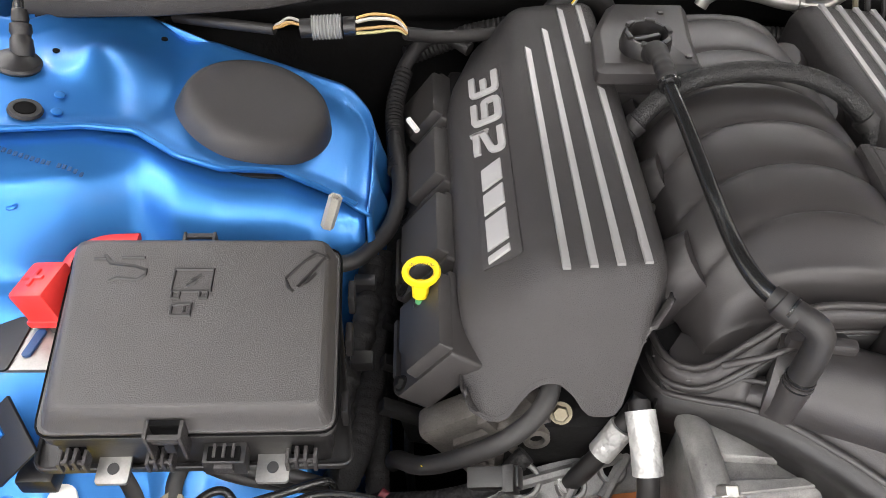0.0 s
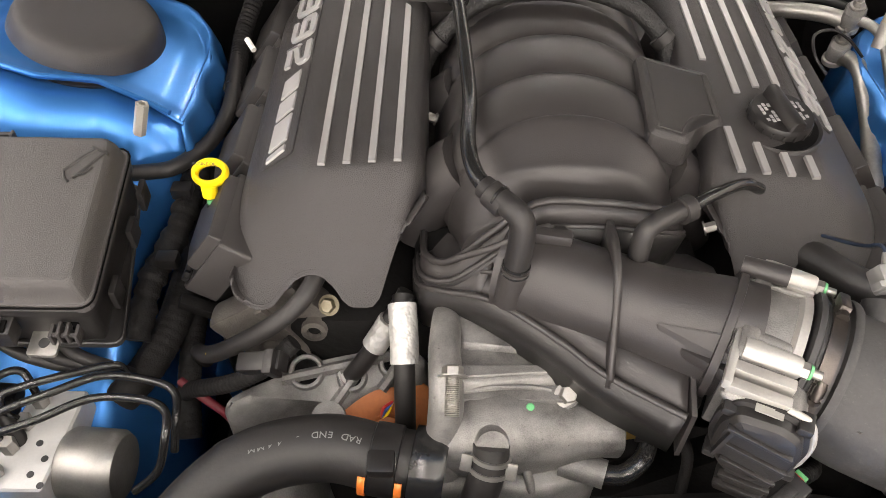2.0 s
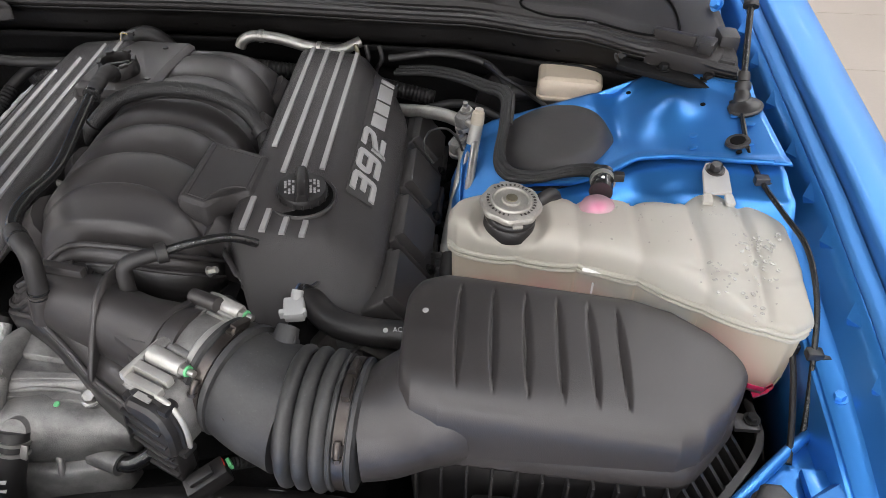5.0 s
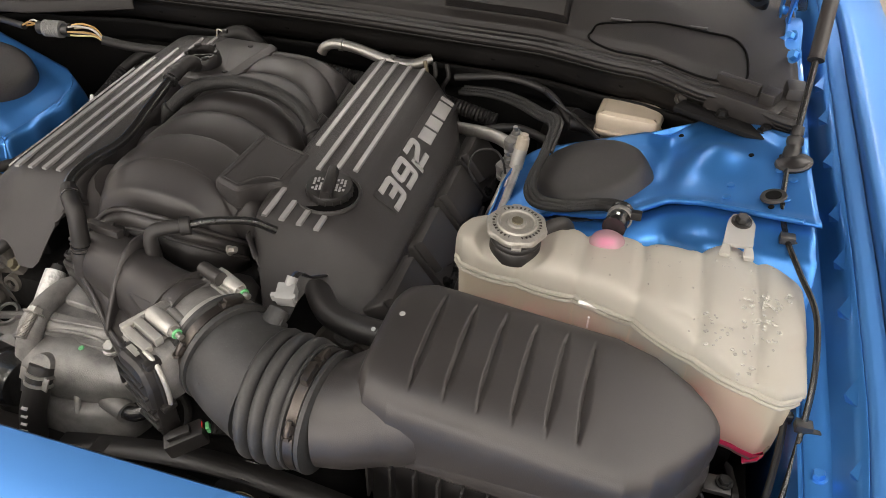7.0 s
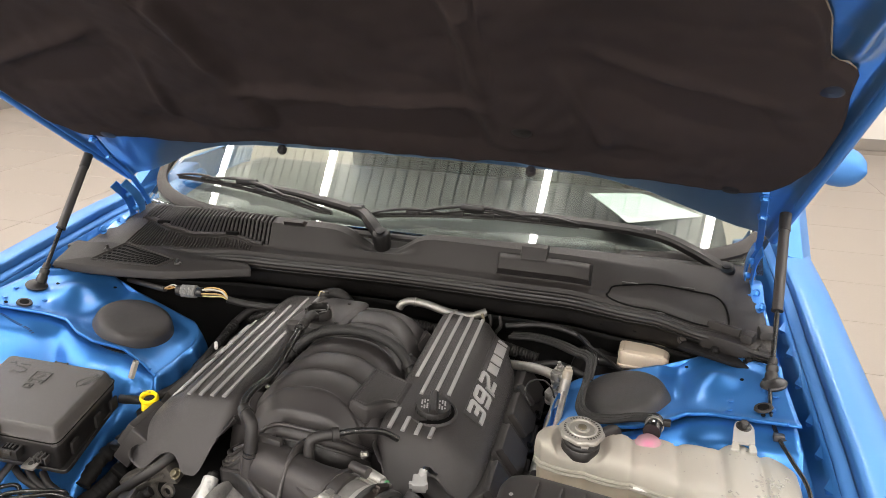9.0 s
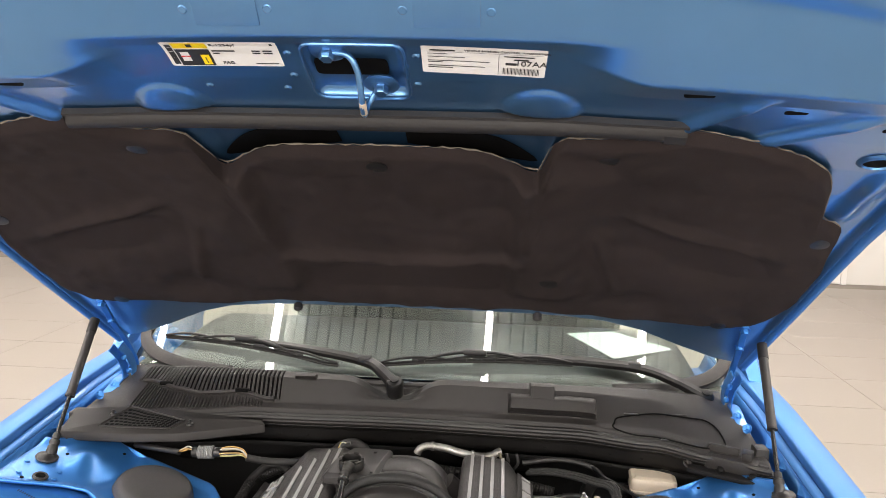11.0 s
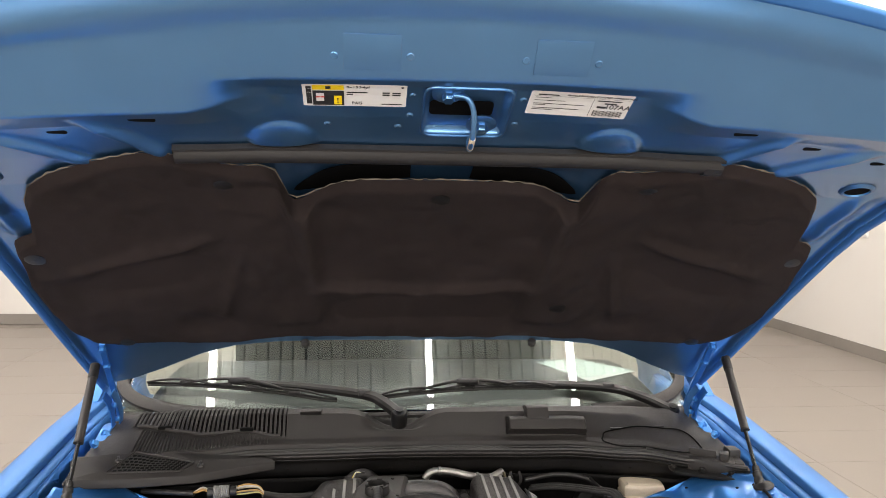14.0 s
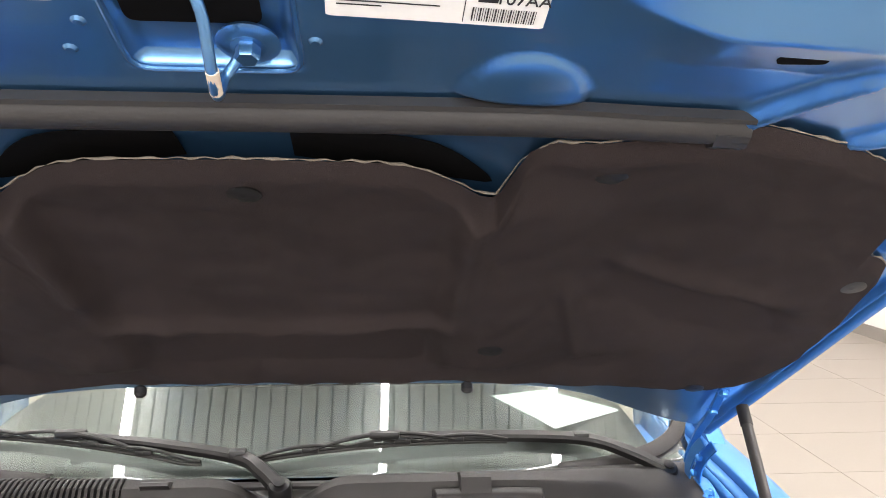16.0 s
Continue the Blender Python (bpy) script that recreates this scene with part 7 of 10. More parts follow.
def air_duct():
    t = thing("air_intake_duct", (0.24, 0.22, 0.80), "black rubber air intake duct with bellows", "duct")
    part("elbow", tube(blank(), [(0.152, 0.248, 0.857), (0.178, 0.236, 0.853), (0.206, 0.224, 0.846), (0.236, 0.215, 0.842)], lambda f: 0.0505 + 0.0115 * f, 36, 6), DUCT, t)
    prof = []
    for i in range(3):
        c = 0.0085 + 0.0160 * i
        prof += [(0.058, c - 0.008), (0.0625, c - 0.0065), (0.0668, c - 0.003), (0.0675, c), (0.0668, c + 0.003), (0.0625, c + 0.0065), (0.058, c + 0.008)]
    m = at(0.2305, 0.2115, 0.842, (1.0, -0.08, -0.02))
    part("bellows", lathe(blank(), [(0.05, -0.004)] + prof + [(0.057, 0.050), (0.057, 0.070), (0.05, 0.070)], m, 44), DUCT, t)
    part("cuff", lathe(blank(), [(0.057, 0.047), (0.0635, 0.049), (0.0645, 0.051), (0.0635, 0.053), (0.0602, 0.054), (0.0602, 0.066), (0.0625, 0.067), (0.0625, 0.071), (0.055, 0.073)], m, 44), DUCT, t)
    clamp_band(t, m @ pose(0, 0, 0.060, 0, 0, 100), 0.0607, 0.010)
    m2 = at(0.163, 0.2435, 0.857, (0.9, -0.42, -0.08))
    part("throttle_cuff", lathe(blank(), [(0.049, -0.010), (0.0555, -0.009), (0.0555, -0.005), (0.0522, -0.003), (0.0522, 0.012), (0.0575, 0.013), (0.0582, 0.016), (0.0575, 0.019), (0.049, 0.020)], m2, 40), DUCT, t)
    clamp_band(t, m2 @ pose(0, 0, 0.0045, 0, 0, 70), 0.0527, 0.010)
    # worm screws of the two clamps, near the top and low at the front
    for mm, r, z, degrees in ((m2, 0.0555, 0.0045, 0), (m2, 0.0555, 0.0045, 1), (m, 0.0635, 0.060, 0), (m, 0.0635, 0.060, 1)):
        inv = mm.inverted().to_3x3()
        up = inv @ Vector((0.0, 0.28, 1.0) if degrees == 0 else (0.0, -1.0, 0.62))
        a = math.atan2(up.y, up.x)
        def on(b, rr):
            return mm @ Vector((rr * math.cos(b), rr * math.sin(b), z))
        part("clamp_screw", tube(blank(), [on(a - 0.12, r + 0.001), on(a, r + 0.0018), on(a + 0.12, r + 0.001)], 0.0034, 10, 2), DARK_STEEL, t, "dark plated worm screw")
        part("screw_head", tube(blank(), [on(a + 0.11, r + 0.001), on(a + 0.17, r + 0.0005)], 0.0046, 6, 1), DARK_STEEL, t)
        part("screw_housing", tube(blank(), [on(a - 0.07, r - 0.0015), on(a + 0.08, r - 0.0015)], 0.0050, 8, 1), DARK_STEEL, t)
    # flat flange and its dusty edge along the lower front of the elbow
    flange = [(0.168, 0.188, 0.870), (0.186, 0.178, 0.867), (0.205, 0.169, 0.864), (0.218, 0.163, 0.860)]
    part("lower_flange", rings(blank(), [[Vector(p) + Vector(d) for d in ((0, -0.003, 0), (0.003, 0.006, 0.001), (0.003, 0.006, -0.004), (0, -0.003, -0.004))] for p in flange]), DUCT, t)
    part("flange_rivet", lathe(blank(), [(0, 0), (0.0034, 0), (0.003, 0.002), (0, 0.0026)], at(0.180, 0.1815, 0.8690), 10), DARK_STEEL, t)
    part("nipple", tube(blank(), [(0.214, 0.252, 0.876), (0.217, 0.266, 0.886), (0.219, 0.276, 0.892)], lambda f: 0.015 - 0.004 * f, 16, 3), DUCT, t)
    part("nipple_base", box(blank(), 0.215, 0.264, 0.882, 0.030, 0.014, 0.018, pose(0, 0, 0, 25, 0, -6), 0.004), DUCT, t)


air_duct()


def air_filter_box():
    t = thing("air_filter_box", (0.47, 0.27, 0.70), "black plastic air filter box with six grooves in the lid", "air box")
    o = [(0.346, 0.180), (0.420, 0.178), (0.520, 0.178), (0.592, 0.180), (0.618, 0.194), (0.646, 0.226), (0.668, 0.258), (0.668, 0.290), (0.640, 0.325), (0.606, 0.350), (0.560, 0.360), (0.480, 0.360), (0.380, 0.358), (0.346, 0.350), (0.336, 0.325), (0.336, 0.22)]

    def front(x):
        return table(x, [(0.330, 0.205), (0.345, 0.186), (0.37, 0.179), (0.585, 0.178), (0.608, 0.188), (0.635, 0.216), (0.655, 0.245), (0.666, 0.268)])

    def rear(x):
        return table(x, [(0.330, 0.325), (0.345, 0.345), (0.37, 0.356), (0.56, 0.358), (0.600, 0.347), (0.635, 0.322), (0.655, 0.299), (0.666, 0.28)])

    def top(x, y):
        z = 0.920 - 0.14 * (x - 0.37) - 0.05 * max(0.0, 0.27 - y)
        for c in (0.3857, 0.418, 0.4495, 0.481, 0.512, 0.5405):
            f = (y - 0.198) / 0.130
            if 0 < f < 1:
                w = 0.0052 * math.sin(math.pi * f) ** 0.6
                d = (x - c) / w
                if -1.0 < d < 1.0:
                    z -= 0.0062 * math.sin(math.pi * f) ** 0.5 * (smooth(d, -1.0, -0.55) if d < -0.55 else (1.0 - d) / 1.55)
        return z

    ring = ccw(rounded(o, 5))
    sag = lambda x, y: -0.10 * (x - 0.38)
    part("lid", loaf(blank(), 0.330, 0.666, front, rear, 0.836, top, 340, 64, 9.0, 5.2), SATIN, t, angle=80)
    part("lid_skirt", stack(blank(), ring, [(0.012, 0.856), (0.0045, 0.848), (0.0020, 0.828), (0.0035, 0.822)], sag), SATIN, t, angle=80)
    part("tray", stack(blank(), ring, [(0.03, 0.70), (0.012, 0.72), (0.007, 0.80), (0.004, 0.824)], sag), PLASTIC, t)
    for i in range(11):
        x = 0.352 + 0.0235 * i
        part("tray_rib", box(blank(), x, 0.177, 0.796 - 0.10 * (x - 0.38), 0.0028, 0.012, 0.056, bevel=0.0008), PLASTIC, t)
    for i in range(7):
        f = (i + 0.5) / 7
        x, y = lerp(0.602, 0.672, f), lerp(0.184, 0.262, f ** 1.1)
        fin = rings(blank(), [[(x + dx * 0.7 + e, y - dx * 0.7 + e, z) for dx, z in ((-0.012, 0.800), (0.022, 0.772), (0.022, 0.764), (-0.012, 0.745))] for e in (-0.0013, 0.0013)])
        part("tray_fin", fin, PLASTIC, t, soft=False)
    rim = spline([(0.575, 0.156, 0.766), (0.622, 0.166, 0.766), (0.660, 0.206, 0.768), (0.692, 0.244, 0.772), (0.700, 0.266, 0.784), (0.690, 0.292, 0.80)], 6)
    part("outer_rim", rings(blank(), [[p + Vector(d) for d in ((-0.004, 0.004, 0.003), (0.002, -0.002, 0.003), (0.002, -0.002, -0.005), (-0.004, 0.004, -0.005))] for p in rim]), PLASTIC, t, angle=50)
    part("inlet_neck", tube(blank(), [(0.296, 0.2065, 0.841), (0.322, 0.211, 0.842), (0.345, 0.222, 0.845), (0.375, 0.235, 0.85)], lambda f: 0.054 + 0.008 * smooth(f, 0.3, 1.0), 40, 6), SATIN, t)
    part("foot", box(blank(), 0.43, 0.168, 0.765, 0.05, 0.030, 0.014, bevel=0.004), PLASTIC, t)
    part("foot_bolt", bolt(blank(), 0.43, 0.163, 0.772, 0.010, 0.009), STEEL, t, "plated bolt")
    part("side_bolt", bolt(blank(), 0.682, 0.262, 0.812, 0.006, 0.006), DEEP, t)
    part("side_ear", box(blank(), 0.676, 0.260, 0.808, 0.026, 0.020, 0.006, bevel=0.002), PLASTIC, t)
    part("paint_dot", lathe(blank(), [(0, 0), (0.003, 0), (0.003, 0.0008), (0, 0.0008)], at(0.352, 0.282, 0.9193, (-0.08, 0, 1)), 12), LETTER, t, "white paint dot")


air_filter_box()


def ac_hose():
    t = thing("resonator_hose", (0.26, 0.34, 0.82), "black rubber hose with a white dot and print", "hose")
    part("hose", tube(blank(), [(0.200, 0.42, 0.80), (0.205, 0.392, 0.832), (0.222, 0.360, 0.842), (0.247, 0.334, 0.842), (0.280, 0.322, 0.843), (0.318, 0.319, 0.843), (0.345, 0.319, 0.843)], 0.0155, 18, 6), RUBBER, t)
    part("paint_dot", lathe(blank(), [(0, 0), (0.0026, 0), (0.0026, 0.001), (0, 0.001)], at(0.308, 0.3115, 0.8568, (0, -0.6, 1)), 12), LETTER, t)
    lettering("print", "AC", 0.0075, axes((0.3205, 0.3125, 0.8577), (1, 0.05, 0), (0, 0.85, 0.5)), LETTER, t, 0.0002)
    t2 = thing("temperature_sensor", (0.217, 0.298, 0.89), "grey air temperature sensor plug on the duct", "sensor")
    part("plug", box(blank(), 0.224, 0.286, 0.906, 0.020, 0.020, 0.018, pose(0, 0, 0, 20, 0, 10), 0.003), GREY, t2)
    part("plug_rib", box(blank(), 0.224, 0.280, 0.907, 0.026, 0.005, 0.012, pose(0, 0, 0, 20, 0, 10), 0.001), GREY, t2)
    part("neck", tube(blank(), [(0.225, 0.292, 0.912), (0.226, 0.300, 0.919)], 0.006, 12, 2), GREY, t2)
    for i in range(3):
        part("wire", tube(blank(), [(0.223 + 0.003 * i, 0.298, 0.917), (0.224 + 0.003 * i, 0.312, 0.915), (0.226 + 0.003 * i, 0.335, 0.89), (0.222, 0.40, 0.84)], 0.0014, 6, 5), PLASTIC if i else surface("blue wire", (0.02, 0.035, 0.07), 0.6), t2)


ac_hose()


# ---- front of the engine ----
def water_pump():
    t = thing("water_pump_housing", (-0.03, 0.26, 0.70), "cast aluminium water pump and thermostat housing", "engine part")
    # upper block: a slanted slab with a rounded web down one side and a stepped front edge
    o = ccw(filleted([(-0.108, 0.334), (-0.083, 0.337), (-0.038, 0.310), (-0.004, 0.280), (-0.006, 0.264), (-0.090, 0.254), (-0.104, 0.262)], 0.008))
    slant = lambda x, y: 0.05 * (y - 0.30) - 0.06 * (x + 0.08)
    part("upper_casting", stack(blank(), o, [(0, 0.62), (0, 0.789), (0.0012, 0.7945), (0.004, 0.7985), (0.0065, 0.800)], slant), ALLOY, t, angle=50)
    part("top_slab", stack(blank(), ccw(filleted([(-0.098, 0.329), (-0.082, 0.332), (-0.040, 0.306), (-0.020, 0.288), (-0.088, 0.291)], 0.006)), [(0, 0.795), (0.001, 0.8045), (0.004, 0.8065)], slant), ALLOY, t, angle=50)
    part("front_step", stack(blank(), ccw(filleted([(-0.088, 0.2745), (-0.008, 0.2790), (-0.010, 0.2715), (-0.086, 0.2625)], 0.002)), [(0, 0.792), (0, 0.8020), (0.001, 0.8030)], slant), ALLOY, t, angle=40)
    part("web", tube(blank(), [(-0.099, 0.330, 0.795), (-0.100, 0.310, 0.804), (-0.101, 0.285, 0.806), (-0.100, 0.262, 0.804), (-0.099, 0.246, 0.795), (-0.100, 0.232, 0.770), (-0.101, 0.216, 0.73)], lambda f: 0.0128 + 0.003 * f, 20, 6), ALLOY, t)
    # lower body: a rounded casting that narrows to the outlet neck
    body = [(-0.098, 0.238, 0.752, 0.030), (-0.080, 0.240, 0.757, 0.0345), (-0.050, 0.243, 0.757, 0.036), (-0.020, 0.246, 0.754, 0.0345), (0.004, 0.247, 0.752, 0.030), (0.020, 0.245, 0.753, 0.0245), (0.034, 0.243, 0.756, 0.0205), (0.0475, 0.2415, 0.757, 0.0200), (0.0490, 0.2415, 0.757, 0.0185), (0.0490, 0.2415, 0.757, 0.0)]
    part("lower_casting", rings(blank(), [[(x, y - r * math.cos(a), z + (0.92 if math.sin(a) > 0 else 1.6) * r * math.sin(a)) for a in (2 * math.pi * k / 36 for k in range(36))] for x, y, z, r in body]), ALLOY, t, angle=60)
    part("joint_flange", stack(blank(), ccw(filleted([(-0.090, 0.262), (0.004, 0.273), (0.012, 0.262), (0.006, 0.250), (-0.090, 0.249)], 0.005)), [(0, 0.74), (0, 0.7865), (0.001, 0.788)]), ALLOY, t, angle=50)
    part("pump_body", stack(blank(), ccw(filleted([(-0.110, 0.252), (0.030, 0.252), (0.034, 0.214), (-0.020, 0.196), (-0.110, 0.200)], 0.010)), [(0, 0.60), (0, 0.716), (0.004, 0.724), (0.009, 0.727)]), ALLOY, t, angle=60)
    part("cast_rib", tube(blank(), [(-0.086, 0.2560, 0.7895), (-0.060, 0.2585, 0.7925), (-0.030, 0.2610, 0.7900), (-0.012, 0.2600, 0.787)], 0.0022, 8, 6), ALLOY, t)
    part("cast_rib", tube(blank(), [(-0.040, 0.226, 0.752), (-0.030, 0.212, 0.735), (-0.026, 0.202, 0.722)], 0.004, 10, 5), ALLOY, t)
    part("cast_stub", tube(blank(), [(0.000, 0.226, 0.728), (0.020, 0.219, 0.731), (0.036, 0.213, 0.732)], 0.0125, 20, 3), ALLOY, t)
    part("outlet_neck", lathe(blank(), [(0.0225, -0.022), (0.0190, -0.004), (0.0170, 0.002), (0.0150, 0.004), (0.0130, 0.016), (0, 0.016)], at(-0.0625, 0.2225, 0.772, (0.02, -0.62, 0.55)), 28), ALLOY, t)
    for x, y, z, r in ((0.000, 0.2585, 0.776, 0.0115), (-0.060, 0.322, 0.798, 0.007)):
        part("bolt_boss", lathe(blank(), [(r * 1.15, -0.03), (r, 0.006), (r * 0.9, 0.010), (0, 0.010)], at(x, y, z, (0, -0.25, 1)), 20), ALLOY, t)
    part("bolt", bolt(blank(), 0.0005, 0.2560, 0.786, 0.0075, 0.010, (0.1, -0.45, 1)), STEEL, t, "plated flange bolt")
    part("sender", tube(blank(), [(0.047, 0.2415, 0.757), (0.0535, 0.2413, 0.757), (0.060, 0.241, 0.757)], lambda f: 0.0095 - 0.002 * f, 6, 2), BRASS, t, "brass sender")
    part("stud", tube(blank(), [(-0.0945, 0.262, 0.819), (-0.0945, 0.226, 0.802)], 0.0058, 12, 5, 0.0005, 0.0016), STEEL, t, "threaded steel stud")
    part("stud_nut", bolt(blank(), -0.0945, 0.2535, 0.815, 0.0088, 0.009, (0, 0.9, 0.42), True), STEEL, t)
    for x, y, z, m in ((-0.0305, 0.2435, 0.7885, GREEN), (-0.066, 0.2240, 0.7855, GREEN), (-0.0165, 0.2845, 0.8005, WHITE)):
        part("paint_mark", lathe(blank(), [(0, 0), (0.0036, 0), (0.0028, 0.0008), (0, 0.0008)], at(x, y, z, (0, -0.2, 1)), 9), m, t, "dab of marking paint")
    t3 = thing("sender_connector", (0.075, 0.24, 0.755), "black sender connector with a red locking tab", "connector")
    part("shell", box(blank(), 0.0730, 0.2405, 0.757, 0.026, 0.014, 0.014, bevel=0.002), PLASTIC, t3)
    part("lock_tab", box(blank(), 0.0790, 0.2380, 0.766, 0.020, 0.006, 0.004, bevel=0.001), RED, t3, "red locking tab")
    part("lead", tube(blank(), [(0.085, 0.2405, 0.757), (0.100, 0.238, 0.752), (0.108, 0.228, 0.735), (0.106, 0.21, 0.70)], 0.005, 10, 5), DARK_TAPE, t3)
    # heater hose on its neck
    t2 = thing("heater_hose", (-0.07, 0.17, 0.72), "black heater hose with a plated spring clip", "hose")
    pts = [(-0.0625, 0.214, 0.779), (-0.0635, 0.205, 0.768), (-0.0670, 0.196, 0.752), (-0.0740, 0.186, 0.724), (-0.0820, 0.178, 0.68)]
    part("hose", tube(blank(), pts, 0.0148, 20, 6), RUBBER, t2)
    m = at(-0.0635, 0.2045, 0.7675, (-0.13, -0.52, -0.84))
    for d in (-0.0055, 0.0055):
        part("clip_ring", lathe(blank(), [(0.0145, d - 0.002), (0.0163, d - 0.0018), (0.0163, d + 0.0018), (0.0145, d + 0.002)], m, 24), STEEL, t2, "plated spring clip")
    for x, y in ((0.018, 0.006), (-0.018, 0.008), (0.004, -0.0185)):
        part("clip_ear", box(blank(), x, y, 0.0, 0.009, 0.0022, 0.015, bevel=0.0008), STEEL, t2).data.transform(m)
    for i in range(4):
        part("print_bar", box(blank(), -0.0700 - 0.002 * i, 0.1765 - 0.0030 * i, 0.7440 - 0.011 * i, 0.008, 0.001, 0.005, pose(0, 0, 0, -64, 0, 0)), GREY, t2, soft=False)
    part("bypass_hose", tube(blank(), [(0.034, 0.214, 0.732), (0.050, 0.212, 0.736), (0.066, 0.222, 0.742), (0.074, 0.236, 0.745)], 0.0085, 14, 5), GLOSSY, t2)


water_pump()


def radiator_hose():
    t = thing("radiator_hose", (-0.2, 0.22, 0.70), "thick black radiator hose with white print and a clamp", "hose")
    pts = [(-0.345, 0.13, 0.68), (-0.312, 0.172, 0.720), (-0.262, 0.212, 0.742), (-0.20, 0.226, 0.747), (-0.150, 0.218, 0.744), (-0.112, 0.212, 0.742)]
    part("hose", tube(blank(), pts, 0.028, 26, 7), RUBBER, t)
    path = spline(pts[2:5], 14)
    body = "RAD END - 44MM"
    for i, ch in enumerate(body):
        if ch == " ":
            continue
        k = 22.5 - 1.6 * i
        c, d = path[int(k)].lerp(path[int(k) + 1], k - int(k)), (path[int(k) + 1] - path[int(k)]).normalized()
        lettering("print", ch, 0.0085, axes(c + Vector((0, -0.003, 0.0283)), -d, (0.0, -1, 0.1)), GREY, t, 0.0002)
    m = at(-0.148, 0.2175, 0.744, (1, -0.15, -0.05))
    part("clamp_band", lathe(blank(), [(0.028, -0.012), (0.0305, -0.011), (0.0305, 0.011), (0.028, 0.012)], m, 32), PLASTIC, t)
    for d in (-0.015, 0.015):
        part("clamp_tag", rings(blank(), [[m @ Vector((0.0315 * math.cos(a), 0.0315 * math.sin(a), d + w)) for a in (2.6, 2.9, 3.2, 3.5, 3.8)] for w in (-0.003, 0.003)], False, False), ORANGE, t, "orange clamp tag", thick=0.0015)
    part("clamp_block", box(blank(), -0.150, 0.200, 0.772, 0.022, 0.020, 0.012, bevel=0.003), PLASTIC, t)
    part("cuff", lathe(blank(), [(0.024, 0.02), (0.033, 0.022), (0.0335, 0.044), (0.030, 0.05), (0.024, 0.05)], m, 30), GLOSSY, t)


radiator_hose()


def alternator():
    t = thing("alternator", (-0.28, 0.25, 0.62), "cast aluminium alternator with cooling slots", "alternator")
    m = at(-0.278, 0.262, 0.606, (0, -1, 0))
    part("body", lathe(blank(), [(0, -0.02), (0.060, -0.02), (0.066, -0.010), (0.066, 0.035), (0.058, 0.048), (0, 0.05)], m, 40), ALLOY, t)
    for k in range(14):
        a = math.radians(10 + 12.5 * k)
        p = m @ Vector((-0.064 * math.cos(a), -0.064 * math.sin(a), 0.014))
        part("fin", box(blank(), p.x, p.y, p.z, 0.006, 0.044, 0.014, pose(0, 0, 0, 0, math.degrees(a) - 90, 0), 0.001), MACHINED, t)
    for k in range(6):
        a = math.radians(40 + 20 * k)
        p = m @ Vector((-0.067 * math.cos(a), -0.067 * math.sin(a), 0.034))
        part("slot", box(blank(), p.x, p.y, p.z, 0.011, 0.020, 0.006, pose(0, 0, 0, 0, math.degrees(a) - 90, 0)), VOID, t, soft=False)


alternator()


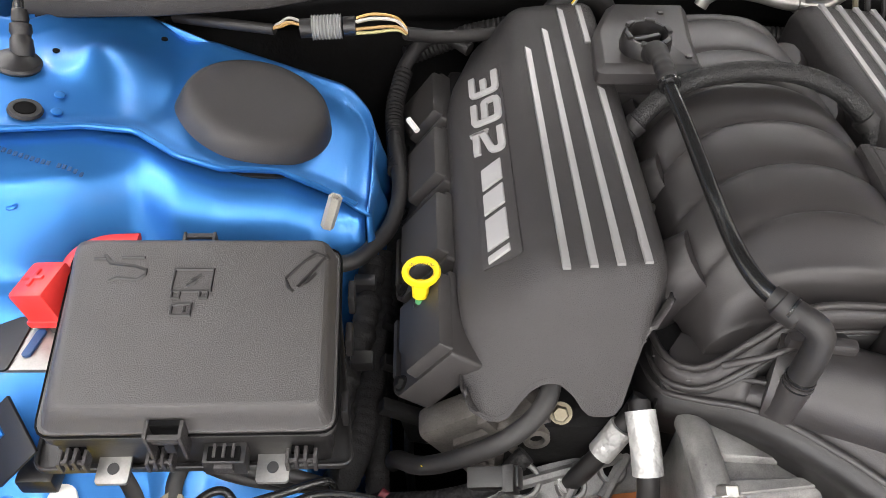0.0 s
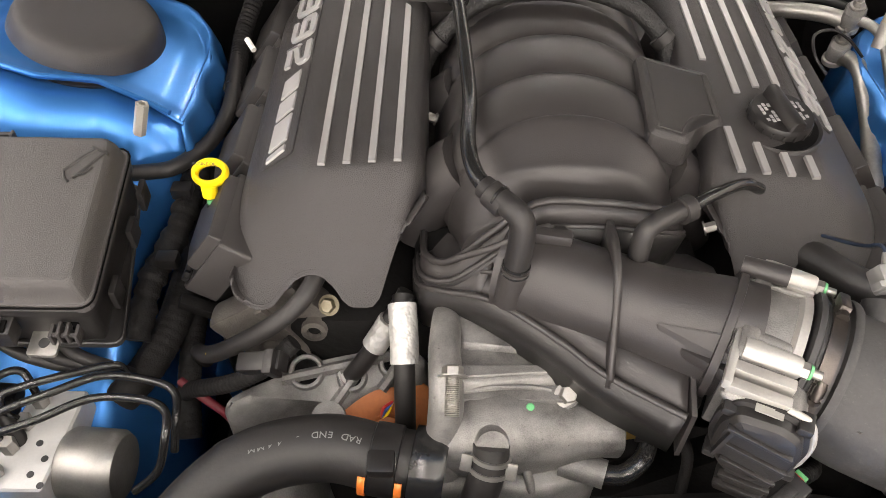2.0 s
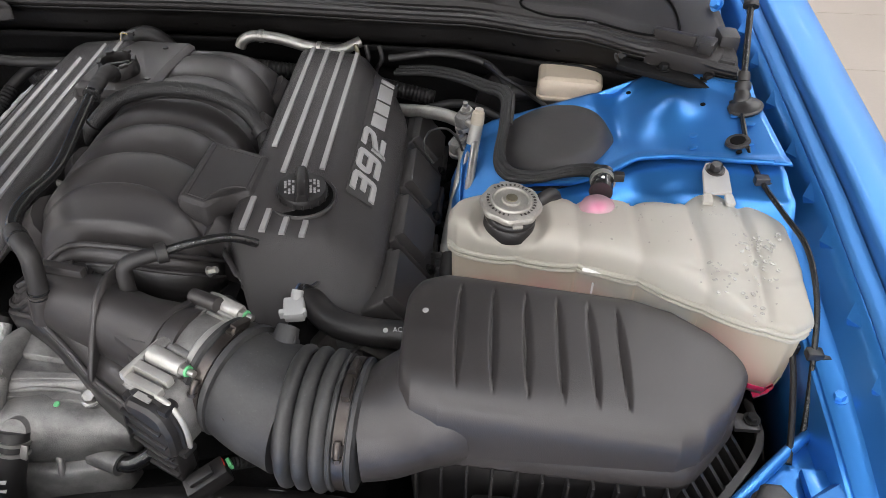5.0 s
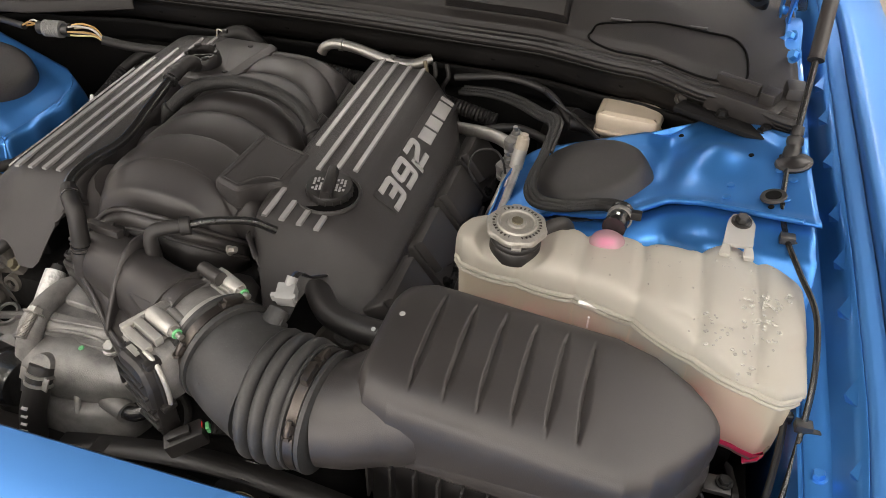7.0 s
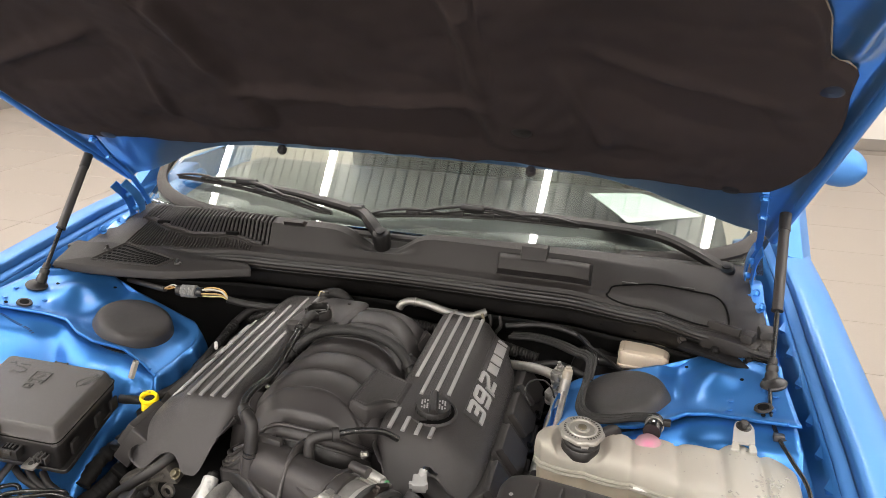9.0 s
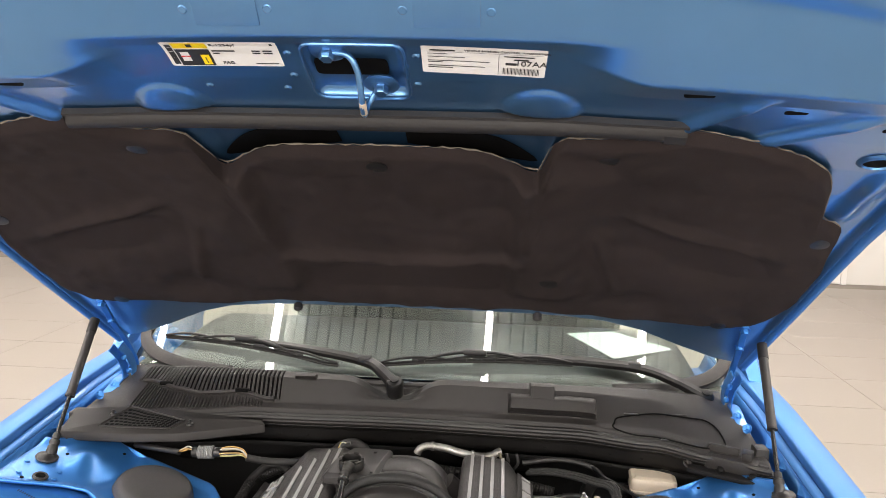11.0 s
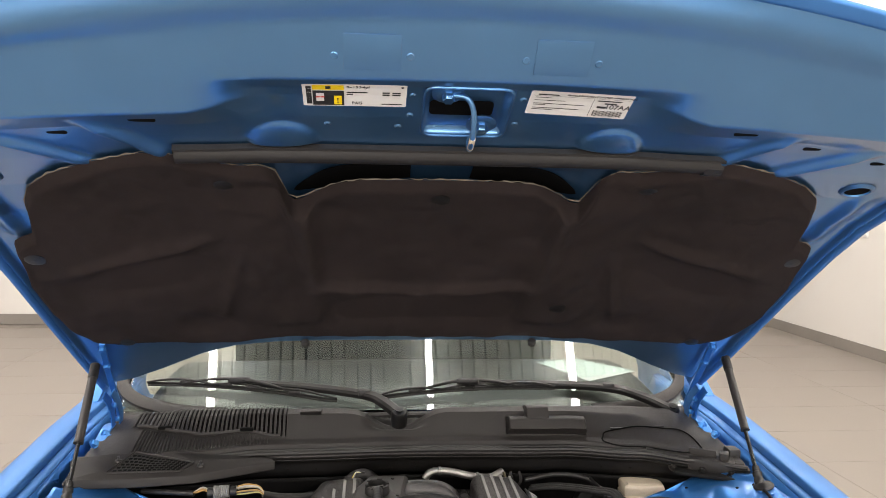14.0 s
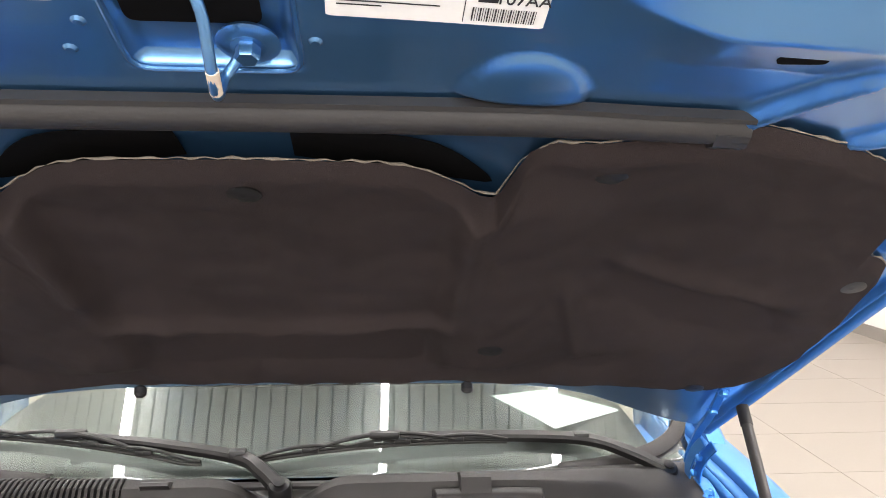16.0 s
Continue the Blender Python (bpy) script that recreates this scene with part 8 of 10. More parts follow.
def head_bracket():
    t = thing("engine_bracket", (-0.20, 0.30, 0.66), "cast aluminium accessory bracket below the engine cover", "bracket")
    o = [(-0.306, 0.302), (-0.262, 0.322), (-0.215, 0.338), (-0.150, 0.348), (-0.118, 0.340), (-0.122, 0.318), (-0.165, 0.305), (-0.198, 0.288), (-0.215, 0.290), (-0.226, 0.308), (-0.258, 0.300), (-0.302, 0.286)]
    part("plate", stack(blank(), rounded(o, 4), [(0, 0.60), (0, 0.690), (0.004, 0.700), (0.010, 0.702)], lambda x, y: 0.5 * (y - 0.30)), ALLOY, t)
    for x, y, r in ((-0.232, 0.322, 0.012), (-0.188, 0.318, 0.009), (-0.150, 0.330, 0.008)):
        part("hole", lathe(blank(), [(0, 0), (r, 0), (r, 0.001), (0, 0.001)], at(x, y, 0.7025 + 0.5 * (y - 0.30), (0, -0.45, 1)), 20), VOID, t, "dark opening", soft=False)
        part("boss", lathe(blank(), [(r, 0), (r + 0.001, 0.004), (r + 0.004, 0.004), (r + 0.006, 0)], at(x, y, 0.702 + 0.5 * (y - 0.30), (0, -0.45, 1)), 20), ALLOY, t)
    for a, b in (((-0.255, 0.315), (-0.14, 0.340)), ((-0.206, 0.292), (-0.17, 0.340)), ((-0.16, 0.308), (-0.135, 0.342))):
        part("rib", tube(blank(), [(a[0], a[1], 0.702 + 0.5 * (a[1] - 0.30)), (b[0], b[1], 0.702 + 0.5 * (b[1] - 0.30))], 0.006, 8, 3), ALLOY, t)
    part("ear", lathe(blank(), [(0.007, -0.006), (0.016, -0.006), (0.016, 0.006), (0.007, 0.006)], at(-0.208, 0.284, 0.694, (0, -0.6, 1)), 20), ALLOY, t)
    part("bolt", bolt(blank(), -0.205, 0.342, 0.792, 0.0070, 0.008, (-0.2, -0.7, 0.7)), DULL_BRASS, t, "plated bolt")
    t2 = thing("pulley_cover", (-0.15, 0.25, 0.62), "orange-brown primed metal pulley behind the hoses", "pulley")
    part("disc", lathe(blank(), [(0, -0.01), (0.05, -0.01), (0.058, 0.0), (0.058, 0.012), (0.04, 0.018), (0.02, 0.014), (0, 0.014)], at(-0.155, 0.288, 0.665, (0.1, -0.6, 0.8)), 36), RUST, t2)
    part("hub", lathe(blank(), [(0, 0.01), (0.018, 0.012), (0.016, 0.026), (0, 0.028)], at(-0.155, 0.288, 0.665, (0.1, -0.6, 0.8)), 24), RUST, t2)
    t3 = thing("crank_pulley", (0.02, 0.23, 0.55), "dark drive belt and pulleys at the engine's front", "pulley")
    for x, z, r in ((0.02, 0.60, 0.075), (-0.12, 0.57, 0.05), (0.15, 0.66, 0.04), (0.24, 0.63, 0.036)):
        part("pulley", lathe(blank(), [(0, -0.014), (r * 0.9, -0.014), (r, -0.010), (r * 0.96, -0.005), (r, 0.0), (r * 0.96, 0.005), (r, 0.010), (r * 0.6, 0.012), (r * 0.3, 0.006), (0, 0.006)], at(x, 0.20, z, (0, -1, 0)), 36), DEEP, t3)
        part("hub_bolt", bolt(blank(), x, 0.193, z, 0.009, 0.010, (0, -1, 0)), STEEL, t3)
    part("front_cover", stack(blank(), rounded([(-0.16, 0.215), (0.26, 0.215), (0.26, 0.30), (-0.16, 0.30)], 4), [(0, 0.5), (0, 0.655), (0.012, 0.672)], lambda x, y: 0.012 * math.sin(30 * x)), DEEP, t3, "cast front cover, bay shade in its near-black colour")
    part("belt_run", rings(blank(), [[(x, y, z) for y in (0.168, 0.196)] for x, z in ((-0.05, 0.685), (-0.01, 0.698), (0.05, 0.714), (0.11, 0.727), (0.16, 0.734), (0.21, 0.735), (0.27, 0.728), (0.34, 0.715))], False, False), BELT, t3, "ribbed black drive belt", thick=0.004)
    part("idler", lathe(blank(), [(0, -0.016), (0.036, -0.016), (0.038, -0.012), (0.035, -0.008), (0.035, 0.008), (0.038, 0.012), (0.030, 0.014), (0.014, 0.010), (0, 0.010)], at(0.206, 0.182, 0.698, (0, -1, 0.0)), 36), PLASTIC, t3)
    part("idler_bolt", bolt(blank(), 0.206, 0.170, 0.698, 0.011, 0.010, (0, -1, 0)), DULL_BRASS, t3)
    part("pulley_rim", lathe(blank(), [(0.040, -0.014), (0.055, -0.014), (0.058, -0.010), (0.058, 0.010), (0.050, 0.014), (0.040, 0.006)], at(0.03, 0.182, 0.650, (0, -1, 0)), 40), PLASTIC, t3)
    part("belt", tube(blank(), [(-0.17, 0.20, 0.57), (-0.10, 0.20, 0.63), (0.02, 0.20, 0.685), (0.15, 0.20, 0.708), (0.25, 0.20, 0.672), (0.272, 0.20, 0.63)], 0.010, 8, 6, flat=0.35), RUBBER, t3)


head_bracket()


def sensor_leads():
    t = thing("foil_wrapped_lead", (-0.18, 0.33, 0.66), "black sensor lead wrapped in crinkled foil", "cable", "foil leads")
    part("lead", tube(blank(), [(-0.135, 0.352, 0.80), (-0.146, 0.342, 0.782), (-0.160, 0.332, 0.758), (-0.182, 0.322, 0.722), (-0.205, 0.322, 0.685), (-0.215, 0.325, 0.655)], 0.0088, 14, 6), RUBBER, t)
    part("foil", tube(blank(), [(-0.150, 0.338, 0.776), (-0.1585, 0.333, 0.761), (-0.166, 0.329, 0.748)], 0.0118, 16, 5), FOIL, t, "crinkled silver foil")
    part("foil", tube(blank(), [(-0.190, 0.321, 0.712), (-0.212, 0.323, 0.666)], 0.0118, 16, 5), FOIL, t, "crinkled silver foil")
    t2 = thing("foil_wrapped_lead", (-0.136, 0.30, 0.70), "upright black lead in a silver foil sleeve", "cable", "foil leads")
    part("lead", tube(blank(), [(-0.139, 0.348, 0.80), (-0.138, 0.326, 0.790), (-0.136, 0.298, 0.772), (-0.135, 0.276, 0.740), (-0.135, 0.268, 0.69)], 0.0095, 14, 6), RUBBER, t2)
    part("foil", tube(blank(), [(-0.1392, 0.340, 0.798), (-0.137, 0.318, 0.785), (-0.1355, 0.296, 0.769)], 0.0128, 18, 8), FOIL, t2, "crinkled silver foil")
    for i in range(3):
        part("wire", tube(blank(), [(-0.148, 0.29, 0.715), (-0.152 - 0.002 * i, 0.282, 0.708 + 0.004 * i), (-0.158, 0.285, 0.695)], 0.0016, 6, 4), (YELLOW, surface("thin blue wire", (0.05, 0.15, 0.6), 0.4), RED)[i], t2)
    t3 = thing("coolant_bypass_hose", (-0.28, 0.33, 0.74), "matt black hose passing under the engine cover", "hose")
    part("hose", tube(blank(), [(-0.212, 0.385, 0.82), (-0.217, 0.346, 0.818), (-0.233, 0.326, 0.806), (-0.260, 0.316, 0.787), (-0.30, 0.320, 0.752), (-0.325, 0.330, 0.728), (-0.345, 0.352, 0.70), (-0.350, 0.37, 0.66)], 0.0085, 16, 6), RUBBER, t3)
    part("print_mark", box(blank(), -0.318, 0.3225, 0.738, 0.012, 0.002, 0.0012, pose(0, 0, 0, -30, 40, 10)), YELLOW, t3, "yellow printed mark", soft=False)
    t4 = thing("front_harness", (-0.27, 0.30, 0.72), "black wiring harness with a connector at the engine's front", "cable")
    part("loom", tube(blank(), [(-0.235, 0.315, 0.772), (-0.262, 0.300, 0.752), (-0.300, 0.300, 0.725), (-0.345, 0.315, 0.69), (-0.37, 0.34, 0.64)], 0.0085, 12, 6, 0.0003, 0.005), DARK_TAPE, t4)
    part("connector", box(blank(), -0.262, 0.298, 0.764, 0.045, 0.018, 0.016, pose(0, 0, 0, 20, -20, -10), 0.003), PLASTIC, t4)
    part("connector_rib", box(blank(), -0.250, 0.292, 0.772, 0.010, 0.022, 0.020, pose(0, 0, 0, 20, -20, -10), 0.002), PLASTIC, t4)
    part("red_cable", tube(blank(), [(-0.360, 0.325, 0.69), (-0.335, 0.312, 0.678), (-0.31, 0.300, 0.662), (-0.30, 0.285, 0.64)], 0.0045, 10, 5), RUST_RED, t4, "red battery cable")


sensor_leads()


# ---- passenger side of the bay ----
def fuse_box():
    t = thing("fuse_box", (-0.50, 0.38, 0.70), "matt black fuse box with raised symbols on its lid", "fuse box")
    top = filleted([(-0.601, 0.442), (-0.405, 0.442), (-0.401, 0.306), (-0.585, 0.304)], 0.009)
    base = filleted([(-0.616, 0.454), (-0.393, 0.454), (-0.388, 0.297), (-0.606, 0.295)], 0.012)
    top, base = ccw(top), ccw(base)

    def mid(f):
        return [tuple(Vector(a).lerp(Vector(b), f)) for a, b in zip(base, top)]

    lid = rings(blank(), [[(x, y, z) for x, y in mid(f)] for f, z in ((-0.10, 0.836), (-0.10, 0.8425), (-0.06, 0.8440), (0.06, 0.8443), (0.12, 0.8452), (0.30, 0.8555), (0.42, 0.8605), (0.58, 0.8645), (0.76, 0.8666), (0.96, 0.8674), (1.02, 0.8674))])
    part("lid", lid, surface("grained dark grey lid plastic", (0.050, 0.0465, 0.045), 0.42, 0.0, 1300.0, 0.8, 7.0, 0.12, 0.06, 0.0008), t, angle=22)
    part("body", stack(blank(), base, [(0.012, 0.786), (0.006, 0.788), (0.004, 0.80), (0.003, 0.828), (-0.001, 0.830), (-0.001, 0.838)]), PLASTIC, t)
    part("tray", stack(blank(), filleted([(-0.628, 0.468), (-0.398, 0.462), (-0.376, 0.296), (-0.628, 0.294)], 0.012), [(0.0, 0.788), (0.0, 0.793), (0.001, 0.794), (0.003, 0.793), (0.003, 0.789)]), PLASTIC, t)

    def latch(x, y, z, turn, w=0.034):
        q = pose(x, y, z, 0, 0, turn)
        # black plate painted as the shade behind the latch
        part("latch_well", box(blank(), 0, 0.004, 0.002, w, 0.004, 0.026), VOID, t, "black plate for the shade behind the latch", soft=False).data.transform(q)
        for d in (-1, 1):
            part("latch_cheek", box(blank(), d * (w / 2 + 0.0015), -0.001, 0.001, 0.0028, 0.014, 0.030, bevel=0.0008), COVER, t).data.transform(q)
        part("latch_bar", box(blank(), 0, -0.006, 0.0125, w, 0.004, 0.0035, bevel=0.0008), COVER, t).data.transform(q)
        part("latch_bar", box(blank(), 0, -0.001, 0.0010, w, 0.006, 0.0040, bevel=0.0008), COVER, t).data.transform(q)
        part("latch_tongue", box(blank(), 0, 0.000, -0.008, w * 0.34, 0.006, 0.014, bevel=0.001), PLASTIC, t).data.transform(q)

    latch(-0.509, 0.291, 0.844, 0, 0.022)
    latch(-0.512, 0.457, 0.838, 180, 0.022)
    for x, z, w in ((-0.585, 0.818, 0.015), (-0.520, 0.818, 0.014), (-0.414, 0.818, 0.017)):
        part("clip", box(blank(), x, 0.296, z, w, 0.006, 0.004, bevel=0.001), VOID, t, "dark clip slot", soft=False)
        for d in (-0.62, -0.2, 0.2, 0.62):
            part("clip_ear", box(blank(), x + d * w, 0.289, z + 0.002 - 0.003 * (abs(d) > 0.5), 0.0030, 0.012, 0.0125, bevel=0.0008), COVER, t)
        part("clip_bar", box(blank(), x, 0.286, z + 0.003, w * 1.2, 0.003, 0.003, bevel=0.0006), COVER, t)
    # plug socket between the clips
    part("socket", box(blank(), -0.470, 0.288, 0.8215, 0.032, 0.016, 0.018, bevel=0.0015), PLASTIC, t)
    part("socket_well", box(blank(), -0.470, 0.2865, 0.8312, 0.024, 0.010, 0.0024), VOID, t, "dark socket opening", soft=False)
    part("socket_tongue", box(blank(), -0.470, 0.2785, 0.826, 0.014, 0.004, 0.007, bevel=0.0008), COVER, t)
    for d in (-0.007, 0.0, 0.007):
        part("socket_pin", box(blank(), -0.470 + d, 0.288, 0.8325, 0.0022, 0.010, 0.003), COVER, t, soft=False)
    part("shut_line", tube(blank(), [(x, y, 0.8435) for x, y in inset(base, -0.0022)] + [(*inset(base, -0.0022)[0], 0.8435)], 0.0009, 6, 1), VOID, t, "dark shut line under the lid")
    for y in (0.33, 0.39, 0.43):
        part("side_clip", box(blank(), -0.383, y, 0.815, 0.006, 0.018, 0.022, bevel=0.002), PLASTIC, t)
    for x in (-0.560, -0.438):
        part("metal_tab", stack(blank(), filleted([(x - 0.0125, 0.279), (x + 0.0125, 0.279), (x + 0.0125, 0.310), (x - 0.0125, 0.310)], 0.003), [(0, 0.800), (0, 0.803)]), STEEL, t, "bare steel mounting tab")
        # black disc stands for the shade in the tab's hole
        part("tab_hole", lathe(blank(), [(0, 0), (0.0045, 0), (0.0045, 0.0006), (0, 0.0006)], at(x, 0.290, 0.8031), 16), INK, t, soft=False)
    # raised symbols on the lid
    zt = 0.8676

    def line(pts, r=0.0014):
        part("symbol_line", tube(blank(), [(x + 0.012, 0.301 + (y - 0.294) * 0.885, zt) for x, y in pts], r, 6, 1), PLASTIC, t)

    line([(-0.533, 0.4245), (-0.502, 0.4245), (-0.502, 0.402), (-0.533, 0.402), (-0.533, 0.4245)])
    line([(-0.511, 0.419), (-0.519, 0.4125), (-0.514, 0.4125), (-0.522, 0.407)])
    for x in (-0.529, -0.507):
        line([(x - 0.003, 0.402), (x - 0.003, 0.395), (x + 0.003, 0.395), (x + 0.003, 0.402)])
    line([(-0.530, 0.378), (-0.530, 0.387), (-0.525, 0.389), (-0.515, 0.389), (-0.515, 0.378), (-0.530, 0.378)])
    line([(-0.520, 0.386), (-0.520, 0.381)])
    line([(-0.600, 0.436), (-0.590, 0.436), (-0.586, 0.431), (-0.565, 0.428), (-0.556, 0.424), (-0.556, 0.419), (-0.562, 0.414), (-0.578, 0.416), (-0.584, 0.412)])
    line([(-0.592, 0.440), (-0.584, 0.431)])
    line([(-0.578, 0.437), (-0.559, 0.437)])
    line([(-0.420, 0.442), (-0.430, 0.433), (-0.444, 0.415), (-0.441, 0.406), (-0.437, 0.402)])
    line([(-0.412, 0.440), (-0.422, 0.424), (-0.434, 0.406), (-0.426, 0.412), (-0.420, 0.420)])
    line([(-0.425, 0.444), (-0.410, 0.436)])
    # the box leans up towards the bulkhead
    lean = Matrix(((1, 0, 0, 0), (0, 1, 0, 0), (0, 0.2, 1, -0.061), (0, 0, 0, 1)))
    for ob in t.children_recursive:
        ob.data.transform(lean)


fuse_box()


def jump_post():
    t = thing("jump_start_post", (-0.62, 0.43, 0.80), "red plastic jump start post cover with a plus sign", "cap")
    q = pose(-0.634, 0.420, 0.858, 0, -14, -12)
    part("cap", box(blank(), 0, 0, 0, 0.034, 0.040, 0.036, bevel=0.004), RED, t).data.transform(q)
    part("skirt", box(blank(), 0, 0.0, -0.017, 0.038, 0.044, 0.008, bevel=0.003), RED, t).data.transform(q)
    for a, b in ((0.024, 0.005), (0.005, 0.024)):
        part("plus_bar", box(blank(), -0.002, 0.0, 0.0185, a * 0.8, b * 0.8, 0.003, bevel=0.001), RED, t).data.transform(q)
    part("strap", tube(blank(), [(-0.624, 0.440, 0.856), (-0.618, 0.456, 0.862), (-0.600, 0.466, 0.866), (-0.570, 0.469, 0.866)], 0.012, 10, 5, flat=0.5), RED, t)
    part("post_base", box(blank(), -0.622, 0.416, 0.822, 0.026, 0.034, 0.05, bevel=0.005), PLASTIC, t)


jump_post()


def battery_brackets():
    t = thing("mounting_bracket", (-0.68, 0.41, 0.78), "black steel mounting bracket with a slot", "bracket")
    o = filleted([(-0.690, 0.362), (-0.612, 0.362), (-0.620, 0.412), (-0.668, 0.414), (-0.690, 0.400)], 0.006)
    part("plate", stack(blank(), o, [(0, 0.826), (0, 0.830)]), STEEL, t)
    part("black_end", stack(blank(), filleted([(-0.692, 0.360), (-0.656, 0.360), (-0.652, 0.416), (-0.664, 0.416), (-0.692, 0.40)], 0.004), [(0, 0.830), (0, 0.832)]), PLASTIC, t)
    part("slot", stack(blank(), filleted([(-0.650, 0.374), (-0.6425, 0.374), (-0.6375, 0.402), (-0.645, 0.402)], 0.0034), [(0, 0.830), (0, 0.8326)]), STAMP, t, "slot showing blue paint", soft=False)
    part("leg", box(blank(), -0.66, 0.40, 0.79, 0.05, 0.02, 0.072, bevel=0.004), PAINT_IN, t)
    t2 = thing("mounting_bracket", (-0.65, 0.31, 0.78), "black steel angle bracket beside the fuse box", "bracket")
    part("plate", box(blank(), 0, 0, 0, 0.046, 0.055, 0.003, bevel=0.0008), PLASTIC, t2).data.transform(pose(-0.655, 0.318, 0.795, 20, -38, 25))
    part("slot", box(blank(), 0, 0, 0, 0.006, 0.012, 0.0045), PAINT_IN, t2, soft=False).data.transform(pose(-0.660, 0.325, 0.799, 20, -38, 25))
    part("leg", box(blank(), -0.632, 0.308, 0.765, 0.03, 0.03, 0.02, bevel=0.003), PLASTIC, t2)


battery_brackets()


def tower_stud():
    t = thing("tower_stud", (-0.415, 0.521, 0.852), "pale hex standoff stud on the strut tower", "stud")
    a, b = Vector((-0.4125, 0.520, 0.840)), Vector((-0.402, 0.526, 0.873))
    m = at(*a, tuple(b - a))
    h = (b - a).length
    part("hex", rings(blank(), [[m @ Vector((r * math.cos(k), r * math.sin(k), z)) for k in (math.pi * i / 3 for i in range(6))] for r, z in ((0.0066, 0), (0.0066, h), (0.004, h), (0.004, h - 0.012))]), surface("dull zinc standoff", (0.40, 0.385, 0.34), 0.5, 0.3), t, soft=False)


tower_stud()


def dipstick():
    t = thing("dipstick", (-0.324, 0.444, 0.60), "yellow ring handle of the engine oil dipstick", "dipstick")
    c = Vector((-0.3225, 0.449, 0.852))
    m = at(*c, (0.05, -0.45, 0.88))
    n, loops = 40, []
    for i in range(n):
        a = 2 * math.pi * i / n
        o = Vector((0.0142 * math.cos(a), 0.0112 * math.sin(a), 0))
        w = Vector((math.cos(a), math.sin(a), 0))
        loops.append([m @ (o + 0.0034 * math.cos(k) * w + Vector((0, 0, 0.0065 * math.sin(k)))) for k in (2 * math.pi * j / 10 for j in range(10))])
    part("ring", rings(blank(), loops + [loops[0]], False), YELLOW, t)
    part("neck", tube(blank(), [(-0.323, 0.440, 0.846), (-0.3235, 0.437, 0.834)], lambda f: 0.0082 - 0.001 * f, 14, 2), YELLOW, t)
    part("seal", tube(blank(), [(-0.3235, 0.437, 0.831), (-0.324, 0.436, 0.826)], 0.0042, 10, 2), GREEN, t)
    part("tube", tube(blank(), [(-0.324, 0.437, 0.826), (-0.328, 0.420, 0.76), (-0.335, 0.40, 0.64), (-0.33, 0.40, 0.5)], 0.0052, 10, 5), PLASTIC, t)
    lettering("print", "ENGINE OIL", 0.0042, axes(c + Vector((0.0, -0.008, 0.018)), (1, 0, 0), (0, 0.7, 0.7)), INK, t, 0.0002)


dipstick()


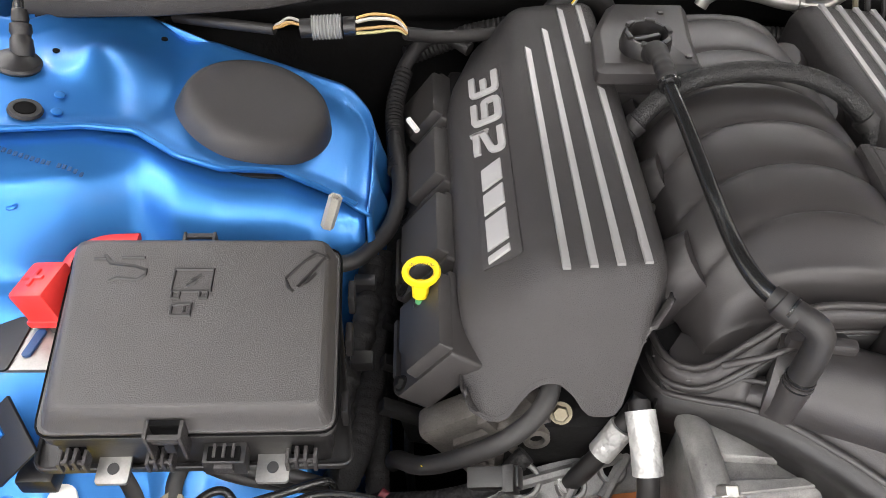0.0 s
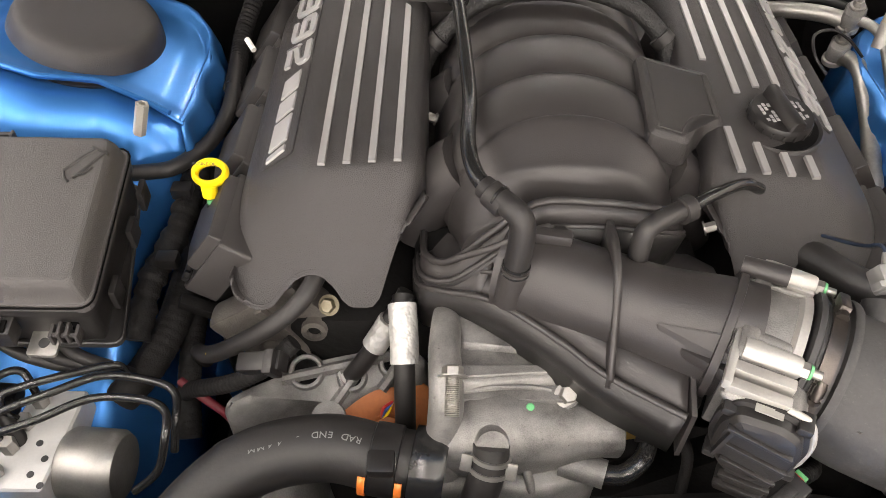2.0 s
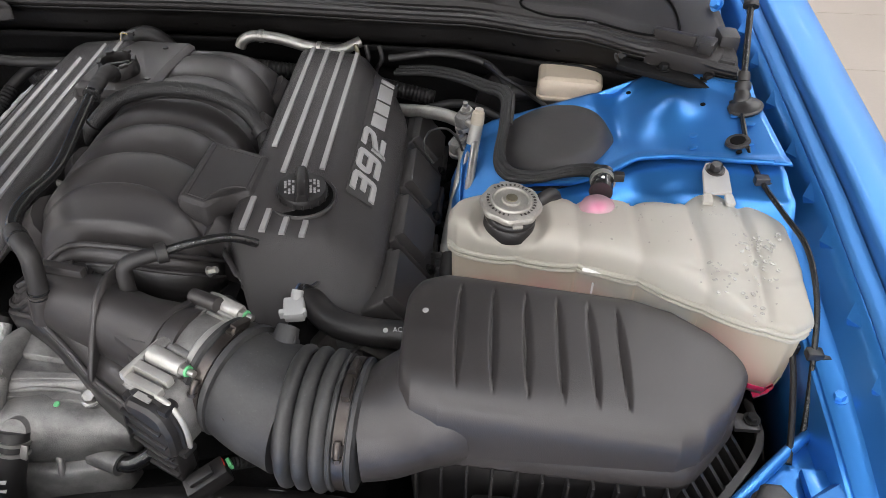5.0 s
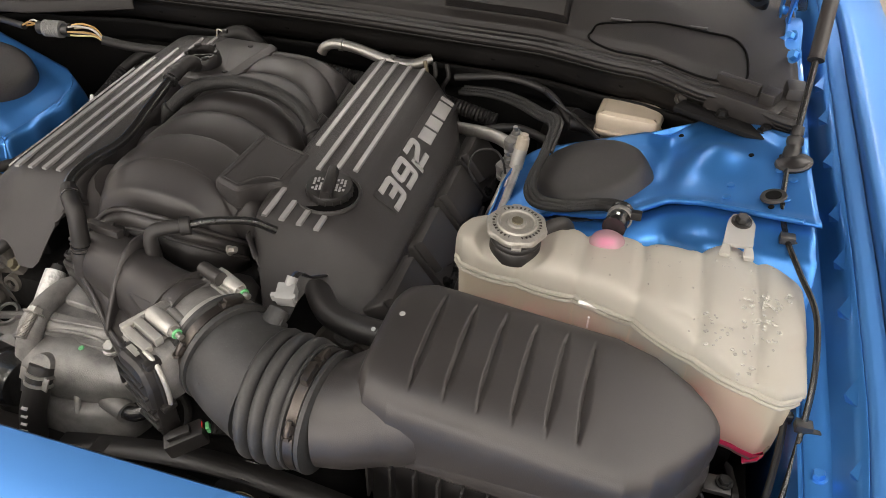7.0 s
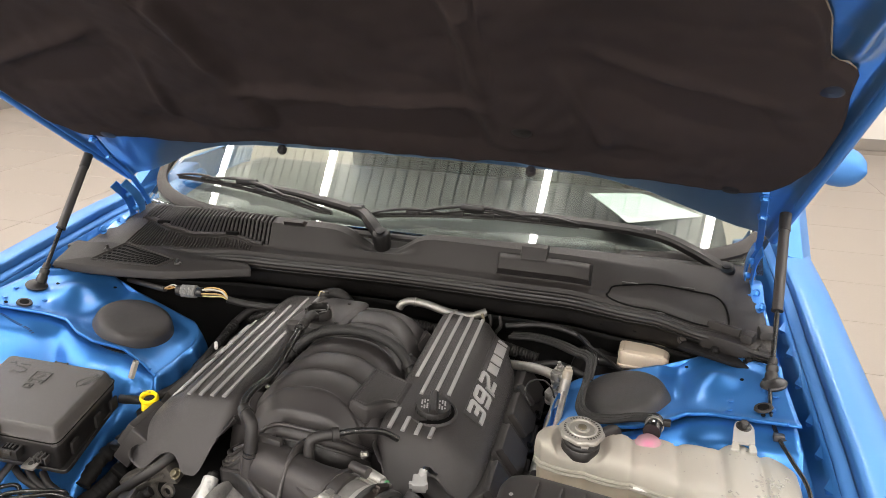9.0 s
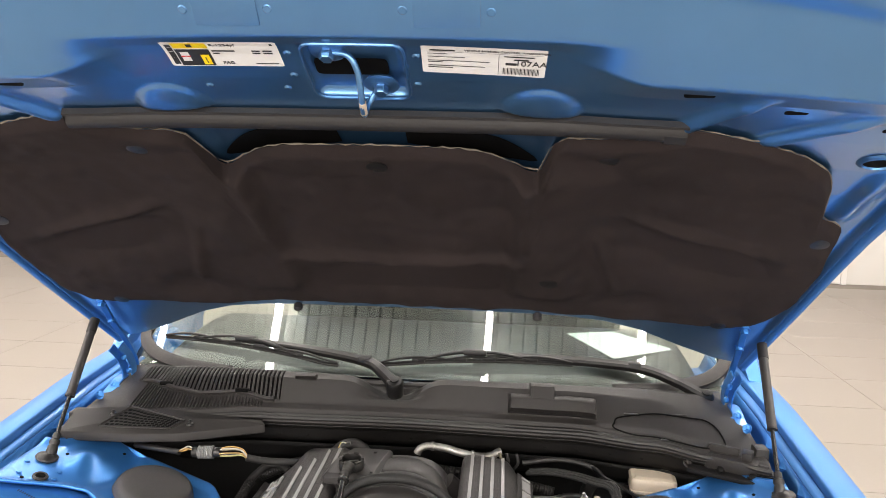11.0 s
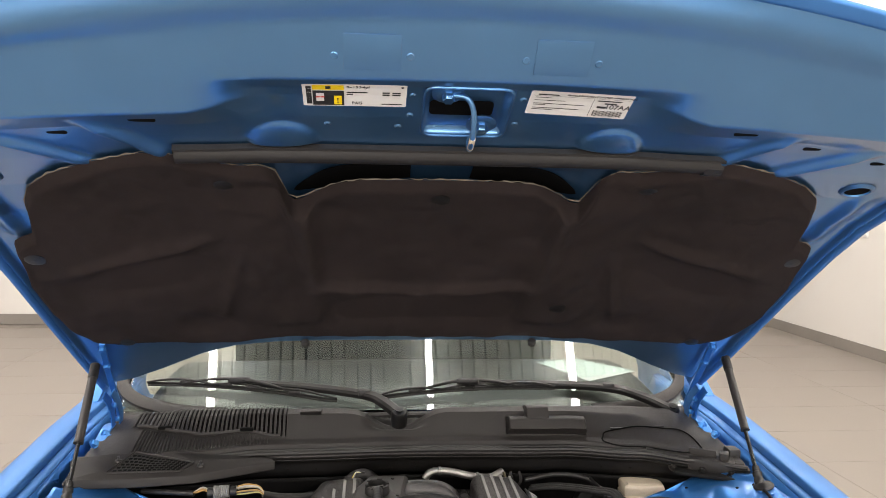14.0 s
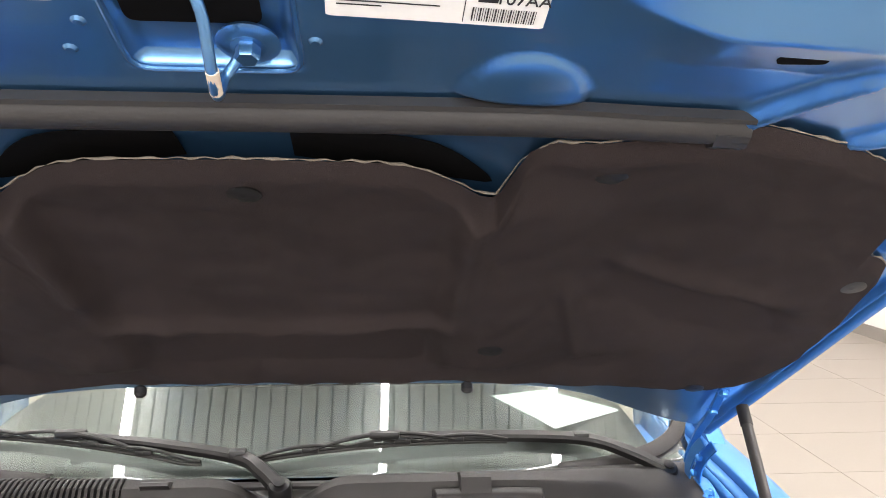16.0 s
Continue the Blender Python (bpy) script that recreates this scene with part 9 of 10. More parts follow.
def side_harness():
    t = thing("main_harness", (-0.37, 0.45, 0.65), "taped black wiring harness down the bay's side", "cable")
    part("loom", tube(blank(), [(-0.368, 0.56, 0.760), (-0.366, 0.500, 0.735), (-0.372, 0.435, 0.715), (-0.380, 0.385, 0.70), (-0.395, 0.340, 0.69), (-0.42, 0.315, 0.67)], 0.017, 14, 7, 0.0004, 0.009), DARK_TAPE, t)
    part("taped_loom", tube(blank(), [(-0.372, 0.535, 0.780), (-0.374, 0.504, 0.770), (-0.379, 0.457, 0.760), (-0.391, 0.420, 0.750), (-0.397, 0.386, 0.740), (-0.400, 0.350, 0.720)], lambda f: 0.0130 + 0.0012 * math.sin(f * 31) + 0.001 * math.sin(f * 77), 14, 8, 0.0004, 0.008), DARK_TAPE, t, "cloth-taped wiring bundle")
    part("branch", tube(blank(), [(-0.430, 0.504, 0.800), (-0.410, 0.507, 0.800), (-0.388, 0.5135, 0.800), (-0.371, 0.533, 0.800), (-0.353, 0.562, 0.804), (-0.345, 0.610, 0.810), (-0.350, 0.672, 0.815), (-0.354, 0.735, 0.820), (-0.344, 0.79, 0.845), (-0.318, 0.825, 0.865), (-0.288, 0.83, 0.868), (-0.262, 0.812, 0.862)], 0.0085, 14, 7), RUBBER, t)
    part("sleeve", tube(blank(), [(-0.348, 0.64, 0.810), (-0.350, 0.68, 0.812), (-0.353, 0.745, 0.822), (-0.342, 0.79, 0.845)], 0.0105, 12, 6, 0.0008, 0.006), DARK_TAPE, t)
    part("lower_loom", tube(blank(), [(-0.345, 0.60, 0.77), (-0.352, 0.52, 0.74), (-0.362, 0.44, 0.70), (-0.365, 0.36, 0.66), (-0.36, 0.30, 0.62)], 0.012, 12, 6, 0.0004, 0.007), DARK_TAPE, t)
    for y, z in ((0.50, 0.775), (0.42, 0.755)):
        part("clip", box(blank(), -0.378, y, z + 0.006, 0.022, 0.016, 0.014, bevel=0.003), PLASTIC, t)
    part("tag", tube(blank(), [(-0.336, 0.694, 0.842), (-0.326, 0.678, 0.838)], 0.0035, 8, 2), WHITE, t, "white cable tie end")
    t2 = thing("rear_connector", (-0.44, 0.76, 0.92), "ribbed grey connector with loose coloured wires", "connector")
    c = Vector((-0.424, 0.750, 0.924))
    d = Vector((1, 0.06, 0.03)).normalized()
    part("shell", tube(blank(), [c - d * 0.017, c + d * 0.015], 0.0130, 20, 3, 0.001, 0.0036), GREY, t2)
    for k in (-1, 1):
        part("collar", tube(blank(), [c + d * 0.017 * k, c + d * 0.030 * k], 0.0105, 16, 2), PLASTIC, t2)
    cols = [(0.42, 0.36, 0.25), (0.48, 0.28, 0.08), (0.42, 0.40, 0.36), (0.33, 0.2, 0.07), (0.40, 0.36, 0.16), (0.1, 0.1, 0.1)]
    mats = [surface("thin wire", cc, 0.5) for cc in cols]
    for k in (-1, 1):
        for i, mm in enumerate(mats if k > 0 else mats[1:4]):
            off = Vector((0, 0.008 * math.cos(i * 1.05), 0.008 * math.sin(i * 1.05)))
            e = c + d * (0.088 * k if k > 0 else -0.062) + off * 0.25 + Vector((0, 0.0, -0.012 if k > 0 else 0.0))
            part("wire", tube(blank(), [c + d * 0.031 * k + off, c + d * (0.05 if k > 0 else -0.042) + off * 1.2 + Vector((0, 0, 0.002)), c + d * (0.075 if k > 0 else -0.052) + off * 0.8, e], 0.0017, 6, 4), mm, t2)
    part("tail", tube(blank(), [c + d * 0.085 + Vector((0, 0, -0.012)), (-0.30, 0.775, 0.90), (-0.24, 0.80, 0.89), (-0.20, 0.83, 0.88)], 0.0075, 10, 5), RUBBER, t2)
    part("tail", tube(blank(), [c - d * 0.058, (-0.55, 0.765, 0.92), (-0.60, 0.785, 0.915)], 0.006, 10, 5), RUBBER, t2)


side_harness()


def abs_unit():
    t = thing("abs_unit", (-0.44, 0.25, 0.60), "silver brake hydraulic unit with a round motor", "brake unit")
    part("block", stack(blank(), filleted([(-0.502, 0.205), (-0.448, 0.205), (-0.440, 0.306), (-0.492, 0.306)], 0.004), [(0, 0.62), (0, 0.698), (0.002, 0.70)]), surface("pale anodised block", (0.50, 0.50, 0.49), 0.45, 0.35, 400.0, 0.2, 30.0, 0.12), t)
    part("motor", lathe(blank(), [(0, 0.0), (0.032, 0.0), (0.034, 0.004), (0.034, 0.046), (0.030, 0.052), (0, 0.053)], at(-0.446, 0.245, 0.672, (1, -0.06, 0.0)), 36), STEEL, t)
    part("control_module", box(blank(), -0.520, 0.245, 0.670, 0.030, 0.13, 0.075, pose(0, 0, 0, 0, 0, -4), 0.005), PLASTIC, t)
    for i in range(5):
        part("module_rib", box(blank(), -0.508, 0.20 + 0.022 * i, 0.708, 0.012, 0.004, 0.006), PLASTIC, t, soft=False)
    for i, (x, y) in enumerate(((-0.478, 0.291), (-0.483, 0.268), (-0.488, 0.244), (-0.492, 0.220))):
        part("pipe_nut", bolt(blank(), x, y, 0.698, 0.0075, 0.016), STEEL, t)
    for x, y in ((-0.462, 0.22), (-0.455, 0.235), (-0.465, 0.25), (-0.457, 0.285), (-0.45, 0.21)):
        # black disc stands for the shade in the port
        part("port", lathe(blank(), [(0, 0), (0.0032, 0), (0.0032, 0.0006), (0, 0.0006)], at(x, y, 0.7), 12), INK, t, soft=False)
    paths = (
        [(-0.478, 0.291, 0.705), (-0.480, 0.295, 0.722), (-0.490, 0.305, 0.732), (-0.505, 0.300, 0.735), (-0.522, 0.275, 0.735), (-0.530, 0.225, 0.725), (-0.535, 0.19, 0.70)],
        [(-0.483, 0.268, 0.705), (-0.494, 0.268, 0.722), (-0.500, 0.280, 0.730), (-0.480, 0.288, 0.735), (-0.440, 0.300, 0.738), (-0.405, 0.312, 0.735), (-0.398, 0.312, 0.715)],
        [(-0.488, 0.244, 0.705), (-0.499, 0.250, 0.720), (-0.496, 0.262, 0.730), (-0.455, 0.278, 0.738), (-0.410, 0.297, 0.740), (-0.362, 0.293, 0.738), (-0.342, 0.282, 0.735), (-0.337, 0.258, 0.73), (-0.342, 0.245, 0.70)],
        [(-0.492, 0.220, 0.705), (-0.502, 0.222, 0.720), (-0.500, 0.236, 0.730), (-0.455, 0.252, 0.738), (-0.412, 0.272, 0.742), (-0.368, 0.272, 0.742), (-0.345, 0.262, 0.740), (-0.340, 0.238, 0.735), (-0.352, 0.225, 0.70), (-0.375, 0.215, 0.68)],
    )
    for i, p in enumerate(paths):
        t2 = thing("brake_pipe", p[0], "black coated steel brake pipe bent over the hydraulic unit", "pipe", "brake pipes")
        part("pipe", tube(blank(), p, 0.0038, 10, 7), GLOSSY, t2)


abs_unit()


def ground_points():
    for i, (x, y, z, end) in enumerate(((-0.533, 0.292, 0.728, (-0.515, 0.335, 0.765)), (-0.563, 0.274, 0.724, (-0.575, 0.315, 0.765)))):
        t = thing("ground_terminal", (x, y, z), "ring terminal on a blue painted stud with a black cable", "terminal", "ground terminals")
        m = at(x, y, z, (0.1, -0.5, 1))
        part("ring", lathe(blank(), [(0.006, 0), (0.014, 0), (0.014, 0.003), (0.006, 0.003)], m, 8), DULL_BRASS, t)
        part("stud", lathe(blank(), [(0, -0.03), (0.007, -0.03), (0.007, 0.008), (0.004, 0.011), (0.002, 0.013), (0, 0.013)], m, 16), PAINT_IN, t, "blue painted stud")
        part("cable", tube(blank(), [(x, y + 0.008, z + 0.003), (x + 0.002, y + 0.022, z + 0.012), end], 0.0075, 10, 5, flat=0.6), RUBBER, t)
        part("cable", tube(blank(), [(x + 0.004, y - 0.006, z + 0.002), (x + 0.022, y - 0.016, z - 0.004), (x + 0.045, y - 0.034, z - 0.02), (x + 0.055, y - 0.055, z - 0.06)], 0.007, 10, 5), RUBBER, t)
    t = thing("battery_cable", (-0.45, 0.31, 0.72), "thick black cables running under the fuse box", "cable")
    for i in range(3):
        part("cable", tube(blank(), [(-0.525 + 0.03 * i, 0.335, 0.745), (-0.495 + 0.026 * i, 0.322, 0.735), (-0.455 + 0.02 * i, 0.318, 0.722), (-0.42 + 0.008 * i, 0.325, 0.70)], 0.0065, 10, 6), RUBBER, t)


ground_points()


def washer_filler():
    t = thing("washer_bottle", (-0.62, 0.22, 0.5), "cream washer fluid bottle with a yellow cap", "bottle")
    o = [(-0.70, 0.17), (-0.60, 0.15), (-0.535, 0.175), (-0.520, 0.20), (-0.55, 0.252), (-0.59, 0.31), (-0.66, 0.318), (-0.70, 0.27)]
    part("bottle", stack(blank(), rounded(o, 4), [(0.01, 0.45), (0, 0.48), (0, 0.655), (0.006, 0.685), (0.018, 0.702), (0.032, 0.708)]), CREAM, t)
    part("neck", lathe(blank(), [(0.024, 0), (0.024, 0.04), (0.0, 0.04)], at(-0.622, 0.250, 0.70), 24), CREAM, t)
    part("cap", lathe(blank(), [(0, 0.03), (0.031, 0.03), (0.033, 0.034), (0.033, 0.050), (0.029, 0.055), (0, 0.056)], at(-0.622, 0.250, 0.70), 30), YELLOW, t, "yellow filler cap")
    part("cap_tab", stack(blank(), rounded([(-0.630, 0.268), (-0.606, 0.268), (-0.608, 0.300), (-0.628, 0.300)], 5), [(0.002, 0.748), (0, 0.750), (0, 0.754), (0.003, 0.756)], lambda x, y: 0.5 * (y - 0.31)), WHITE, t)


washer_filler()


# ---- driver side of the bay ----
def coolant_tank():
    t = thing("coolant_tank", (0.55, 0.41, 0.74), "milky plastic coolant tank half full of pink coolant", "coolant tank")
    o = [(0.372, 0.418), (0.415, 0.408), (0.470, 0.402), (0.530, 0.396), (0.575, 0.380), (0.632, 0.345), (0.690, 0.316), (0.722, 0.320), (0.733, 0.36), (0.733, 0.43), (0.722, 0.474), (0.690, 0.488), (0.655, 0.478), (0.620, 0.484), (0.580, 0.478), (0.540, 0.488), (0.500, 0.476), (0.450, 0.482), (0.400, 0.476), (0.372, 0.452)]
    walls = (0.442, 0.508, 0.572, 0.634, 0.690)

    def bulge(x):
        """Depth of the scallops between the tank's inner walls."""
        edges = (0.372,) + walls + (0.745,)
        i = max(k for k in range(len(edges) - 1) if edges[k] <= max(x, 0.372))
        f = (x - edges[i]) / (edges[i + 1] - edges[i])
        return max(0.0, math.sin(math.pi * min(1.0, max(0.0, f)))) ** 0.5

    def front(x):
        return table(x, [(0.364, 0.432), (0.375, 0.419), (0.415, 0.411), (0.470, 0.405), (0.530, 0.399), (0.575, 0.383), (0.632, 0.348), (0.690, 0.320), (0.715, 0.316), (0.736, 0.328)]) - 0.0055 * bulge(x)

    def rear(x):
        return table(x, [(0.364, 0.450), (0.375, 0.465), (0.400, 0.474), (0.450, 0.477), (0.540, 0.480), (0.620, 0.482), (0.650, 0.502), (0.690, 0.510), (0.728, 0.510), (0.736, 0.50)]) + 0.0055 * bulge(x)

    xs = [0.3675 + 0.0040 * k for k in range(92)]
    ring = ccw([(x, front(x)) for x in xs] + [(x, rear(x)) for x in xs[::-1]])

    def lobes(x, y):
        g = 0.0
        for c in walls:
            g -= 0.0042 * math.exp(-((x - c) / 0.0060) ** 2) + 0.0030 * math.exp(-((x - c) / 0.016) ** 2)
        for c in ((0.372,) if x < 0.60 else (0.372, 0.436)):
            g -= 0.0035 * math.exp(-((y - c) / 0.006) ** 2) * smooth(x, 0.585, 0.625)
        g += 0.0016 * noise.noise((x * 38, y * 38, 1.0))
        g -= 0.012 * smooth(0.046 - math.hypot(x - 0.432, y - 0.430), 0.0, 0.012)
        return g - 0.022 * smooth(x, 0.60, 0.72) * smooth(0.42 - y, 0.0, 0.10)

    part("upper_shell", loaf(blank(), 0.364, 0.738, front, rear, 0.882, lambda x, y: 0.922 + lobes(x, y), 150, 46, 9.0, 5.0), TANK, t, angle=80)
    for z, r, d in ((0.8835, 0.0032, 0.0005), (0.8775, 0.0032, 0.0005)):
        part("weld_seam", tube(blank(), [(x, y, z) for x, y in inset(ring, -d) + inset(ring, -d)[:1]], r, 8, 1), TANK, t, "cream welded seam")
    part("lower_shell", rings(blank(), [[(x, y, z) for x, y in inset(ring, d)] for d, z in ((0.022, 0.772), (0.010, 0.782), (0.004, 0.81), (0.002, 0.878))], False), TANK_LOW, t, angle=70)
    part("coolant", rings(blank(), [[(x, y, z) for x, y in inset(ring, d)] for d, z in ((0.0230, 0.7742), (0.0108, 0.7832), (0.0070, 0.790), (0.0066, 0.7955))]), COOLANT, t, "pink coolant")
    for x in walls[:-1]:
        part("baffle", box(blank(), x, front(x) + 0.0075, 0.848, 0.0036, 0.012, 0.056), CREAM, t, "cream inner wall", soft=False)
    part("filler_neck", lathe(blank(), [(0, -0.01), (0.0285, -0.01), (0.0285, 0.004), (0.0270, 0.006), (0.0285, 0.008), (0.0285, 0.012), (0.0270, 0.014), (0.0280, 0.016), (0.0280, 0.0245), (0, 0.0245)], at(0.432, 0.434, 0.913, (0.05, -0.06, 1)), 40), PLASTIC, t, "black filler neck")
    part("hose_dome", lathe(blank(), [(0.024, -0.03), (0.023, 0.0), (0.018, 0.012), (0.010, 0.018), (0, 0.019)], at(0.531, 0.462, 0.910), 26), clear("pink tinted tank plastic", (0.68, 0.50, 0.53), 0.36, 0.55, (0.97, 0.72, 0.84)), t)
    part("pink_core", lathe(blank(), [(0, -0.004), (0.013, -0.003), (0.0165, 0.002), (0.013, 0.009), (0.007, 0.013), (0, 0.014)], at(0.531, 0.457, 0.910), 20), surface("pale pink residue", (0.82, 0.06, 0.42), 0.4), t, "pink tinted neck")
    part("level_label", box(blank(), 0.527, 0.3915, 0.8835, 0.028, 0.002, 0.004, pose(0, 0, 0, -40, 0, -8)), WHITE, t, soft=False)
    part("level_mark", box(blank(), 0.527, 0.3915, 0.858, 0.002, 0.002, 0.016), WHITE, t, soft=False)
    # mounting ear with its screw
    ear = blank()
    lean = lambda x, y: 0.15 * (y - 0.467)
    for o in ([(0.6515, 0.4865), (0.6835, 0.4875), (0.6860, 0.524), (0.6800, 0.538), (0.6620, 0.537), (0.6565, 0.526)], [(0.6470, 0.470), (0.6600, 0.470), (0.6605, 0.4862), (0.6515, 0.4862)], [(0.6740, 0.470), (0.6850, 0.470), (0.6835, 0.4870), (0.6745, 0.4865)]):
        stack(ear, filleted(o, 0.003), [(0, 0.9215), (0, 0.9245), (0.0008, 0.9253)], lean)
    part("mounting_ear", ear, clear("thin milky plastic", (0.60, 0.58, 0.53), 0.45, 0.62, (0.93, 0.93, 0.9)), t, "milky mounting tab")
    part("ear_washer", lathe(blank(), [(0, 0), (0.0115, 0), (0.0112, 0.0016), (0, 0.002)], at(0.6705, 0.5245, 0.9336, (0, -0.15, 1)), 24), DARK_STEEL, t)
    part("ear_screw", bolt(blank(), 0.6705, 0.5245, 0.935, 0.0072, 0.008, (0, -0.15, 1)), PLASTIC, t, "black screw")
    # droplets under the top skin
    rnd = random.Random(4)
    for cx, cy, n, big in ((0.690, 0.482, 26, 0.0030), (0.692, 0.412, 44, 0.0036), (0.688, 0.385, 26, 0.0042), (0.682, 0.335, 16, 0.0040), (0.650, 0.366, 26, 0.0034), (0.608, 0.415, 14, 0.0024), (0.568, 0.452, 14, 0.0020), (0.655, 0.45, 16, 0.0024), (0.535, 0.43, 10, 0.0018), (0.475, 0.44, 10, 0.0018)):
        for i in range(n):
            x, y = cx + rnd.gauss(0, 0.011), cy + rnd.gauss(0, 0.012)
            r = rnd.uniform(0.0009, big * 0.85)
            q = at(x, y, 0.9217 + lobes(x, y), (0, 0, 1), rnd.uniform(0, 180)) @ Matrix.Diagonal((1.0, rnd.uniform(0.6, 1.0), 1.0, 1.0))
            part("droplet", lathe(blank(), [(0, -0.0004), (r, -0.0002), (r * 0.9, r * 0.14), (r * 0.68, r * 0.16), (r * 0.5, r * 0.02), (0, 0.0)], q, 10), DROP, t)
    return t


DROP = surface("grey droplet", (0.33, 0.32, 0.285), 0.6, 0.0, 300.0, 0.0, 20.0, 0.2, 0.05)
COOLANT_TANK = coolant_tank()


def radiator_cap():
    m = at(0.432, 0.434, 0.9365, (0.05, -0.06, 1))
    plated = surface("dull plated cap steel", (0.34, 0.325, 0.295), 0.46, 0.6, 500.0, 0.3, 60.0, 0.3, 0.1, 0.0004)
    n, loops = 96, []
    for r, h, lob in ((0.001, 0.0012, 0), (0.029, 0.0012, 0), (0.0318, -0.0030, 1), (0.0332, -0.0022, 1), (0.0334, 0.0016, 1), (0.0318, 0.0042, 0.8), (0.0285, 0.0054, 0.3), (0.0225, 0.0058, 0), (0.0214, 0.0078, 0), (0.0192, 0.0080, 0), (0.0182, 0.0058, 0), (0.0108, 0.0054, 0), (0.0098, 0.0078, 0), (0.001, 0.0082, 0)):
        loops.append([m @ Vector(((r + lob * 0.0011 * math.cos(8 * a)) * math.cos(a), (r + lob * 0.0011 * math.cos(8 * a)) * math.sin(a), h)) for a in (2 * math.pi * k / n for k in range(n))])
    t = part("pressure_cap", rings(blank(), loops), plated, COOLANT_TANK, "dull plated steel pressure cap", angle=35)
    part("rivet", lathe(blank(), [(0, 0.0078), (0.0066, 0.0078), (0.0062, 0.0094), (0, 0.0098)], m, 18), DULL_BRASS, t, "brass rivet")
    for k in range(34):
        if k % 12 > 9:
            continue
        a = 2 * math.pi * k / 34
        part("print_bar", box(blank(), 0.0257 * math.cos(a), 0.0257 * math.sin(a), 0.0058, 0.0030, 0.0022 if k % 3 else 0.0012, 0.0006, pose(0, 0, 0, 0, 0, math.degrees(a))), DARK_STEEL, t, soft=False).data.transform(m)
    for a in (62, 242):
        part("lug", box(blank(), 0.0335, 0.0, -0.001, 0.009, 0.011, 0.0045, bevel=0.0015), plated, t).data.transform(m @ pose(0, 0, 0, 0, 0, a))
    t2 = thing("overflow_hose", (0.47, 0.46, 0.91), "short black overflow hose behind the radiator cap", "hose")
    part("hose", tube(blank(), [(0.452, 0.444, 0.924), (0.468, 0.456, 0.930), (0.480, 0.470, 0.926), (0.486, 0.482, 0.905), (0.487, 0.49, 0.87)], 0.0075, 12, 5), RUBBER, t2)


radiator_cap()


def braided_hose():
    t = thing("braided_hose", (0.42, 0.60, 0.88), "thick woven black hose looping round the strut cap", "hose")
    pts = [(0.262, 0.830, 0.885), (0.312, 0.822, 0.892), (0.360, 0.795, 0.898), (0.402, 0.748, 0.908), (0.419, 0.732, 0.912), (0.4275, 0.714, 0.913), (0.4285, 0.688, 0.911), (0.426, 0.645, 0.904), (0.421, 0.602, 0.898), (0.423, 0.572, 0.894), (0.438, 0.553, 0.892), (0.470, 0.547, 0.896), (0.505, 0.552, 0.903), (0.530, 0.540, 0.914), (0.540, 0.515, 0.924), (0.538, 0.490, 0.926)]
    for i in range(3):
        part("hose", tube(blank(), [(x + 0.0034 * (i - 1), y + 0.0034 * (i - 1), z + 0.0030 * (i - 1)) for x, y, z in pts], 0.0042, 12, 7), WOVEN, t)
    part("rubber_strip", tube(blank(), [(x + 0.0095, y + 0.003, z + 0.004) for x, y, z in pts[3:8]], 0.0022, 8, 6), RUBBER, t)
    part("end_fitting", tube(blank(), [(0.540, 0.514, 0.926), (0.538, 0.496, 0.928), (0.534, 0.476, 0.928)], lambda f: 0.0125 + 0.001 * math.cos(f * 25), 18, 5), GLOSSY, t)
    part("clip", lathe(blank(), [(0.0128, -0.004), (0.0145, -0.004), (0.0145, 0.004), (0.0128, 0.004)], at(0.5385, 0.500, 0.927, (0, -1, 0.1)), 20), STEEL, t)
    part("clip_ear", box(blank(), 0.556, 0.500, 0.934, 0.012, 0.008, 0.010, bevel=0.001), PLASTIC, t)
    part("paint_dot", lathe(blank(), [(0, 0), (0.002, 0), (0.002, 0.001), (0, 0.001)], at(0.536, 0.4875, 0.9405, (0, -0.5, 1)), 10), WHITE, t)


braided_hose()


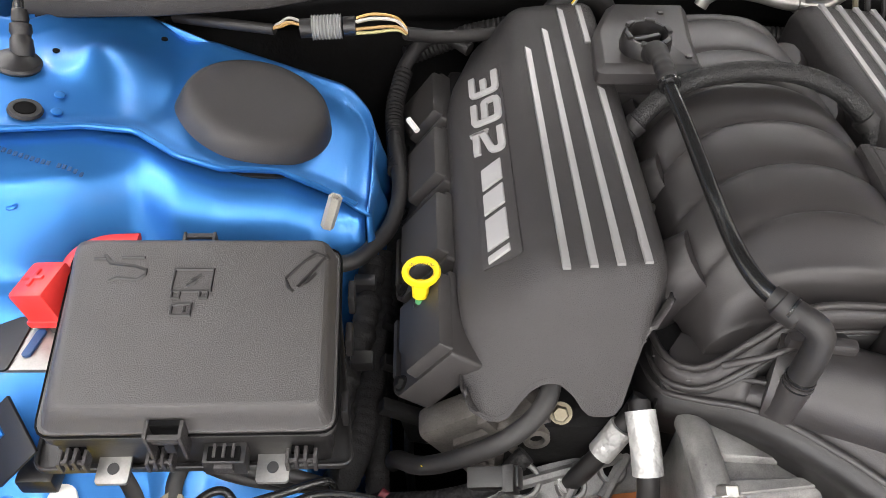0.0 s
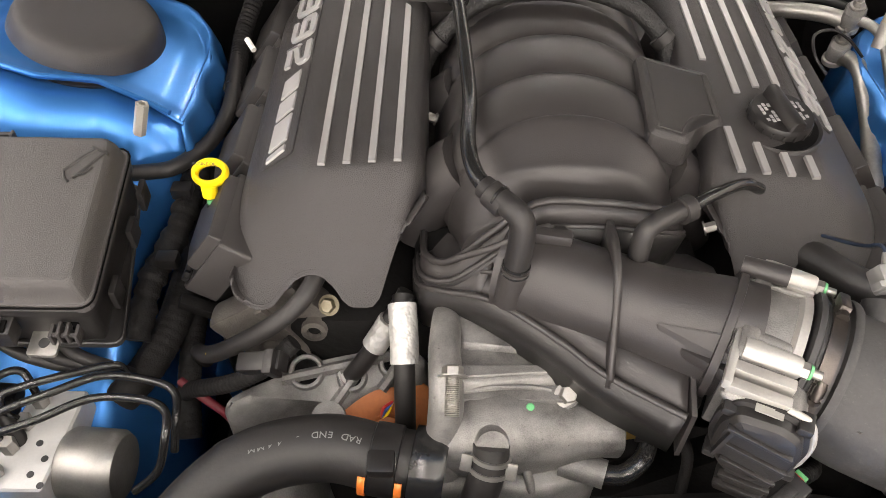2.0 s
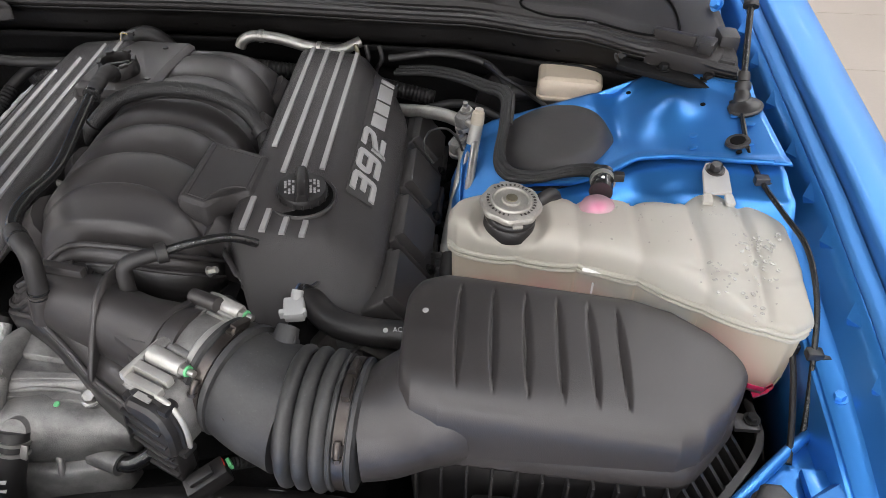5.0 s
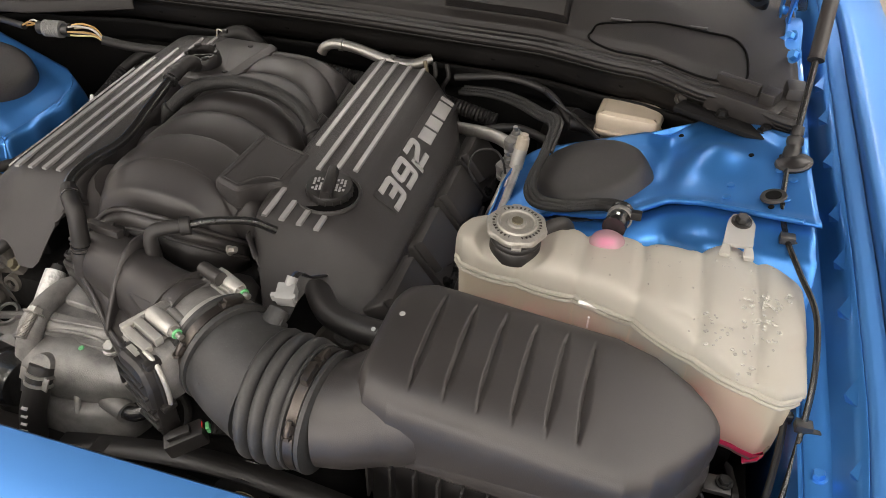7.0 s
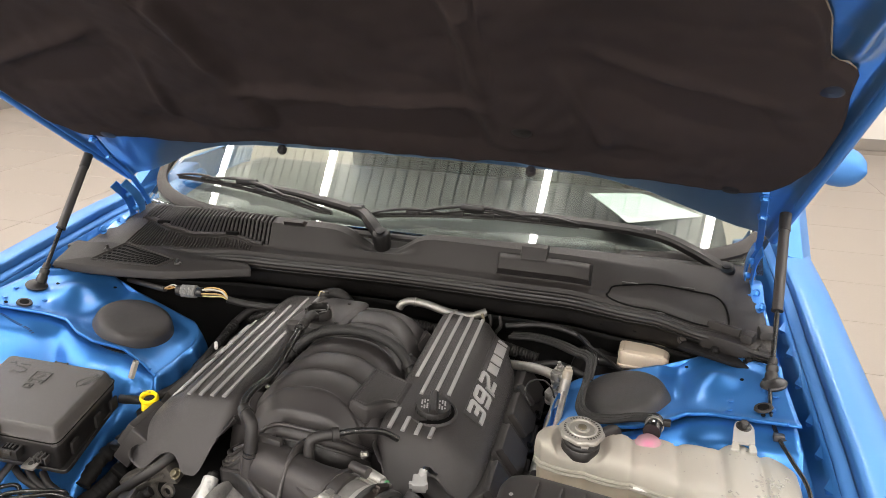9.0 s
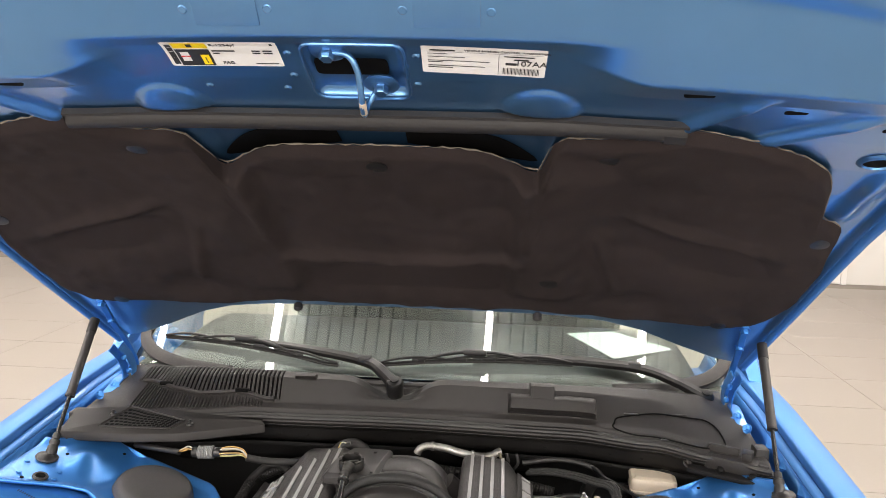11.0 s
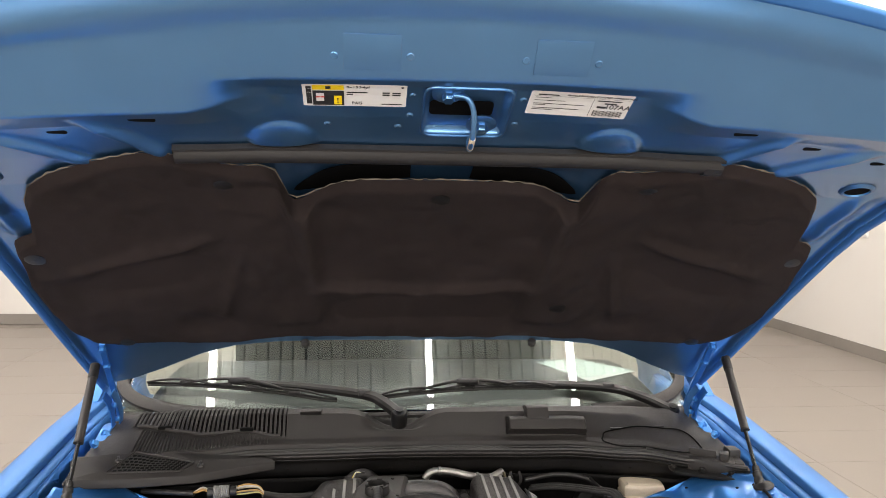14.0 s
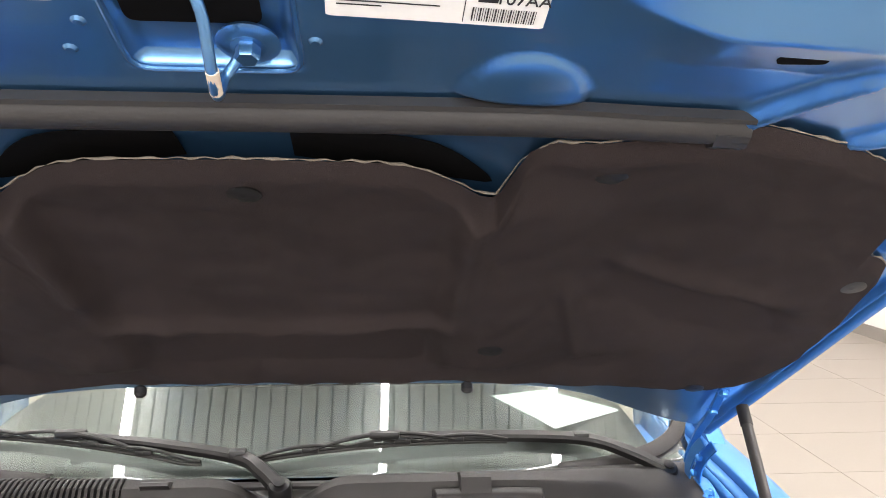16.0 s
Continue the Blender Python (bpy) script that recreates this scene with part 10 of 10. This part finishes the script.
def ac_lines():
    t = thing("ac_line", (0.34, 0.60, 0.75), "dull aluminium air conditioning pipe with a block fitting", "pipe", "ac lines")
    part("pipe", tube(blank(), [(0.255, 0.792, 0.838), (0.288, 0.775, 0.848), (0.320, 0.757, 0.857), (0.345, 0.741, 0.862), (0.366, 0.724, 0.864)], 0.0098, 16, 6), PIPE, t)
    part("down_pipe", tube(blank(), [(0.366, 0.706, 0.826), (0.374, 0.690, 0.832), (0.3755, 0.665, 0.832), (0.370, 0.61, 0.818), (0.362, 0.55, 0.795), (0.358, 0.50, 0.77)], 0.0098, 16, 6), PIPE, t)
    part("hose", tube(blank(), [(0.351, 0.52, 0.78), (0.350, 0.48, 0.762), (0.352, 0.44, 0.73), (0.355, 0.40, 0.68)], 0.0135, 14, 5, 0.0006, 0.006), RUBBER, t)
    for x, y, z in ((0.371, 0.722, 0.870), (0.364, 0.709, 0.834)):
        q = pose(x, y, z, 14, 0, -32)
        eye = filleted([(-0.010, -0.013), (0.006, -0.016), (0.014, -0.004), (0.012, 0.014), (0.000, 0.019), (-0.011, 0.013)], 0.007)
        part("block", stack(blank(), eye, [(0.002, -0.010), (0.0, -0.007), (0.0, 0.007), (0.002, 0.010)]), ALLOY, t, "cast pipe flange").data.transform(q)
        part("washer", lathe(blank(), [(0, 0.010), (0.0088, 0.010), (0.0088, 0.0118), (0, 0.012)], q @ pose(0.001, 0.006, 0), 20), STEEL, t)
        part("bolt", bolt(blank(), 0.001, 0.006, 0.0115, 0.0062, 0.0075), STEEL, t).data.transform(q)
        part("stud", lathe(blank(), [(0, 0.018), (0.0034, 0.018), (0.0034, 0.026), (0, 0.0265)], q @ pose(0.001, 0.006, 0), 12), STEEL, t)
        part("collar", lathe(blank(), [(0.008, -0.016), (0.0125, -0.015), (0.0125, -0.009), (0.008, -0.008)], q @ pose(0, -0.004, 0), 20), MACHINED, t)
    t2 = thing("ac_line", (0.38, 0.60, 0.75), "slim aluminium air conditioning pipe with a service port", "pipe", "ac lines")
    part("pipe", tube(blank(), [(0.373, 0.718, 0.868), (0.380, 0.705, 0.872), (0.387, 0.688, 0.872), (0.389, 0.664, 0.866), (0.384, 0.60, 0.840), (0.377, 0.545, 0.815), (0.372, 0.497, 0.795)], 0.0058, 14, 7), PIPE, t2)
    part("port_body", tube(blank(), [(0.386, 0.668, 0.862), (0.3895, 0.677, 0.888)], 0.0095, 14, 2), MACHINED, t2)
    part("port_cap", lathe(blank(), [(0, 0), (0.0090, 0), (0.0094, 0.012), (0.0082, 0.022), (0.006, 0.024), (0.006, 0.027), (0, 0.027)], at(0.3895, 0.677, 0.884, (0.1, 0.1, 1)), 20), surface("aged port cap", (0.34, 0.30, 0.24), 0.5), t2, "cream port cap")
    part("hose", tube(blank(), [(0.367, 0.503, 0.798), (0.364, 0.47, 0.782), (0.360, 0.43, 0.74), (0.360, 0.40, 0.69)], 0.0125, 14, 5), RUBBER, t2)
    t3 = thing("wire_loop", (0.36, 0.70, 0.85), "thin black wire loop beside the pipes", "cable")
    part("wire", tube(blank(), [(0.332, 0.655, 0.835), (0.318, 0.668, 0.85), (0.322, 0.695, 0.86), (0.345, 0.705, 0.862), (0.362, 0.69, 0.858), (0.372, 0.668, 0.85)], 0.0018, 6, 7), PLASTIC, t3)
    part("sensor", lathe(blank(), [(0, 0), (0.009, 0), (0.009, 0.012), (0.005, 0.02), (0, 0.02)], at(0.318, 0.60, 0.80, (-1, 0, 0.4)), 14), BRASS, t3)


ac_lines()


def brake_reservoir():
    t = thing("brake_fluid_reservoir", (0.52, 0.84, 0.80), "cream brake fluid reservoir below the cowl", "reservoir")
    o = filleted([(0.475, 0.790), (0.572, 0.780), (0.580, 0.850), (0.480, 0.860)], 0.012)
    part("tank", stack(blank(), o, [(0.026, 0.78), (0.022, 0.80), (0.017, 0.855), (0.014, 0.861), (0.0035, 0.866), (0.001, 0.869), (0.001, 0.873), (0.0035, 0.875), (0.001, 0.893), (0.004, 0.900), (0.012, 0.903)]), CREAM, t)
    part("plug", tube(blank(), [(0.475, 0.82, 0.86), (0.452, 0.815, 0.865), (0.438, 0.812, 0.866)], 0.012, 14, 3), PLASTIC, t)
    t2 = thing("brake_servo", (0.52, 0.92, 0.72), "black round brake servo behind the reservoir", "brake servo")
    part("drum", lathe(blank(), [(0, 0), (0.11, 0), (0.118, 0.02), (0.118, 0.05), (0.10, 0.07), (0, 0.075)], at(0.50, 0.94, 0.77, (0, -1, 0.1)), 36), PLASTIC, t2)
    t3 = thing("rear_cable", (0.45, 0.80, 0.85), "thin black cables below the cowl", "cable")
    part("cable", tube(blank(), [(0.395, 0.80, 0.92), (0.42, 0.81, 0.895), (0.455, 0.80, 0.88), (0.49, 0.765, 0.872), (0.52, 0.735, 0.875)], 0.003, 8, 6), PLASTIC, t3)
    part("cable", tube(blank(), [(0.25, 0.83, 0.905), (0.33, 0.835, 0.915), (0.40, 0.825, 0.905), (0.44, 0.812, 0.868)], 0.0055, 10, 6), RUBBER, t3)
    part("cable", tube(blank(), [(0.30, 0.79, 0.84), (0.36, 0.80, 0.85), (0.42, 0.80, 0.83), (0.46, 0.79, 0.80)], 0.007, 10, 6), RUBBER, t3)


brake_reservoir()


def rear_pipes():
    t = thing("heater_pipe", (0.05, 0.86, 0.90), "bare metal heater pipe behind the intake", "pipe")
    part("pipe", tube(blank(), [(0.018, 0.840, 0.908), (0.024, 0.842, 0.918), (0.042, 0.845, 0.925), (0.08, 0.845, 0.922), (0.125, 0.843, 0.912), (0.170, 0.846, 0.907), (0.202, 0.862, 0.915)], 0.0085, 14, 6), PIPE, t)
    for p, d in (((0.052, 0.8452, 0.9250), (1, 0.02, -0.02)), ((0.140, 0.8438, 0.9100), (1, 0.05, -0.12))):
        part("collar", lathe(blank(), [(0.0080, -0.004), (0.0102, -0.003), (0.0102, 0.003), (0.0080, 0.004)], at(*p, d), 18), PIPE, t)
    for i, x in enumerate((0.20, 0.215, 0.236)):
        part("cable", tube(blank(), [(x, 0.83, 0.925), (x + 0.004, 0.826, 0.905), (x - 0.006, 0.832, 0.885), (x - 0.01, 0.85, 0.86)], 0.0035, 8, 5), RUBBER if i else DULL_BRASS, t)
    t2 = thing("rear_loom", (-0.1, 0.84, 0.87), "black corrugated wiring behind the engine", "cable")
    part("loom", tube(blank(), [(-0.34, 0.85, 0.83), (-0.25, 0.842, 0.87), (-0.15, 0.845, 0.885), (-0.05, 0.85, 0.88), (0.05, 0.85, 0.87), (0.2, 0.84, 0.86), (0.32, 0.83, 0.84)], 0.012, 12, 6, 0.0009, 0.006), RUBBER, t2)
    part("bend", tube(blank(), [(-0.18, 0.83, 0.87), (-0.155, 0.835, 0.91), (-0.125, 0.838, 0.922), (-0.10, 0.842, 0.905), (-0.09, 0.85, 0.87)], 0.014, 14, 6), RUBBER, t2)
    part("clip", box(blank(), -0.125, 0.79, 0.945, 0.008, 0.006, 0.005), PLASTIC, t2)
    for i in range(3):
        part("wire", tube(blank(), [(-0.148, 0.80, 0.93 - 0.004 * i), (-0.14, 0.792, 0.945), (-0.127, 0.790, 0.944)], 0.0013, 6, 4), (YELLOW, WHITE, GREY)[i], t2)
    t3 = thing("bonnet_cable", (0.725, 0.45, 0.88), "thin black cable clipped along the fender rail", "cable")
    pts = [(0.716, 0.66, 0.950), (0.720, 0.625, 0.940), (0.721, 0.58, 0.935), (0.722, 0.52, 0.930), (0.727, 0.46, 0.905), (0.731, 0.40, 0.875), (0.731, 0.33, 0.845), (0.722, 0.27, 0.82), (0.71, 0.22, 0.80)]
    part("cable", tube(blank(), pts, 0.0035, 8, 6), PLASTIC, t3)
    for i in (2, 4, 6):
        part("clip", box(blank(), *pts[i], 0.016, 0.008, 0.012, pose(0, 0, 0, 0, 0, 20), 0.002), PLASTIC, t3)


rear_pipes()

# ---- floor tiles ----
TX, TY = 1.2, 0.6
tile_bm = box(blank(), 0, 0, 0, TX - 0.003, TY - 0.003, 0.008, bevel=0.001)
tile_mesh = bpy.data.meshes.new("tile")
tile_bm.to_mesh(tile_mesh)
tile_bm.free()
tile_mesh.materials.append(TILE)
for i in range(10):
    for j in range(26):
        x, y = ROOM_L + 0.6 + TX * i, ROOM_F + 0.35 + TY * j
        ob = new("tile", tile_mesh)
        ob.location = (x, y, -0.004)
        ob.parent = FLOOR
